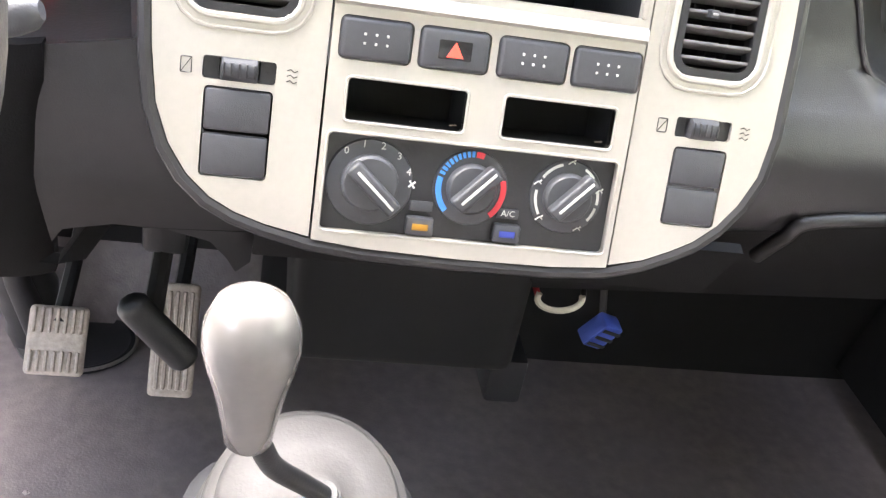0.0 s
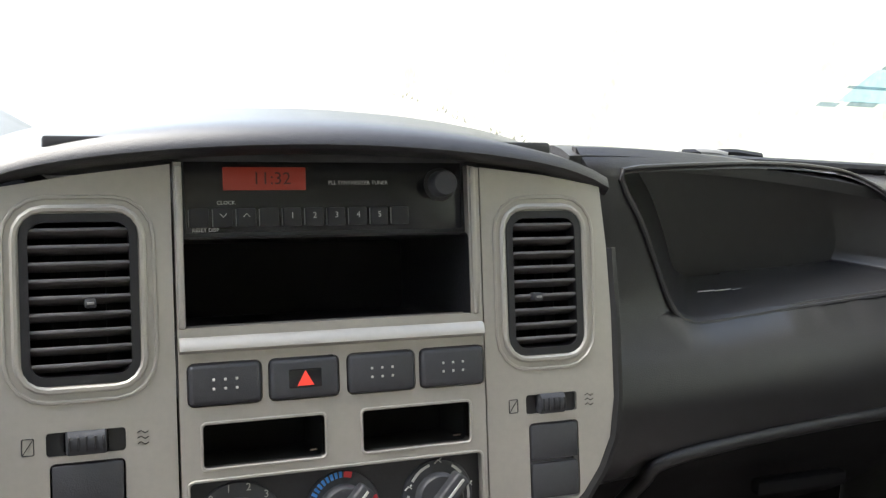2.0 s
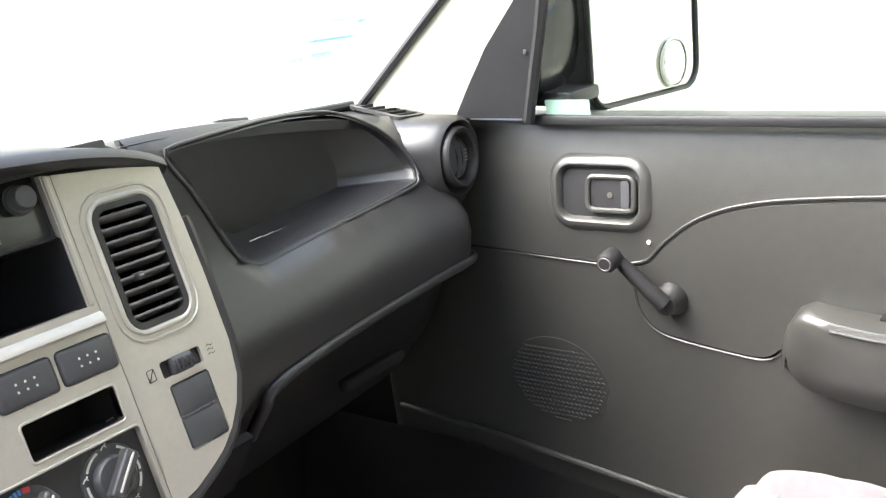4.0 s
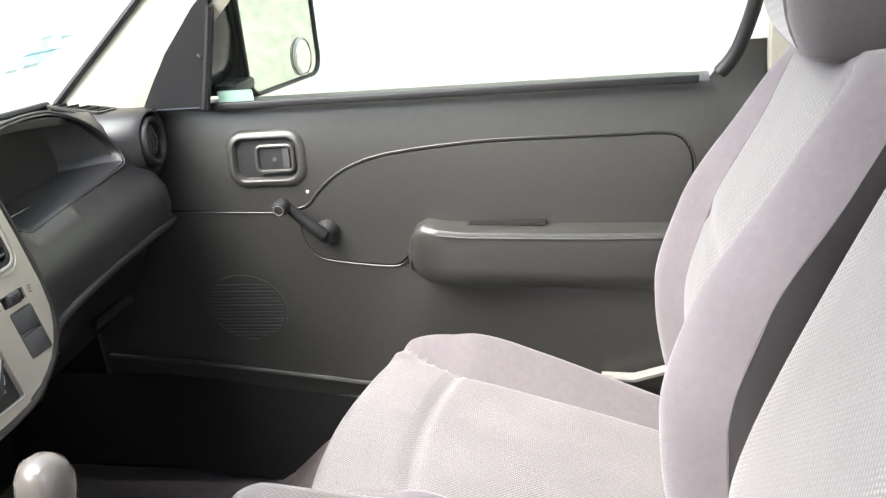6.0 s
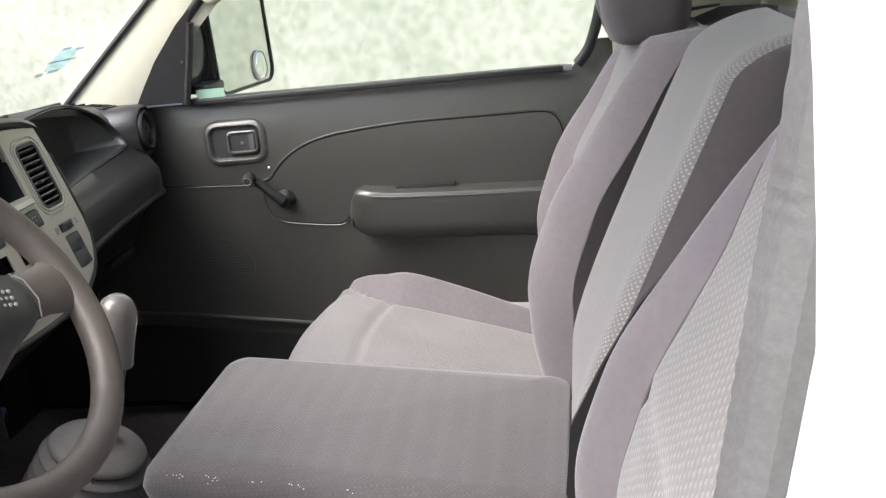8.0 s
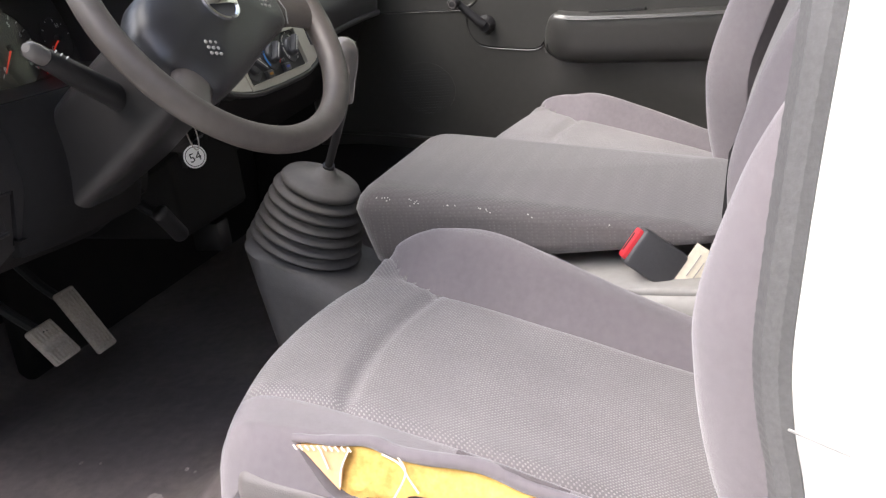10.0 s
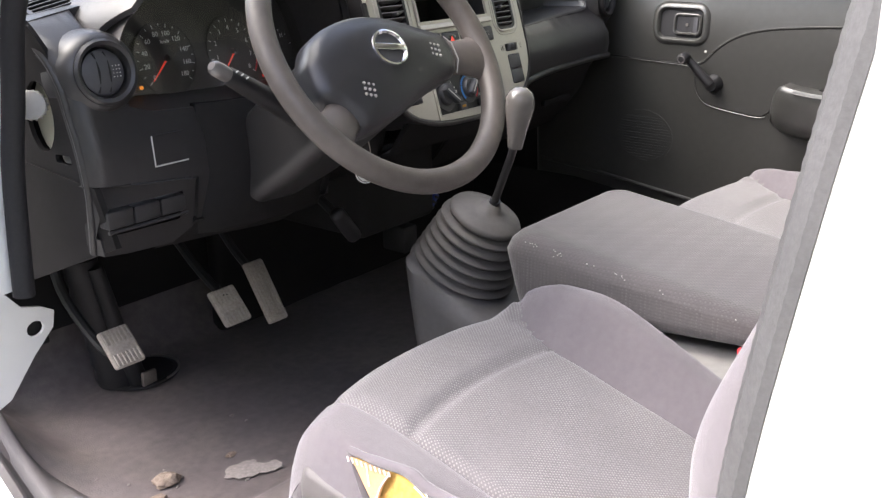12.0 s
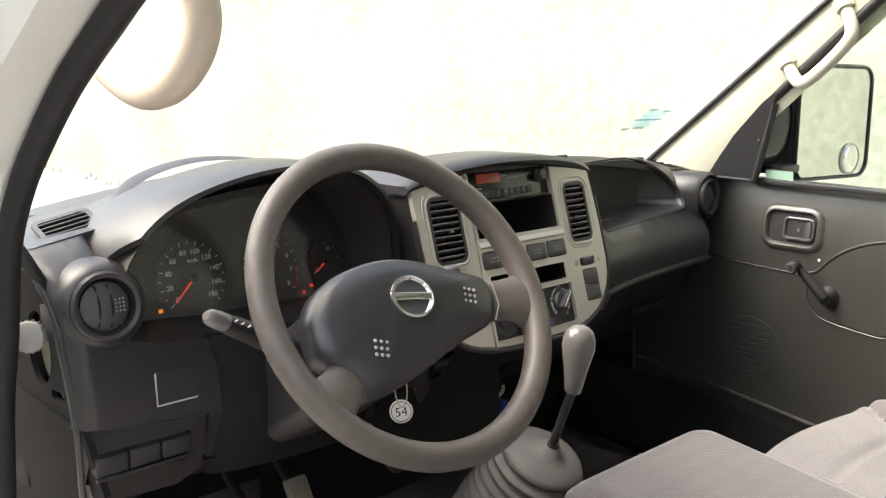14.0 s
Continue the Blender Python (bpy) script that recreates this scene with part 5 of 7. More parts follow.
bdg = part("badge", lathe([(0.0265, 0.0005), (0.026, 0.003), (0.0235, 0.0036), (0.021, 0.0015)], WM @ Matrix.Translation(bc) @ Matrix.Diagonal((1, 0.9, 1, 1)), 40, cap=False), CHROME, wheel, "round chrome maker's badge")
part("badge_field", lathe([(0.0, 0.001), (0.0212, 0.001)], WM @ Matrix.Translation(bc) @ Matrix.Diagonal((1, 0.9, 1, 1)), 32, cap=False), BUTTON, bdg)
part("badge_bar", box((-0.0235, -0.0042, 0.0012), (0.0235, 0.0042, 0.0042), 0.001, 2, WM @ Matrix.Translation(bc) @ pose(0, 0, 0, 0, 0, -8)), CHROME, bdg)
for sx, sy in ((0.067, -0.014), (-0.068, -0.05)):
    for i in range(3):
        for j in range(3):
            x, y = sx + 0.0062 * (i - 1) + 0.002 * (j - 1), sy + 0.0068 * (j - 1) - 0.002 * (i - 1)
            part("stud", lathe([(0.0021, 0), (0.0016, 0.0015), (0.0, 0.0018)], WM @ Matrix.Translation((x, y, 0.0152 if sx > 0 else 0.0146)), 8, cap=False), LIGHTGREY, hub)

# ---- gear lever ----
gear = thing("gear_lever", (-0.08, -0.06, 0.09), "gear lever with grey knob and ribbed rubber boot", "gear lever")
hs = []
for z, x0, x1, y0, y1, r in ((0.085, -0.158, 0.03, -0.245, -0.055, 0.03), (0.20, -0.154, 0.028, -0.24, -0.028, 0.03), (0.300, -0.152, 0.025, -0.235, -0.005, 0.035), (0.337, -0.150, 0.022, -0.225, 0.006, 0.04), (0.349, -0.138, 0.01, -0.21, -0.004, 0.045)):
    hs.append([Vector((x, y, z + (0.5 * (y + 0.06) * min(1, (z - 0.2) / 0.13) if z > 0.2 else 0))) for x, y in rrect(x0, x1, y0, y1, r, 6)])
part("housing", loft(hs), HOUSE, gear, "grey plastic gear lever housing", angle=50)
part("screw", lathe([(0.009, -0.002), (0.009, 0.001), (0.006, 0.001), (0.005, -0.001), (0, -0.001)], basis((-0.1505, -0.055, 0.297), (0, 1, 0), (-1, 0, 0.06)), 20, cap=False), BOOT, gear)
prof = []
B0, B1 = Vector((-0.064, -0.058, 0.331)), Vector((-0.068, -0.108, 0.436))
BN = (B1 - B0).normalized()
BX = Vector((1, 0, 0))
BY = BN.cross(BX)
nr = 7
for i in range(nr):
    t = i / nr
    r = 0.090 - 0.025 * t
    prof += [(t, r * 0.86), (t + 0.3 / nr, r * 0.94), (t + 0.5 / nr, r), (t + 0.68 / nr, r * 0.985), (t + 0.85 / nr, r * 0.87)]
prof += [(1.0, 0.052), (1.03, 0.058), (1.07, 0.060), (1.12, 0.056), (1.16, 0.036), (1.2, 0.018), (1.27, 0.013)]
rows = []
for t, r in prof:
    c = B0.lerp(B1, t)
    if t > 1.1:
        c = c + Vector((0.008, -0.003, 0)) * (t - 1.1) * 4
    rows.append([c + BX * (r * 0.95 * math.cos(a)) + BY * (r * 1.02 * math.sin(a)) for a in steps(0, 2 * math.pi, 40)[:-1]])
part("boot", loft(rows), BOOT, gear, "ribbed grey rubber boot", angle=70)
R0, R1 = Vector((-0.060, -0.122, 0.463)), Vector((-0.110, -0.192, 0.570))
part("rod", tube(smooth_path([R0, (-0.077, -0.143, 0.494), (-0.095, -0.166, 0.528), (-0.103, -0.181, 0.555), R1 + Vector((0, 0, 0.01))], 4), 0.006, 12), BLACK, gear)
part("rod_collar", tube([R0 - Vector((0, 0, 0.004)), R0 + (R1 - R0) * 0.06], 0.009, 12), BLACK, gear)
kd = (R1 - R0).normalized()
kb = R1
part("knob", lathe([(0.010, 0.0), (0.0115, 0.002), (0.0128, 0.014), (0.016, 0.034), (0.0195, 0.050), (0.0215, 0.063), (0.0207, 0.074), (0.0165, 0.084), (0.009, 0.0895), (0.0, 0.0905)], basis(kb, (1, 0, 0), (-0.04, -0.13, 1)), 32, cap=False), KNOB, gear, "smooth grey pear-shaped knob")

# ---- pedals ----


def pedal(name, c, w, h, tilt, ribs, along, arm, label):
    m = pose(*c, tilt, 0, 0)
    w, h = w * 0.86, h * 0.86
    t = thing(name, (c[0], c[1], c[2] - 0.06), label, "pedal", "foot pedals")
    pad = part("pad", box((-w / 2, -h / 2, -0.006), (w / 2, h / 2, 0.004), 0.005, 3, m), PEDAL, t, "worn pale rubber pad")
    for i in range(ribs):
        if along:
            x = -w / 2 + 0.008 + (w - 0.016) * i / (ribs - 1)
            part("rib", box((x - 0.0022, -h / 2 + 0.008, 0.003), (x + 0.0022, h / 2 - 0.008, 0.0068), 0.001, 1, m), PEDAL, pad)
        else:
            for a, b in ((0.10, 0.46), (-0.46, -0.16)):
                x = -w / 2 + 0.006 + (w - 0.012) * i / (ribs - 1)
                part("rib", box((x - 0.0016, h * a, 0.003), (x + 0.0016, h * b, 0.0066), 0.0008, 1, m), PEDAL, pad)
    part("arm", tube(smooth_path(arm, 5), 0.008, 8), BLACK, t)
    return t


pedal("clutch_pedal", (-0.494, 0.262, 0.272), 0.062, 0.075, 48, 7, False, [(-0.494, 0.268, 0.264), (-0.492, 0.32, 0.255), (-0.49, 0.42, 0.33), (-0.48, 0.46, 0.45)], "clutch pedal with a worn ribbed pad")
pedal("brake_pedal", (-0.291, 0.250, 0.276), 0.064, 0.078, 48, 7, False, [(-0.291, 0.262, 0.287), (-0.287, 0.34, 0.33), (-0.285, 0.42, 0.40), (-0.285, 0.45, 0.48)], "brake pedal with a worn ribbed pad")
pedal("accelerator_pedal", (-0.184, 0.281, 0.262), 0.052, 0.135, 58, 5, True, [(-0.184, 0.30, 0.285), (-0.180, 0.36, 0.32), (-0.178, 0.42, 0.38)], "long ribbed accelerator pedal")
gaiter = thing("pedal_gaiter", (-0.318, 0.485, 0.09), "rubber gaiter and steel plate round the clutch linkage", "gaiter")
part("plate", lathe([(0.075, 0.0), (0.075, 0.004), (0.068, 0.006), (0.062, 0.003)], pose(-0.318, 0.485, 0.092) @ Matrix.Diagonal((0.95, 0.85, 1, 1)), 32), BLACK, gaiter)
part("ring_edge", tube([(-0.318 + 0.072 * math.cos(a), 0.485 + 0.064 * math.sin(a), 0.0985) for a in steps(-1.4, 0.7, 16)], 0.0022, 6), STEEL, gaiter)
part("boot", loft([[Vector((-0.360 - 0.05 * k + (0.036 + 0.004 * (i % 2)) * (1 - 0.2 * k) * math.cos(a), 0.49 + 0.036 * math.sin(a) * (1 - 0.2 * k), 0.092 + 0.25 * k)) for a in steps(0, 2 * math.pi, 18)[:-1]] for i, k in enumerate(steps(0, 1, 15))]), BLACK, gaiter)
part("link", tube([(-0.345, 0.455, 0.10), (-0.375, 0.45, 0.20), (-0.40, 0.46, 0.33)], [0.018, 0.015, 0.014], 12), BLACK, gaiter)
part("bracket", box((-0.352, 0.428, 0.093), (-0.322, 0.436, 0.122), 0.003), STEEL, gaiter)
hb = thing("parking_brake_handle", (-0.20, 0.08, 0.42), "black pull handle hanging under the dashboard", "handle")
part("grip", tube(smooth_path([(-0.203, 0.083, 0.45), (-0.197, 0.083, 0.441), (-0.18, 0.084, 0.42), (-0.163, 0.085, 0.40), (-0.157, 0.086, 0.392)], 4), [0.006, 0.009, 0.011] + [0.013] * 11 + [0.012, 0.010, 0.006], 12), BLACK, hb)
part("shaft", tube([(-0.186, 0.085, 0.428), (-0.183, 0.16, 0.47), (-0.18, 0.25, 0.53)], 0.008, 8), BLACK, hb)
part("bracket", box((-0.2, 0.13, 0.46), (-0.165, 0.16, 0.52), 0.006), BLACK, hb)

# ---- seats ----
BASE = [(-0.76, 0.245), (-0.70, 0.262), (-0.60, 0.296), (-0.50, 0.333), (-0.405, 0.362), (-0.32, 0.375), (-0.295, 0.366), (-0.278, 0.342), (-0.270, 0.315), (-0.266, 0.27), (-0.264, 0.235)]
ADD = [(-0.76, 0.010), (-0.66, 0.022), (-0.58, 0.03), (-0.50, 0.038), (-0.43, 0.044), (-0.37, 0.037), (-0.31, 0.018), (-0.275, 0.004), (-0.264, 0.0)]
HW = 0.234
FRONT = [(0.29, -0.688), (0.36, -0.676), (0.487, -0.672), (0.608, -0.704), (0.727, -0.769), (0.80, -0.803), (0.835, -0.822), (0.85, -0.85), (0.845, -0.90)]


def gaussian(d, w):
    return math.exp(-(d / w) ** 2)


def split(bm_fn, test, name_a, mat_a, name_b, mat_b, parent, label_b):
    """Makes two parts out of one surface: faces whose middle passes the test, and the rest."""
    for name, mat, keep, lab in ((name_a, mat_a, False, ""), (name_b, mat_b, True, label_b)):
        bm = bm_fn()
        uvl = bm.loops.layers.uv[0]
        drop = []
        for f in bm.faces:
            n = len(f.loops)
            if test(sum(lo[uvl].uv.x for lo in f.loops) / n, sum(lo[uvl].uv.y for lo in f.loops) / n) != keep:
                drop.append(f)
        bmesh.ops.delete(bm, geom=drop, context="FACES")
        part(name, bm, mat, parent, lab, angle=80)


def seat(name, xc, label, back=0.0, outer=1.0, fwd=0.0, bow=0.0, xb=None, inner=1.0, iw=0.16, headrest=True):
    xb = xc if xb is None else xb
    s = thing(name, (xc, -0.5, 0.2), label, "seat", "front seats")

    def edge(u, v):
        """Half the width of the woven insert, which widens towards the front."""
        return iw if u < 0 and outer < 1 else curve_at(v, [(-0.42, iw), (-0.34, iw + 0.025), (-0.28, HW - 0.012)])

    def top(u, v):
        a = abs(u)
        ew = edge(u, v)
        z = curve_at(v, BASE)
        k = min(1, max(0, (a - min(ew, iw + 0.012)) / 0.05))
        z += curve_at(v, ADD) * k * k * (3 - 2 * k) * (outer if u < 0 else inner)
        e = max(0, (a - (HW - 0.03)) / 0.03)
        z -= 0.05 * e ** 2.5
        if v < -0.285:
            z -= 0.009 * gaussian(a - ew, 0.006)
            if a < ew:
                z -= 0.009 * gaussian(v + 0.405, 0.006)
        z += 0.0025 * noise.noise((u * 12, v * 12, xc))
        return Vector((xc + u * (1 - 0.03 * (v + 0.26)), v + (fwd + bow * (1 - (u / HW) ** 2)) * min(1, (v + 0.76) / 0.35), z))

    us = [-HW, -HW + 0.006, -HW + 0.014] + steps(-HW + 0.024, HW - 0.024, 68) + [HW - 0.014, HW - 0.006, HW]
    vs = steps(-0.76, -0.30, 64) + [-0.292, -0.284, -0.277, -0.272, -0.269, -0.267, -0.2655, -0.264]
    split(lambda: sheet(top, us, vs), lambda u, v: abs(u) < edge(u, v) and -0.75 < v, "cushion_bolster", CLOTH, "cushion_insert", WEAVE, s, "woven grey insert with pale flecks")

    def side(sgn):
        return lambda u, v: Vector((top(sgn * HW, u).x + sgn * 0.004 * math.sin(math.pi * v), top(sgn * HW, u).y, top(sgn * HW, u).z * (1 - v) + 0.2 * v))

    # cushion sides in the darker copy, which paints their shade
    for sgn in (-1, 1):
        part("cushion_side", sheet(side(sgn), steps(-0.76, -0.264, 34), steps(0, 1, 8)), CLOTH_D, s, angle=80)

    def fy(u, z):
        y = curve_at(z, FRONT) + back
        a = abs(u)
        k = min(1, max(0, (a - 0.145) / 0.035))
        amp = curve_at(z, [(0.29, 0.02), (0.45, 0.038), (0.62, 0.034), (0.78, 0.016), (0.84, 0.0)])
        y += amp * k * k * (3 - 2 * k)
        hw = curve_at(z, [(0.29, 0.232), (0.5, 0.234), (0.68, 0.22), (0.80, 0.195), (0.85, 0.17)])
        e = max(0, (a / hw - 0.80) / 0.20)
        y -= 0.066 * e ** 2.3
        if 0.33 < z < 0.83:
            y -= 0.007 * gaussian(a - 0.145, 0.006)
            if a < 0.145:
                y -= 0.006 * (gaussian(z - 0.605, 0.006) + gaussian(z - 0.42, 0.006))
        return y, hw

    def bfront(u, z):
        y, hw = fy(u * 0.234, z)
        y, hw = fy(u * hw, z)
        return Vector((xb + u * hw, y + 0.002 * noise.noise((u * 3, z * 12, xc)), z))

    bu = [-1, -0.985, -0.965] + steps(-0.94, 0.94, 60) + [0.965, 0.985, 1]
    bz = steps(0.29, 0.80, 46) + [0.812, 0.823, 0.832, 0.84, 0.846, 0.85]
    split(lambda: sheet(bfront, bu, bz), lambda u, v: abs(u) * fy(0, v)[1] < 0.145 and 0.33 < v < 0.80, "backrest_bolster", CLOTH, "backrest_insert", WEAVE_B, s, "woven grey back panel with rows of pale flecks")

    def bback(u, v):
        """Rear shell, v from the bottom to the top."""
        z = 0.29 + 0.555 * v
        hw = fy(0.0, z)[1]
        y0 = fy(hw, z)[0] + 0.001
        d = 0.10 * (1 - 0.25 * v)
        w = abs(u) ** 8
        return Vector((xb + u * hw, y0 - d * (1 - w), z))

    # rear shell darkened by colour, as the side turned from the light
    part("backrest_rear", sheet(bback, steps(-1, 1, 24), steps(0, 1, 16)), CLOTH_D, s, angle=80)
    for sg in (-1, 1):
        part("seam", tube([bfront(sg * 0.1452 / fy(0, z)[1], z) + Vector((0, 0.0035, 0)) for z in steps(0.34, 0.80, 40)], 0.0016, 6), CLOTH_D, s)
    hr = []
    for z, w, y0, y1 in ((0.828, 0.112, -0.875, -0.790), (0.836, 0.125, -0.885, -0.777), (0.87, 0.132, -0.892, -0.766), (0.93, 0.135, -0.895, -0.760), (1.0, 0.13, -0.90, -0.770), (1.04, 0.12, -0.898, -0.782), (1.06, 0.10, -0.89, -0.80), (1.067, 0.07, -0.88, -0.82)):
        hr.append([Vector((xb + x, y + back, z)) for x, y in rrect(-w, w, y0, y1, 0.035, 6)])
    hd = not headrest or part("headrest", loft(hr), CLOTH_D, s, "padded cloth headrest", angle=60)
    fr = []
    for z, y in ((0.842, -0.7745), (0.87, -0.7635), (0.93, -0.7575), (1.0, -0.7675), (1.035, -0.779)):
        fr.append((z, y))
    if headrest:
        part("front_panel", sheet(lambda u, v: Vector((xb + u, curve_at(v, fr) + back, v)), steps(-0.098, 0.098, 8), steps(0.842, 1.035, 12), lambda p, u, v: p - Vector((0, 0.004, 0))), WEAVE_B, hd)
    part("seat_frame", box((xc - 0.2, -0.70, 0.196), (xc + 0.2, -0.29, 0.23), 0.006), BLACK, s)
    part("recliner", box((xb - HW + (0.01 if headrest else 0.045), -0.76 + back, 0.20), (xb - HW + (0.03 if headrest else 0.065), -0.66 + back, 0.345), 0.006), GREYP, s)
    part("recliner", box((xb + HW - 0.012, -0.74 + back, 0.22), (xb + HW + 0.004, -0.66 + back, 0.36), 0.006), CLOTH_D, s)
    return s, top


pseat, _ = seat("passenger_seat", 0.457, "grey cloth passenger seat with a woven cushion", fwd=0.036, bow=0.04)
dseat, dtop = seat("driver_seat", -0.412, "grey cloth driver's seat with a torn side bolster", back=-0.070, outer=0.12, fwd=0.014, bow=0.055, xb=-0.440, inner=1.4, iw=0.142, headrest=False)

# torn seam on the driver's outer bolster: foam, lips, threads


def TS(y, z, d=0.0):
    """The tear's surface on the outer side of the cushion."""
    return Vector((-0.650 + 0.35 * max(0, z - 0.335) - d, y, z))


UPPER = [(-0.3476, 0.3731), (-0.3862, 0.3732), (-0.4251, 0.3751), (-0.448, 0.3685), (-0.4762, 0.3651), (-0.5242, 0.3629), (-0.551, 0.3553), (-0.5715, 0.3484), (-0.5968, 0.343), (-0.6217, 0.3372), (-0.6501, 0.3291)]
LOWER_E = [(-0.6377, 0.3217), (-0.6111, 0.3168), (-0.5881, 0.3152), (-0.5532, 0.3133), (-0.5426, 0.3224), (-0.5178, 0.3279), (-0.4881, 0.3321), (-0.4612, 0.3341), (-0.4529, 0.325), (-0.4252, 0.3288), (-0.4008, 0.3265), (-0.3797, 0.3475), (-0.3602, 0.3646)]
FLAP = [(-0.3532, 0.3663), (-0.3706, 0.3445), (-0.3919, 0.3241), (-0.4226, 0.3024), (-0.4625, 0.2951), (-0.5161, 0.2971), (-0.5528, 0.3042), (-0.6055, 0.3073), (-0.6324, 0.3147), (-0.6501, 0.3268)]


def run(pts, k=4):
    return [(p.x, p.y) for p in smooth_path([(y, z, 0) for y, z in pts], k)]


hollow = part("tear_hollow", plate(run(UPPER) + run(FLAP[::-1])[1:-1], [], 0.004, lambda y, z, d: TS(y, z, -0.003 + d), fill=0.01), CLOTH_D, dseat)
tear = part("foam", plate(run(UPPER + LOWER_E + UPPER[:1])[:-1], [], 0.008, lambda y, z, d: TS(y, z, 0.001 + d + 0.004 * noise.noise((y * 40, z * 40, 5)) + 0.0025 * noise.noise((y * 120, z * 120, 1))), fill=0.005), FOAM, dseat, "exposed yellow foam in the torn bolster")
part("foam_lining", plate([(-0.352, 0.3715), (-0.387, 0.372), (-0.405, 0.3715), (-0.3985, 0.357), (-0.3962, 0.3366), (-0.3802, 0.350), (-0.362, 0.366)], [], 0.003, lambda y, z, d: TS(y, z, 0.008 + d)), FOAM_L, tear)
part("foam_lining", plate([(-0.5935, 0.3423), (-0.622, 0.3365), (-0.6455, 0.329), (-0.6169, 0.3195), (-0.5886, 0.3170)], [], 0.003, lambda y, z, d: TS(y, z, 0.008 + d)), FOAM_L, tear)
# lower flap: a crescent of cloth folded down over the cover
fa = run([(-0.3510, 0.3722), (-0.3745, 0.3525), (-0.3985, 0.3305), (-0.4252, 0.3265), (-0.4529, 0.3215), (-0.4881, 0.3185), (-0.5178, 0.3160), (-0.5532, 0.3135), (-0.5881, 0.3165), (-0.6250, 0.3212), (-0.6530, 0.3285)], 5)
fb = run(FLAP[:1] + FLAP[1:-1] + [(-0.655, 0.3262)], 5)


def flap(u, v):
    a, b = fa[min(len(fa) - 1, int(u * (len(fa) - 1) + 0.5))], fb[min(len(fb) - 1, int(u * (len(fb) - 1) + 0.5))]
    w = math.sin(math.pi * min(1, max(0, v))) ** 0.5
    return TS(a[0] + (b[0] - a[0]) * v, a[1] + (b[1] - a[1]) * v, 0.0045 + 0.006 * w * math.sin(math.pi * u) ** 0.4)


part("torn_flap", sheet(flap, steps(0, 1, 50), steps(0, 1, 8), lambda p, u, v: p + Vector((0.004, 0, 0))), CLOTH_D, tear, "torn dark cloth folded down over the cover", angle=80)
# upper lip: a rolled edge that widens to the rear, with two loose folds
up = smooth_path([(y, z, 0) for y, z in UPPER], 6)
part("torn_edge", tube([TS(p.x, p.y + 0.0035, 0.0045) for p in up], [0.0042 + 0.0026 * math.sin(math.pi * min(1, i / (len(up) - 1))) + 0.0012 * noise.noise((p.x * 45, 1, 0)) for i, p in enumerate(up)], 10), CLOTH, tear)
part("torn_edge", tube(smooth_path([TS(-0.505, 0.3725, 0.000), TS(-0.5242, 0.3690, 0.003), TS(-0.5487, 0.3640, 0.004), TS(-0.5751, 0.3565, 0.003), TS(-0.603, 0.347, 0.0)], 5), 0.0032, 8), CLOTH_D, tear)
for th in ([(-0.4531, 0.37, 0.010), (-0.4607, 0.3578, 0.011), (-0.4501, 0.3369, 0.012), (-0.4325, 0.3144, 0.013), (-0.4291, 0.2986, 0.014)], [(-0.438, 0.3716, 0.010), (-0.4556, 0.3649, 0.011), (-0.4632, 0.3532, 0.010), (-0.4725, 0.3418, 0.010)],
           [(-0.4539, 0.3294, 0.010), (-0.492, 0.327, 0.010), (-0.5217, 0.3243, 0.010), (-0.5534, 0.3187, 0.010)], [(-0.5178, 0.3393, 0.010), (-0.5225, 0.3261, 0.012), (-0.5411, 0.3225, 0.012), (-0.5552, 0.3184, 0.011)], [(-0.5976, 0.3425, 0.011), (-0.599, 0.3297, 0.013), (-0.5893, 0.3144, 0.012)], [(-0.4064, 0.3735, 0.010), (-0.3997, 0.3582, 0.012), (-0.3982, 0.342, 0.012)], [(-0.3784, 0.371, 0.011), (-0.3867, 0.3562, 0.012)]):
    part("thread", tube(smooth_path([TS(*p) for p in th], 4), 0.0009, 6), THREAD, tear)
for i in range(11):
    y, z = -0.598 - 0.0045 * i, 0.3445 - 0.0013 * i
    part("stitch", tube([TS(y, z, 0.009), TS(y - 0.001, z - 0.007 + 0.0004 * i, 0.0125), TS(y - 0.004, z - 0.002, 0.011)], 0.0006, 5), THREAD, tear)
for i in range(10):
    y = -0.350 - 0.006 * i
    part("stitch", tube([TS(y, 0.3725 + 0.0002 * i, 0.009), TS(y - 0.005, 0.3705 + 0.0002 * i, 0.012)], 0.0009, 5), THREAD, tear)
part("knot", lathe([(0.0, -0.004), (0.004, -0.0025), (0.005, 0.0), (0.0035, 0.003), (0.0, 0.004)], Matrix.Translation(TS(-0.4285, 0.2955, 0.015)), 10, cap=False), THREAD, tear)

# plastic cover on the driver's seat base
CT = [(-0.80, 0.350), (-0.748, 0.339), (-0.708, 0.330), (-0.673, 0.310), (-0.644, 0.305), (-0.603, 0.308), (-0.551, 0.302), (-0.50, 0.294), (-0.457, 0.294), (-0.412, 0.305), (-0.376, 0.325), (-0.319, 0.334), (-0.282, 0.340), (-0.270, 0.336), (-0.262, 0.325)]
CB = [(-0.80, 0.19), (-0.50, 0.192), (-0.421, 0.2), (-0.30, 0.235), (-0.262, 0.25)]
RZ = [(-0.80, 0.225), (-0.66, 0.222), (-0.60, 0.226), (-0.516, 0.232), (-0.426, 0.235), (-0.326, 0.253), (-0.282, 0.268), (-0.262, 0.272)]


def ease(t):
    t = min(1, max(0, t))
    return t * t * (3 - 2 * t)


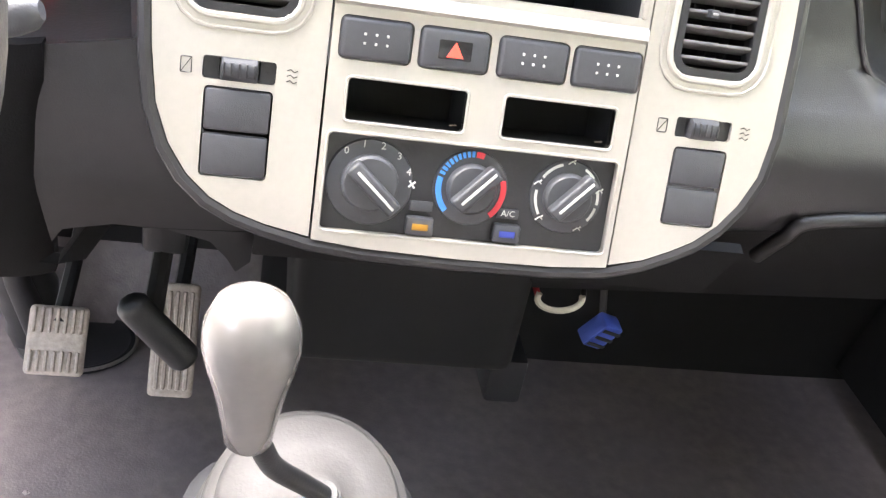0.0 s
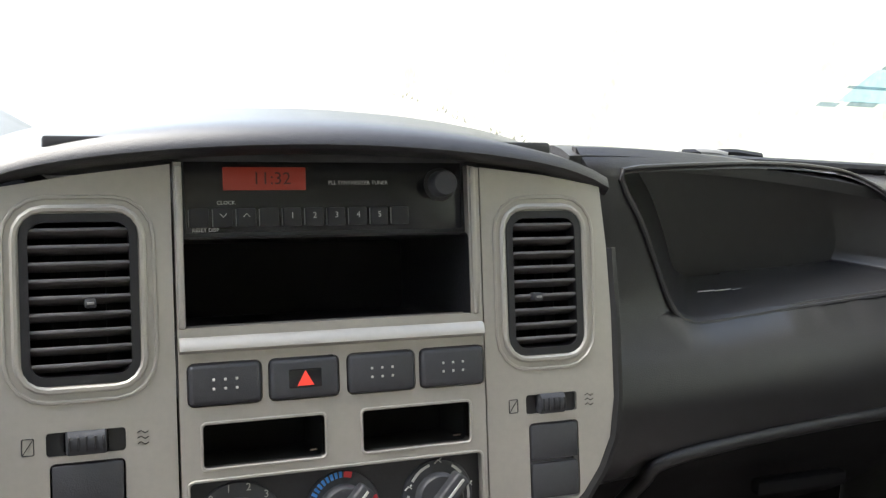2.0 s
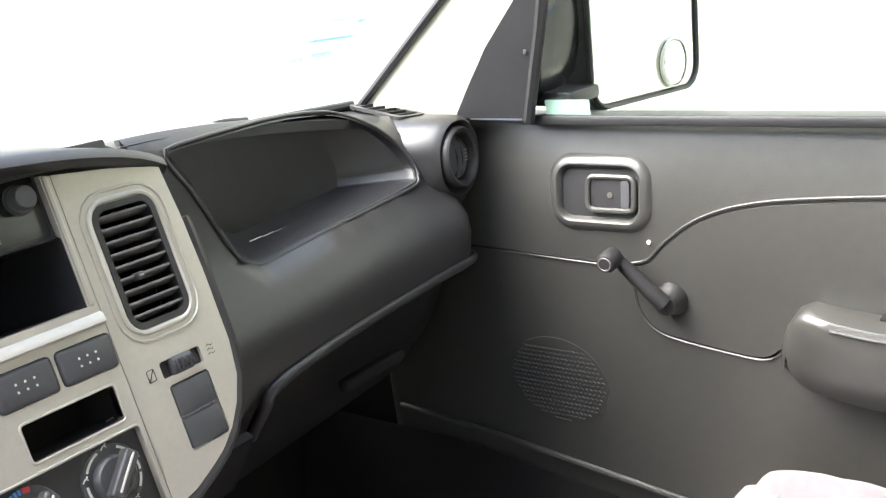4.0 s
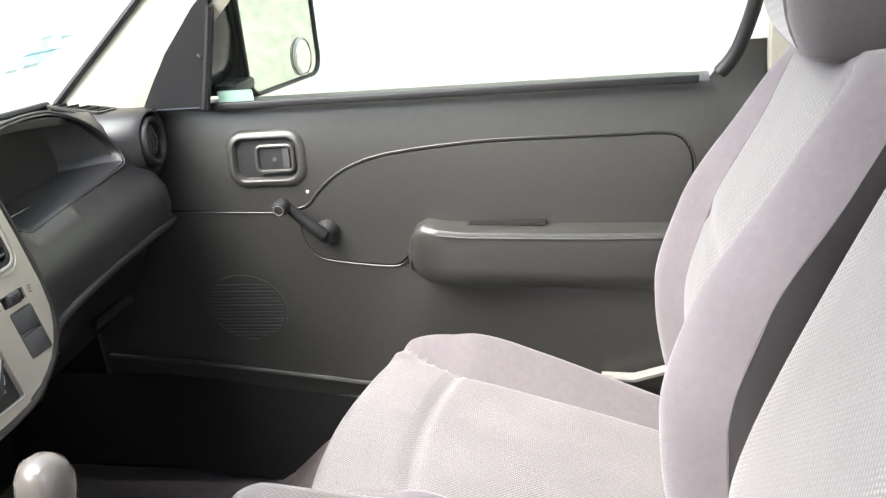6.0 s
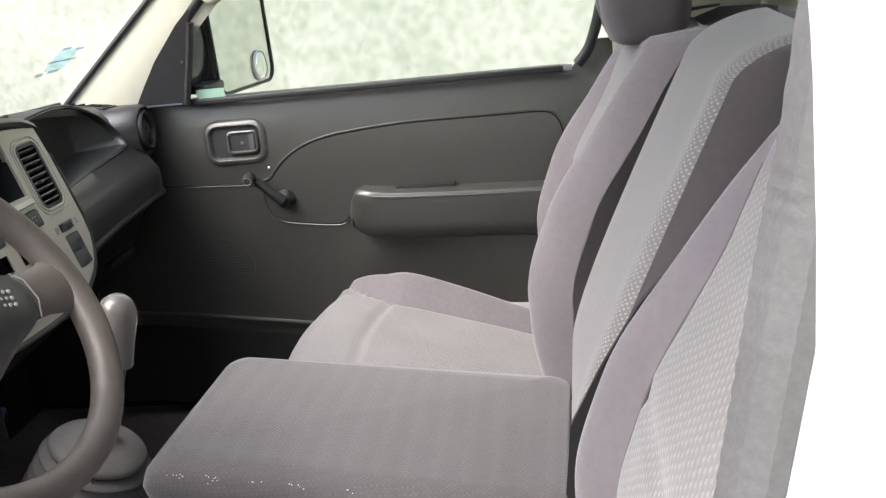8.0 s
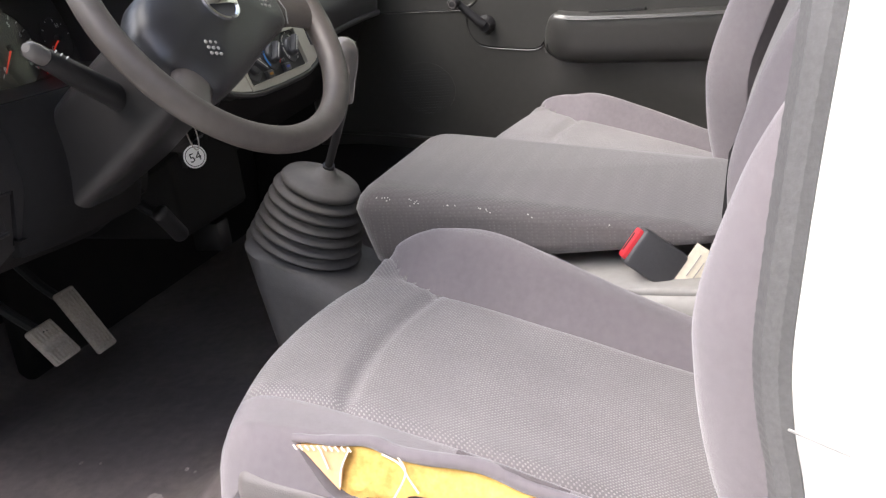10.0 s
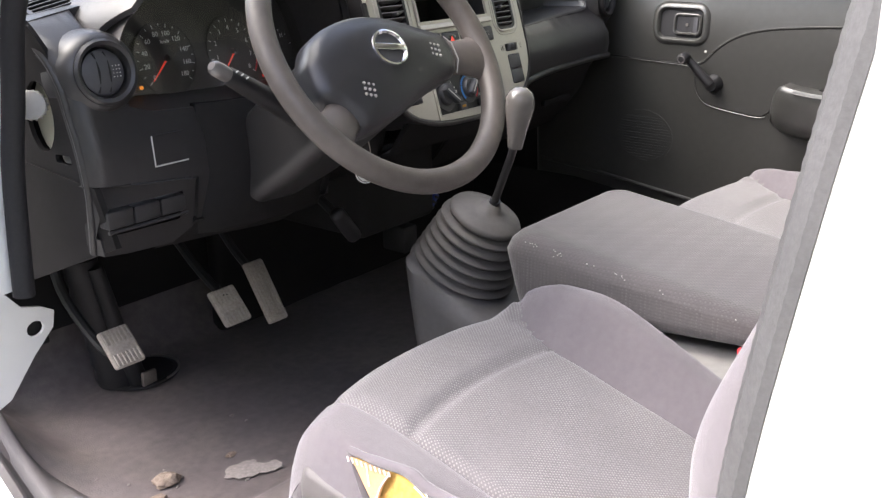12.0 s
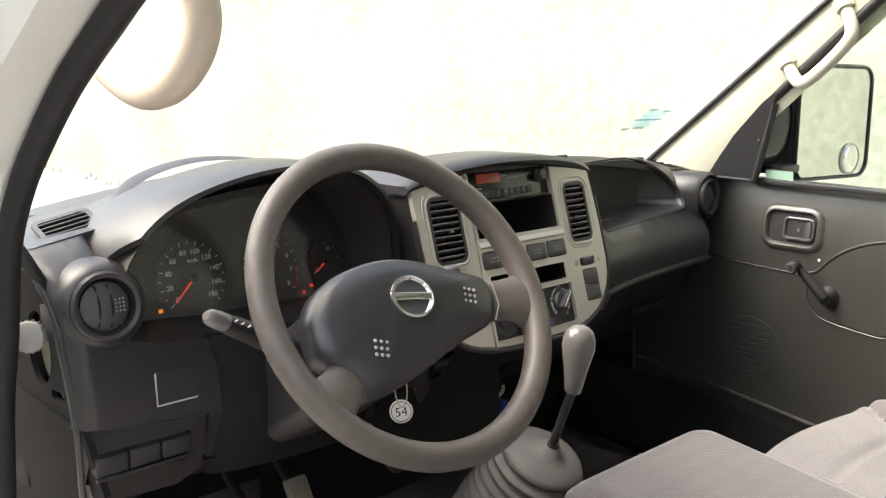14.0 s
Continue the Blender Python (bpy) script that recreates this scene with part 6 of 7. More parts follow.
def cover(u, v):
    """Side of the seat base: a lip under the cloth, a bulging lower flange and a pocket round the lever."""
    zt, zb = curve_at(u, CT), curve_at(u, CB) - 0.045
    z = zt + (zb - zt) * v
    x = -0.648 - 0.007 * ease(v / 0.18) + 0.010 * max(0, 1 - v / 0.06) ** 2
    pocket = ease((u + 0.640) / 0.012) * ease((-0.536 - u) / 0.012) * ease((z - 0.222) / 0.010) * ease((0.300 - z) / 0.006)
    x -= 0.014 * ease((curve_at(u, RZ) - z + 0.006) / 0.014) * (1 - pocket)
    x += 0.012 * pocket
    x += 0.010 * ease((-0.66 - u) / 0.08) * ease((z - 0.23) / 0.03)
    if u > -0.29:
        x += (u + 0.29) * 0.9
    return Vector((x, u, z))


cv = part("base_cover", sheet(cover, steps(-0.80, -0.262, 108), steps(0, 1, 48), lambda p, u, v: p + Vector((0.006, 0, 0))), GREYP, dseat, "moulded grey plastic cover on the seat base", angle=50)
part("front_cover", sheet(lambda u, v: Vector((-0.625 + 0.45 * u, -0.258 + 0.04 * (1 - (2 * u - 1) ** 2) + 0.006 * math.sin(v * 3), 0.315 - 0.14 * v)), steps(0, 1, 12), steps(0, 1, 6), lambda p, u, v: p - Vector((0, 0.006, 0))), GREYP, dseat)
lm = pose(0, -0.582, 0.266, 10)
lev = part("lever", loft([[lm @ Vector((x, y, z)) for x, z in rrect(-0.673 + c, -0.640, -0.0125 + c * 0.6, 0.0125 - c, 0.005, 4)] for y, c in ((0.040, 0.008), (0.036, 0.003), (0.028, 0.0), (-0.030, 0.0), (-0.036, 0.002), (-0.038, 0.005))]), GREYP, dseat, "grey seat adjusting lever", angle=45)
# solid black block that paints the shaded gap beside the lever
part("lever_gap", loft([[Vector((x, y, z)) for y, z in ((-0.613, 0.262), (-0.622, 0.236), (-0.630, 0.240), (-0.640, 0.278), (-0.634, 0.288), (-0.622, 0.272))] for x in (-0.664, -0.640)]), DEEP_SHADE, lev)
for y, z in ((-0.432, 0.262), (-0.730, 0.254)):
    v = (curve_at(y, CT) - z) / (curve_at(y, CT) - curve_at(y, CB) + 0.045)
    hx = cover(y, v).x
    h = part("screw_hole", lathe([(0.0118, -0.001), (0.0113, 0.0008), (0.0098, 0.0006), (0.0095, 0.0003), (0.0, 0.0003)], basis((hx, y, z), (0, 1, 0), (-1, 0, 0)), 22, cap=False), BLACK, cv)
    part("screw", lathe([(0.0072, 0.0004), (0.0066, 0.0012), (0.0, 0.0016)], basis((hx, y - 0.0012, z - 0.002), (0, 1, 0), (-1, 0, 0)), 16, cap=False), GREYP, h)

# middle seat: low cushion and backrest
mseat = thing("middle_seat", (0.03, -0.45, 0.33), "narrow grey cloth middle seat between the front seats", "seat", "front seats")
MX0, MX1 = -0.137, 0.203


def mid_top(z):
    return 0.452 - 0.135 * max(0, -0.22 - z)


rows = []
for k, ins in ((0.0, 0.012), (0.06, 0.003), (0.2, 0.0), (0.72, 0.0), (0.86, 0.005), (0.95, 0.014), (1.0, 0.03)):
    ring = []
    for x, y in rrect(MX0 + ins, MX1 - ins, -0.690 + ins, -0.185 - 0.06 * (0 if k > 0.5 else 0.3) - ins, 0.03, 6):
        lowz = 0.338 if y > -0.52 else 0.338 + min(0.035, (-0.52 - y) * 0.45)
        ring.append(Vector((x, y, lowz + (mid_top(y) - lowz) * k + 0.002 * noise.noise((x * 14, y * 14, k)))))
    rows.append(ring)
part("cushion", loft(rows), WEAVE_M, mseat, "flat woven cushion with a row of flecks", angle=60)
dice = random.Random(3)
for i in range(9):
    y = -0.235 - 0.05 * i
    for j in range(9 if i < 5 else 13):
        yy = y + dice.uniform(-0.012, 0.012) * (1 if i < 5 else 1.6)
        p = Vector((MX0 + 0.006 + dice.uniform(-0.002, 0.002), yy, mid_top(yy) - 0.013 + dice.uniform(-0.005, 0.005)))
        part("fleck", box((-0.0004, -0.0008, -0.0006), (0.0004, 0.0008, 0.0006), 0.0002, 1, Matrix.Translation(p)), FLECK, mseat)


def mfront(z):
    t = max(0, z - 0.44)
    return -0.697 - 0.52 * t * t / (t + 0.09)


def mprofile(v):
    """Front of the middle backrest from its foot (0) up to 0.9, then over the rounded top (1.2)."""
    if v < 0.9:
        z = 0.36 + 0.52 * v
        return mfront(z), z
    z = 0.36 + 0.52 * 0.9
    a = (v - 0.9) / 0.3 * math.pi / 2
    return mfront(z) - 0.016 * math.sin(a) - 0.085 * (1 - math.cos(a)), z + 0.050 * math.sin(a)


def mrear(v):
    y, z = mprofile(min(v, 0.9))
    return y - 0.118


MV = steps(0, 0.9, 34) + steps(0.9, 1.2, 12)[1:]


def mback(u, v):
    y, z = mprofile(v)
    e = max(0, (abs(u) - 0.88) / 0.12)
    w = 0.163 - (0.024 * ease((v - 0.45) / 0.6) if u < 0 else 0)
    return Vector((0.035 + u * w, y - 0.014 * e ** 2, z - 0.006 * e ** 2 * max(0, (v - 0.9) / 0.3)))


bb = sheet(mback, [-1, -0.985, -0.96, -0.93] + steps(-0.88, 0.88, 30) + [0.93, 0.96, 0.985, 1], MV)
part("backrest", bb, WEAVE_S, mseat, "woven backrest with a column of pale flecks", angle=80)


def mside(sgn):
    """Padded side of the middle backrest, its shade put into darker cloth; w from the front edge to the rear."""
    def fn(v, w):
        p = mback(sgn, v)
        yr = min(p.y, mrear(v))
        return Vector((p.x + sgn * (0.005 * math.sin(math.pi * min(1, w * 1.1)) - 0.004 * w ** 4), p.y + (yr - p.y) * w, p.z))
    return fn


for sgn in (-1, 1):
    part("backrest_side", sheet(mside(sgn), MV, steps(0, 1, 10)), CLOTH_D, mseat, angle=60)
# rear wears the same darkened cloth for its shade
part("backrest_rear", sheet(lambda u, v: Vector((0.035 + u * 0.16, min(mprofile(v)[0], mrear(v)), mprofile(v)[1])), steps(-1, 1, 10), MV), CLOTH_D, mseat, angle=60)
part("back_board", box((-0.135, -1.03, 0.42), (0.19, -1.0, 0.86), 0.012, 3), GREYP, mseat)
hin = part("hinge", loft([[Vector((-0.150 + d, y, z)) for y, z in ((-0.73, 0.345), (-0.705, 0.36), (-0.69, 0.42), (-0.70, 0.50), (-0.735, 0.565), (-0.775, 0.63), (-0.80, 0.66), (-0.818, 0.645), (-0.79, 0.585), (-0.752, 0.52), (-0.735, 0.43))] for d in (-0.012, -0.004)]), BLACK, mseat, "black steel folding hinge")
part("bolt", lathe([(0.0085, 0), (0.0085, 0.003), (0.005, 0.004), (0.0045, 0.006), (0.0, 0.006)], basis((-0.162, -0.793, 0.634), (0, 1, 0), (-1, 0, 0)), 16, cap=False), STEEL, hin)
cover_e = thing("engine_cover", (0.02, -0.5, 0.2), "light grey engine cover between the seats", "engine cover")
part("body", box((-0.20, -0.80, 0.18), (0.235, -0.235, 0.332), 0.02, 3), LIGHTGREY, cover_e)
part("lid", box((-0.192, -0.70, 0.325), (0.228, -0.30, 0.337), 0.005, 3), LIGHTGREY, cover_e)
part("catch", box((-0.175, -0.262, 0.322), (-0.15, -0.245, 0.345), 0.003), BLACK, cover_e, "small dark catch")

# seat belt buckle with paper label
buckle = thing("seat_belt_buckle", (-0.165, -0.62, 0.345), "black seat belt buckle with a red release button", "buckle")
bmx = basis((-0.151, -0.612, 0.357), (0.18, -0.75, -0.64), (-0.93, -0.35, 0.14))
part("body", box((-0.042, -0.026, -0.015), (0.026, 0.026, 0.015), 0.006, 3, bmx), BUTTON, buckle)
part("release_button", box((-0.047, -0.021, -0.010), (-0.038, 0.021, 0.012), 0.002, 2, bmx), RED, buckle, "red release button")
part("slit", box((-0.0482, -0.013, -0.001), (-0.0467, 0.013, 0.002), 0.0005, 1, bmx), BLACK, buckle)
part("strap", box((0.025, -0.017, -0.008), (0.075, 0.017, -0.004), 0.001, 1, bmx), BLACK, buckle)
lb = part("paper_tag", sheet(lambda u, v: bmx @ Vector((0.022 + 0.058 * u, 0.02 + 0.026 * v, 0.012 + 0.005 * math.sin(u * 3))), steps(0, 1, 8), steps(-1, 1, 4), lambda p, u, v: p - Vector((0, 0, 0.0008))), PAPER, buckle, "creased cream paper tag")
for i in range(5):
    part("text_bar", box((0.033 + 0.009 * i, 0.004, 0.0166), (0.0340 + 0.009 * i, 0.036 - 0.006 * (i % 2), 0.0177), 0.0003, 1, bmx), LIGHTGREY, lb)

# ---- passenger door ----
door = thing("door_1", (0.75, -0.3, 0.2), "closed passenger door with dark plastic trim and window crank", "door", kind="structure")


def DX(z):
    return 0.715 - 0.13 * (z - 0.70) + 1.3 * max(0, min(z, 0.76) - 0.59) ** 2


def DD(y, z, d=0.0):
    """A place on the door's trim; d stands into the cab."""
    return Vector((DX(z) - d, y, z))


LINE = [(0.30, 0.593), (0.07, 0.589), (-0.09, 0.583), (-0.115, 0.590), (-0.136, 0.612), (-0.165, 0.636), (-0.199, 0.653), (-0.235, 0.663), (-0.274, 0.669), (-0.34, 0.675), (-0.42, 0.679), (-0.59, 0.679), (-0.65, 0.679), (-0.676, 0.671), (-0.689, 0.647), (-0.691, 0.61), (-0.692, 0.50)]
LOW = [(-0.692, 0.50), (-0.50, 0.49), (-0.30, 0.495), (-0.266, 0.502), (-0.252, 0.492), (-0.235, 0.487), (-0.19, 0.491), (-0.136, 0.499), (-0.115, 0.508), (-0.102, 0.524), (-0.097, 0.545), (-0.097, 0.57), (-0.09, 0.583)]
insert_o = [(p.x, p.y) for p in smooth_path([(y, z, 0) for y, z in LINE[2:]], 3)] + [(p.x, p.y) for p in smooth_path([(y, z, 0) for y, z in LOW[1:]], 3)][:-1]
bez = rrect(-0.112, -0.004, 0.634, 0.703, 0.02, 6)
outline = [(0.32, 0.24), (0.32, 0.746), (0.02, 0.747), (-0.30, 0.746), (-0.69, 0.741), (-0.715, 0.752), (-0.742, 0.788), (-0.76, 0.80), (-0.80, 0.80), (-0.80, 0.24)]
sp_c = (0.026, 0.411)
part("trim_panel", plate(outline, [insert_o, bez], 0.008, DD, fill=0.045), DOORP, door, angle=60)
part("insert_panel", plate(grow(insert_o, -0.0015), [], 0.006, lambda y, z, d: DD(y, z, 0.0005 + d + 0.003), fill=0.03), DOORI, door, "smooth padded insert of the door trim", angle=60)
part("groove", tube([DD(y, z, -0.001) for y, z in insert_o], 0.0022, 6, closed=True), DEEP_SHADE, door)
part("highlight_edge", tube([DD(y, z, 0.0005) for y, z in grow(insert_o, 0.003)], 0.0018, 6, closed=True), DOORP, door)
part("crease", tube([DD(y, z, 0.0003) for y, z in LINE[:3]], 0.0016, 6), DEEP_SHADE, door)
part("crease", tube([DD(y, z - 0.0028, 0.0006) for y, z in LINE[:3]], 0.0016, 6), DOORP, door)
belt = part("belt_moulding", loft([[DD(y, 0.747 if y > -0.69 else 0.745, 0) + Vector(d) for d in ((-0.006, 0, -0.006), (-0.004, 0, 0.003), (0.006, 0, 0.008), (0.03, 0, 0.010), (0.035, 0, -0.004))] for y in steps(0.30, -0.715, 24)]), DOORP, door)
part("weatherstrip", box((0.712, -0.70, 0.749), (0.722, 0.03, 0.761), 0.003), BLACK, door)
# handle in its recess
hz = part("handle_bezel", loft([[DD(y, z, e) for y, z in grow(bez, g)] for g, e in ((0.011, -0.001), (0.008, 0.003), (0.003, 0.0065), (-0.001, 0.0065), (-0.0045, 0.003), (-0.007, -0.006))], caps=False), DOORP, door, "raised surround of the inside door handle")
cup = part("handle_cup", loft([[DD(y, z, e) for y, z in grow(bez, g)] for g, e in ((-0.006, -0.002), (-0.010, -0.016), (-0.018, -0.022))]), BLACK, hz)
lever = part("handle_lever", plate(rrect(-0.104, -0.040, 0.647, 0.690, 0.010, 5), [], 0.008, lambda y, z, d: DD(y, z, 0.001 + d)), BLACK, hz, "black pull lever")
part("lever_edge", tube([DD(y, z, 0.002) for y, z in rrect(-0.102, -0.044, 0.649, 0.688, 0.009, 5)], 0.0032, 8, closed=True), DOORI, lever)
part("lever_paddle", plate(rrect(-0.096, -0.086, 0.652, 0.685, 0.004, 5), [], 0.012, lambda y, z, d: DD(y, z, 0.003 + d)), BUTTON, hz)
part("screw", lathe([(0.0035, 0), (0.0035, 0.001), (0, 0.001)], basis(DD(-0.072, 0.667, 0.0012), (0, 1, 0), (-1, 0, 0)), 12, cap=False), STEEL, hz)
# window crank
cm2 = basis(DD(-0.140, 0.549, 0.0), (0, 1, 0), (-1, 0, -0.12))
cr = part("window_crank", lathe([(0.020, 0), (0.020, 0.006), (0.0165, 0.012), (0.012, 0.02), (0.012, 0.024)], cm2, 28), BLACK, door, "black window crank")
part("crank_arm", tube([DD(-0.140, 0.549, 0.024), DD(-0.125, 0.565, 0.028), DD(-0.088, 0.603, 0.030)], [0.0105, 0.0095, 0.0075], 12), BLACK, cr)
part("crank_knob", lathe([(0.009, 0.0), (0.0115, 0.003), (0.012, 0.022), (0.010, 0.026), (0.0, 0.027)], basis(DD(-0.087, 0.604, 0.028), (0, 1, 0), (-1, 0, -0.12)), 22, cap=False), BLACK, cr)
part("knob_ring", tube([DD(-0.087 + 0.0075 * math.cos(a), 0.604 - 0.0032 + 0.0075 * math.sin(a), 0.0548) for a in steps(0, 2 * math.pi, 20)[:-1]], 0.001, 6, closed=True), GREYP, cr)
part("trim_stud", lathe([(0.003, 0), (0.002, 0.002), (0, 0.002)], basis(DD(-0.117, 0.614, 0.0), (0, 1, 0), (-1, 0, 0)), 10, cap=False), PALE, door)
# armrest
AR = []
for y, zt, zb, dep in ((-0.262, 0.505, 0.488, 0.002), (-0.272, 0.535, 0.476, 0.022), (-0.285, 0.557, 0.466, 0.038), (-0.30, 0.565, 0.460, 0.046), (-0.325, 0.561, 0.456, 0.050), (-0.36, 0.557, 0.452, 0.052), (-0.50, 0.551, 0.447, 0.052), (-0.66, 0.547, 0.440, 0.050), (-0.76, 0.545, 0.438, 0.048), (-0.77, 0.54, 0.445, 0.02)):
    AR.append([DD(y, zt, 0.0), DD(y, zt, dep * 0.55), DD(y, zt - 0.003, dep * 0.9), DD(y, zt - 0.012, dep), DD(y, zt - 0.03, dep * 0.98), DD(y, (zt + zb) / 2 - 0.01, dep * 0.9), DD(y, zb + 0.01, dep * 0.72), DD(y, zb, dep * 0.35), DD(y, zb - 0.006, 0.0)])
arm = part("armrest", loft(AR), DOORP, door, "moulded armrest with a pull recess", angle=50)
# no real hollow: a near-black slab paints the recess's shade on the armrest
part("pull_recess", loft([[DD(y, 0.5585 - 0.02 * (-y - 0.38) * 0.3, e) for e in (0.002, 0.02)] + [DD(y, 0.554, 0.021), DD(y, 0.552, 0.002)] for y in (-0.365, -0.375, -0.47, -0.48)]), DEEP_SHADE, arm)
part("edge_line", tube([DD(-0.325, 0.551, 0.0503), DD(-0.36, 0.548, 0.0523), (DX(0.54) - 0.0523, -0.5, 0.542), (DX(0.53) - 0.05, -0.76, 0.536)], 0.0022, 8), DOORP, arm)
# speaker grille
grille = part("speaker_grille", plate([(sp_c[0] + 0.071 * math.cos(a), sp_c[1] + 0.062 * math.sin(a)) for a in steps(0, 2 * math.pi, 36)[:-1]], [], 0.003, lambda y, z, d: DD(y, z, 0.001 + d)), DOORP, door, "round perforated speaker grille")
i = 0
for r in range(-9, 10):
    for c in range(-11, 12):
        y, z = sp_c[0] + 0.0062 * c + (0.0031 if r % 2 else 0), sp_c[1] + 0.0064 * r
        if ((y - sp_c[0]) / 0.068) ** 2 + ((z - sp_c[1]) / 0.059) ** 2 < 1:
            i += 1
            if i < 300:
                part("grille_bar", box((-0.0004, -0.0021, -0.0007), (0.0008, 0.0021, 0.0007), 0.0003, 1, Matrix.Translation(DD(y, z, 0.0022)) @ pose(0, 0, 0, 28 if r % 2 else -28)), BUTTON, grille)
part("lower_ledge", tube([DD(0.30, 0.321, 0.003), DD(0.14, 0.307, 0.004), DD(-0.15, 0.269, 0.006), DD(-0.30, 0.253, 0.006), DD(-0.6, 0.25, 0.006)], 0.0045, 8), DOORP, door)
kickp = part("lower_sill", sheet(lambda u, v: Vector((DX(0.3) - 0.004 - 0.035 * v, u, (0.298 if u > 0.2 else 0.298 + 0.13 * (u - 0.2) * (1 if u > -0.15 else 0) - (0.0455 if u <= -0.15 else 0)) - 0.012 - 0.16 * v)), steps(0.5, -0.8, 40), steps(0, 1, 6), lambda p, u, v: p + Vector((0.004, 0, -0.004))), LOWER, door)
part("sill_lip", tube([DD(-0.55, 0.285, 0.01), DD(-0.60, 0.288, 0.02), DD(-0.68, 0.315, 0.024), DD(-0.75, 0.345, 0.022)], 0.008, 8), LIGHTGREY, door)
# triangle cover, window frame and pane
tri_o = [(0.118, 0.758), (0.016, 0.758), (-0.016, 0.86), (-0.03, 0.93), (0.0, 0.905), (0.06, 0.84)]


def WX(y, z, d=0.0):
    return Vector((0.706 - 0.16 * (z - 0.76) - d, y, z))


part("mirror_cover", plate(tri_o, [], 0.012, lambda y, z, d: WX(y, z, 0.002 + d)), BLACK, door, "black triangular cover at the mirror")
part("cover_stud", lathe([(0.003, 0), (0.002, 0.002), (0, 0.002)], basis(WX(0.006, 0.835, 0.003), (0, 1, 0), (-1, 0, 0)), 10, cap=False), BUTTON, door)
FR = [(0.125, 0.755), (0.062, 0.845), (-0.01, 0.917), (-0.10, 1.0), (-0.20, 1.09), (-0.32, 1.19), (-0.42, 1.25), (-0.55, 1.28), (-0.72, 1.29), (-0.775, 1.25), (-0.79, 1.1), (-0.78, 0.95), (-0.768, 0.87), (-0.745, 0.80), (-0.722, 0.770)]
fpts = smooth_path([WX(y - 0.004, z - 0.008, -0.008) for y, z in FR], 5)
part("window_frame", tube(fpts, 0.010, 10), BLACK, door)
part("window_channel", tube([WX(0.016, 0.755, 0.002), WX(-0.016, 0.86, 0.002), WX(-0.028, 0.905, 0.002)], 0.007, 8), BLACK, door)
pane_o = [(0.012, 0.755)] + [(y, z) for y, z in FR[2:]] + [(-0.70, 0.757)]
pane = part("pane", plate(pane_o, [], 0.003, lambda y, z, d: WX(y, z, -0.012 + d)), GLASS, door)
pane.visible_shadow = False
part("green_sticker", plate(rrect(-0.058, -0.002, 0.757, 0.778, 0.002), [], 0.0006, lambda y, z, d: WX(y, z, -0.010 + d)), plain("pale_green_film", (0.32, 0.5, 0.4), 0.5), door, "pale green sticker on the pane")
part("outer_skin", sheet(lambda u, v: Vector((0.82 + 0.02 * math.sin(v * 3), u, v)), steps(0.3, -0.80, 12), steps(-0.3, 0.745, 10)), WHITE, door)
rear_p = part("wall_rear_pillar", loft([[Vector((x, y, z)) for x, y in ((0.70 - 0.16 * max(0, z - 0.75), -0.79), (0.70 - 0.16 * max(0, z - 0.75), -1.05), (0.82, -1.05), (0.82, -0.79))] for z in (0.2, 0.75, 1.0, 1.4)]), CREAM)
tagged(rear_p, kind="structure")
top_r = part("wall_roof_rail_passenger", box((0.62, -1.05, 1.28), (0.80, -0.2, 1.45), 0.02, 3), CREAM)
tagged(top_r, kind="structure")

# ---- passenger's wing mirror ----
mirror = thing("wing_mirror", (0.76, 0.0, 0.76), "large black wing mirror with a small round wide-angle glass", "mirror")
mo = rrect(0.800, 1.054, 0.752, 0.972, 0.03, 6)


def MR(x, z, d=0.0):
    return Vector((x - 0.02 * (z - 0.86) * 1.2, -0.03 - 0.12 * (x - 0.94) - d, z + 0.045 * (0.94 - x) * 0.4))


part("housing", loft([[MR(x, z, e) for x, z in grow(mo, g)] for g, e in ((0.002, 0.004), (0.008, 0.0), (0.009, -0.02), (0.004, -0.05), (-0.03, -0.075))]), BLACK, mirror)
part("glass_rim", tube([MR(x, z, 0.006) for x, z in grow(mo, 0.003)], 0.0035, 8, closed=True), BLACK, mirror)
part("glass", plate(grow(mo, -0.001), [], 0.002, lambda x, z, d: MR(x, z, 0.005 + d)), MIRROR, mirror, "flat mirror glass", smooth=False)
sx, sz = 0.990, 0.786
part("wide_angle_glass", lathe([(0.030, 0.0), (0.030, 0.003), (0.027, 0.006), (0.018, 0.0085), (0.008, 0.0098), (0.0, 0.01)], basis(MR(sx, sz, 0.006), (1, -0.12, 0), (-0.12, -1, 0)), 32, cap=False), MIRROR, mirror, "small round convex mirror")
part("wide_angle_rim", lathe([(0.0325, 0.0), (0.0325, 0.004), (0.030, 0.005)], basis(MR(sx, sz, 0.006), (1, -0.12, 0), (-0.12, -1, 0)), 32, cap=False), PALE, mirror)
part("arm", loft([[Vector((x, y + 0.02 * math.cos(a), z + w * math.sin(a))) for a in steps(0, 2 * math.pi, 12)[:-1]] for x, y, z, w in ((0.715, 0.02, 0.82, 0.05), (0.745, 0.015, 0.84, 0.065), (0.78, 0.01, 0.86, 0.075), (0.82, 0.01, 0.865, 0.06))]), GLOSS, mirror)
part("foot", box((0.725, -0.03, 0.768), (0.80, 0.03, 0.785), 0.005), BLACK, mirror)

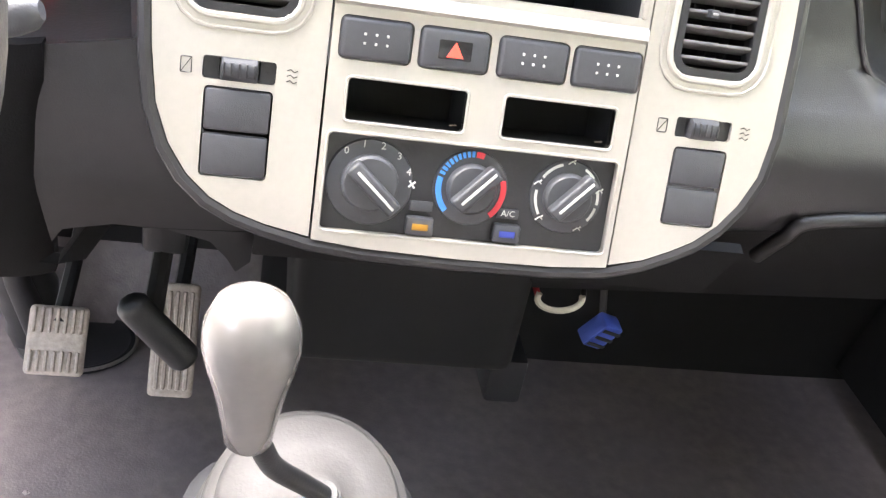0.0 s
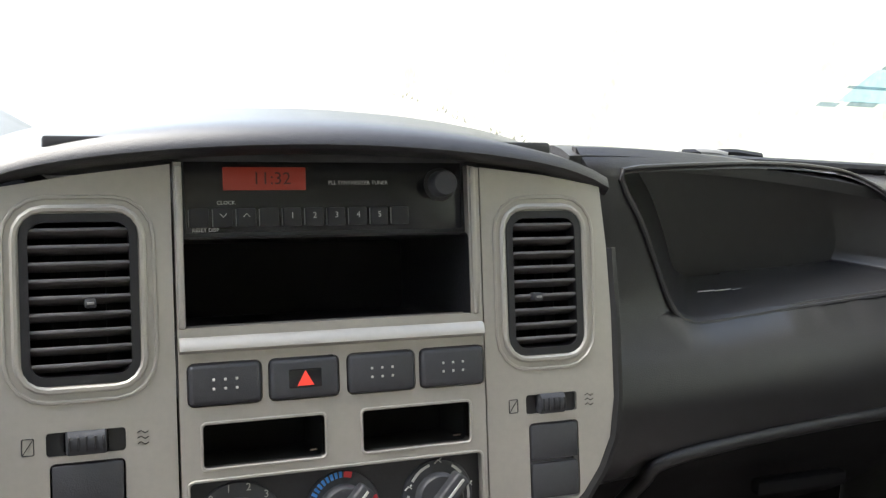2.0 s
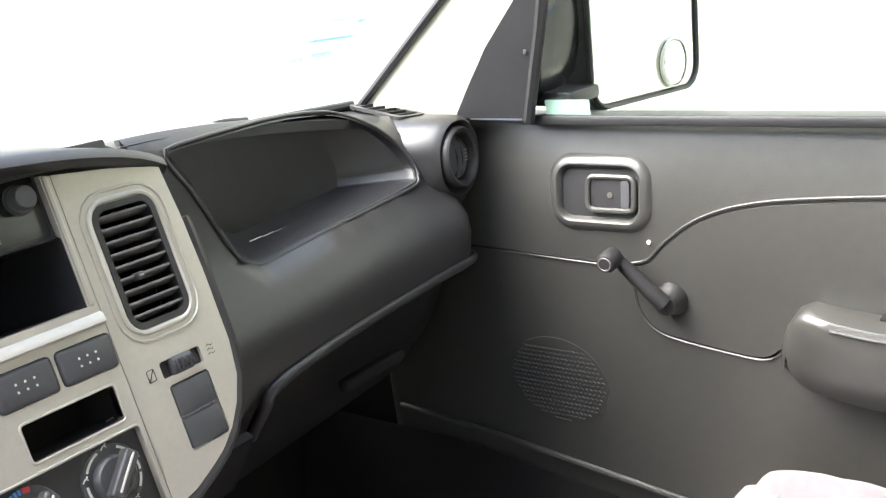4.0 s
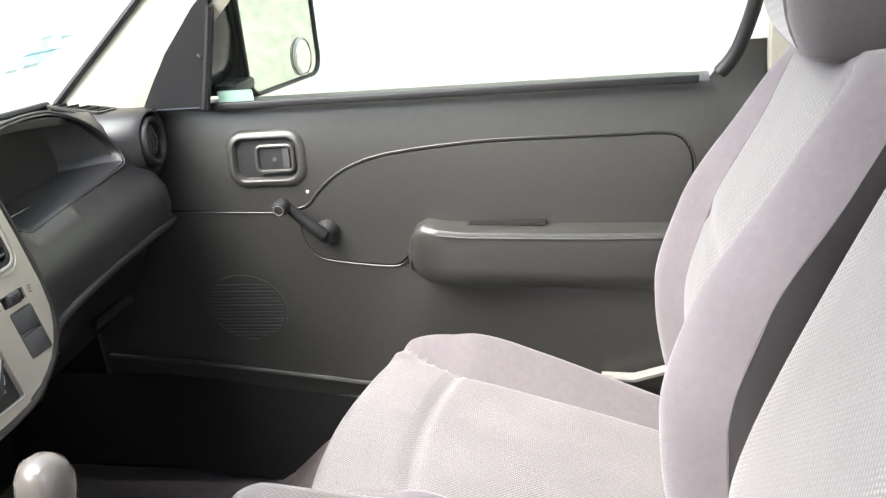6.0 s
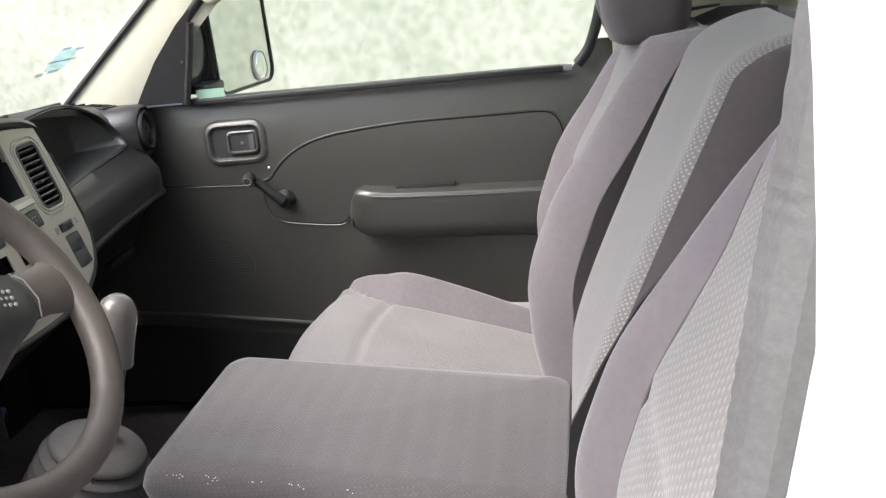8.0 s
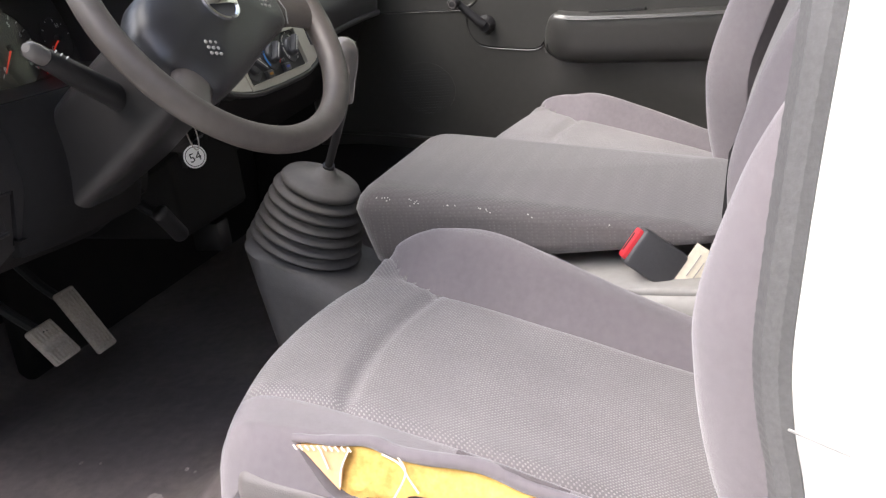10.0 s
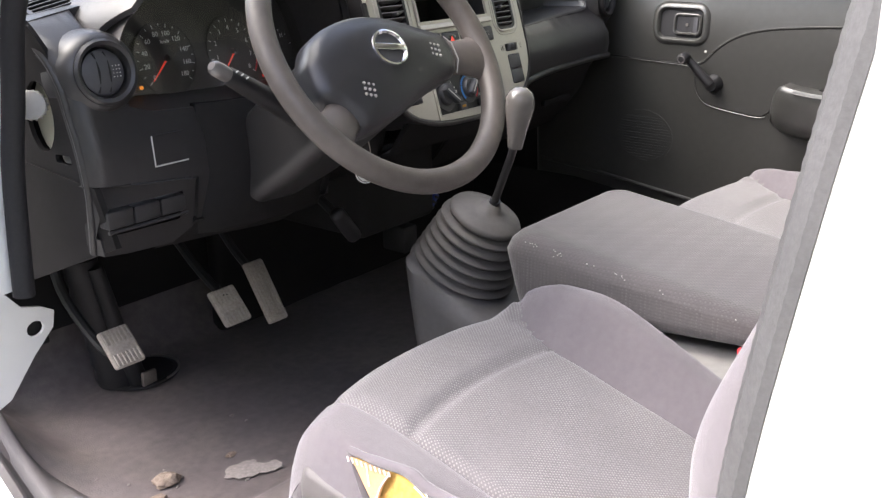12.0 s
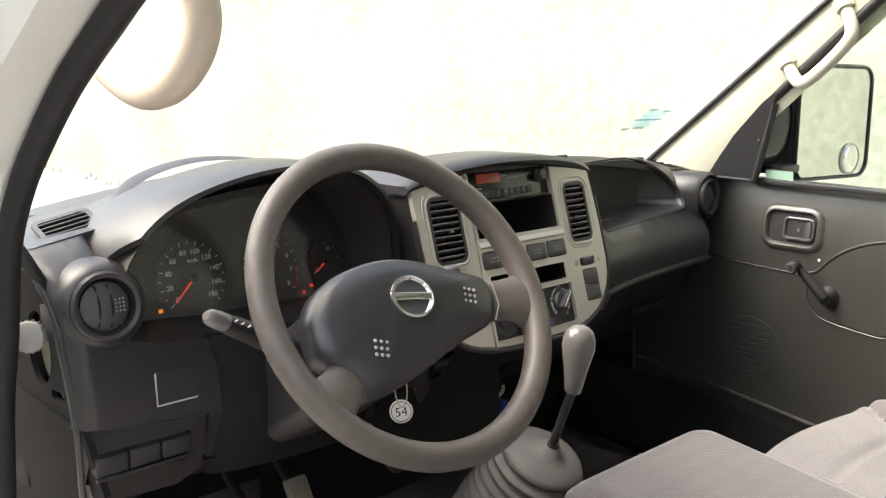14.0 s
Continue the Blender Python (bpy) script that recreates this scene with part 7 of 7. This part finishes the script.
# ---- grab handles ----


def grab(name, a, b, out, mat, label, r=0.0125):
    a, b, o = Vector(a), Vector(b), Vector(out)
    g = thing(name, a, label, "grab handle", "grab handles")
    part("bar", tube(smooth_path([a, a + o * 0.75 + (b - a) * 0.03, a.lerp(b, 0.22) + o, a.lerp(b, 0.78) + o, b + o * 0.75 - (b - a) * 0.03, b], 8), r, 14), mat, g)
    for p in (a, b):
        f = part("foot", tube([p - o.normalized() * 0.006, p + o.normalized() * 0.012], [0.019, 0.0165], 16), mat, g)
        part("screw_cap", lathe([(0.009, 0), (0.008, 0.002), (0, 0.002)], basis(p + o.normalized() * 0.012 + Vector((0, -0.006, 0.006)), (b - a).normalized(), Vector((0, -1, -0.6))), 14, cap=False), PAPER, f)
    return g


grab("grab_handle", (0.675, -0.048, 0.985), (0.665, -0.150, 1.083), (-0.018, -0.035, -0.052), CREAM, "cream plastic grab handle on the passenger's windscreen pillar", 0.0115)
grip = thing("grab_handle", (-0.635, 0.07, 1.03), "beige plastic grab handle on the driver's windscreen pillar", "grab handle", "grab handles")
GRIP = [(-0.640, 0.075, 1.035), (-0.627, 0.035, 1.002), (-0.62, -0.028, 0.963), (-0.62, -0.085, 0.949), (-0.62, -0.143, 0.962), (-0.62, -0.183, 0.998), (-0.624, -0.187, 1.035), (-0.642, -0.165, 1.085)]
part("bar", tube(smooth_path(GRIP, 6), 0.0158, 16), BEIGE, grip)
for a, b in ((GRIP[0], GRIP[1]), (GRIP[-1], GRIP[-2])):
    part("foot", tube([Vector(a).lerp(Vector(b), -0.25), Vector(a).lerp(Vector(b), 0.35)], [0.023, 0.0185], 16), BEIGE, grip)

# ---- stickers on the windscreen ----
stick = thing("windscreen_sticker", (0.60, 0.2, 0.84), "pale blue inspection sticker on the windscreen", "sticker")


def on_screen(x, z):
    v = (z - 0.775) / 0.62
    u = x / (0.7 - 0.06 * v)
    return screen(u, v) + Vector((0, -0.004, -0.002))


BLUES = glass("pale_blue_film", (0.62, 0.85, 0.97), 0.02)
FILMT = glass("print_on_film", (0.42, 0.52, 0.6), 0.02)
part("film", sheet(lambda u, v: on_screen(u - 0.05, v + 0.004), steps(0.588, 0.640, 5), steps(0.852, 0.886, 4)), BLUES, stick)
for x0, x1, z0, z1 in ((0.572, 0.592, 0.846, 0.851), (0.600, 0.628, 0.848, 0.853), (0.590, 0.612, 0.886, 0.890), (0.63, 0.65, 0.882, 0.886), (0.58, 0.65, 0.866, 0.869)):
    part("text_bar", sheet(lambda u, v: on_screen(u - 0.05, v + 0.004) + Vector((0, -0.0012, 0)), steps(x0, x1, 3), steps(z0, z1, 2)), FILMT, stick)

# ---- outside: wipers ----


def wiper(pts, lab):
    w = thing("wiper", pts[0], lab, "wiper", "windscreen wipers")
    part("arm", tube(smooth_path(pts, 5), 0.004, 8), LIGHTGREY, w)
    part("blade", tube([Vector(pts[-1]) + Vector((-0.05, 0.012, 0.0)), Vector(pts[-1]) + Vector((0.01, 0.0, 0.003)), Vector(pts[-1]) + Vector((0.05, 0.004, -0.002))], 0.004, 6), BLACK, w)


wiper([(0.44, 0.42, 0.75), (0.48, 0.39, 0.766), (0.52, 0.37, 0.776), (0.55, 0.362, 0.774)], "black wiper arm resting below the windscreen")
wiper([(-0.42, 0.45, 0.728), (-0.34, 0.43, 0.738), (-0.22, 0.42, 0.752), (-0.12, 0.41, 0.758)], "black wiper arm resting below the windscreen")
cowl = part("cowl", sheet(lambda u, v: Vector((u, 0.28 + 0.25 * v + 0.1 * (1 - (u / 0.72) ** 2), 0.734 - 0.05 * v)), steps(-0.72, 0.72, 24), steps(0, 1, 5), lambda p, u, v: p - Vector((0, 0, 0.01))), BLACK)
tagged(cowl, kind="structure")

# ---- door striker ----
striker = thing("door_striker", (-0.785, -0.813, 0.40), "worn steel door striker loop bolted to the white pillar", "striker")
SLANT = Matrix.Translation((-0.785, -0.8125, 0.4)) @ pose(0, 0, 0, 0, -8, 32)
part("plate", box((-0.010, -0.003, -0.033), (0.006, 0.0015, 0.033), 0.0015, 2, SLANT), STEEL, striker)
part("loop", tube(smooth_path([(-0.787, -0.811, 0.413), (-0.785, -0.797, 0.414), (-0.783, -0.787, 0.411), (-0.783, -0.7845, 0.401), (-0.783, -0.787, 0.391), (-0.785, -0.797, 0.389), (-0.787, -0.811, 0.388)], 5), 0.0042, 10), STEEL, striker)

# ---- bracket on the partition ----
br = thing("wall_bracket", (0.09, -1.03, 0.91), "small steel bracket on the rear partition", "bracket")
part("clip", box((0.07, -1.035, 0.905), (0.115, -1.012, 0.918), 0.003), STEEL, br)
part("hole", lathe([(0.006, 0), (0.005, 0.001), (0, 0.001)], basis((0.15, -1.033, 0.898), (1, 0, 0), (0, 1, 0)), 12, cap=False), STEEL, br)

# ---- dirt on the floor ----


def clod(name, c, r, flat, mat, label):
    bm = bmesh.new()
    bmesh.ops.create_icosphere(bm, subdivisions=3, radius=1)
    for v in bm.verts:
        k = 1 + 0.35 * noise.noise(v.co * 1.6 + Vector(c) * 9) + 0.12 * noise.noise(v.co * 5)
        v.co = Vector((v.co.x * r * k, v.co.y * r * 0.7 * k, max(v.co.z, -0.3) * r * flat * k))
        v.co += Vector(c)
    ob = part(name, bm, mat, smooth=False)
    return tagged(ob, label, "mud", "dirt on the floor")


clod("mud_clod", (-0.520, 0.145, 0.096), 0.022, 0.5, STONE, "dry brown clod of mud on the vinyl floor")
clod("mud_clod", (-0.560, 0.115, 0.094), 0.016, 0.35, STONE, "dry brown clod of mud on the vinyl floor")
clod("mud_clod", (-0.41, 0.13, 0.093), 0.009, 0.4, STONE, "dry brown clod of mud on the vinyl floor")
for i in range(14):
    x, y = random.uniform(-0.64, -0.30), random.uniform(0.02, 0.24)
    clod("mud_crumb", (x, y, floor_fn(x, y).z + 0.001), random.uniform(0.002, 0.0045), 0.6, SCUFF, "small crumb of dried mud")


def smear(c, r, sq):
    """A dried splash as a very thin uneven patch."""
    n = 28
    ring = []
    for i in range(n):
        a = 2 * math.pi * i / n
        k = r * (1 + 0.4 * noise.noise((math.cos(a) * 2 + c[0] * 30, math.sin(a) * 2, c[1] * 30)))
        ring.append((c[0] + k * math.cos(a), c[1] + k * sq * math.sin(a)))
    holes = []
    ob = part("dried_splash", plate(ring, holes, 0.001, lambda x, y, d: floor_fn(x, y) + Vector((0, 0, 0.0045 + d)), fill=0.012), SCUFF, smooth=True)
    return tagged(ob, "thin pale patch of dried mud on the floor", "mud", "dirt on the floor")


for c, r, q in (((-0.625, 0.085), 0.034, 0.8), ((-0.575, 0.10), 0.02, 0.6), ((-0.43, 0.075), 0.03, 0.8), ((-0.40, 0.05), 0.02, 0.7)):
    smear(c, r, q)
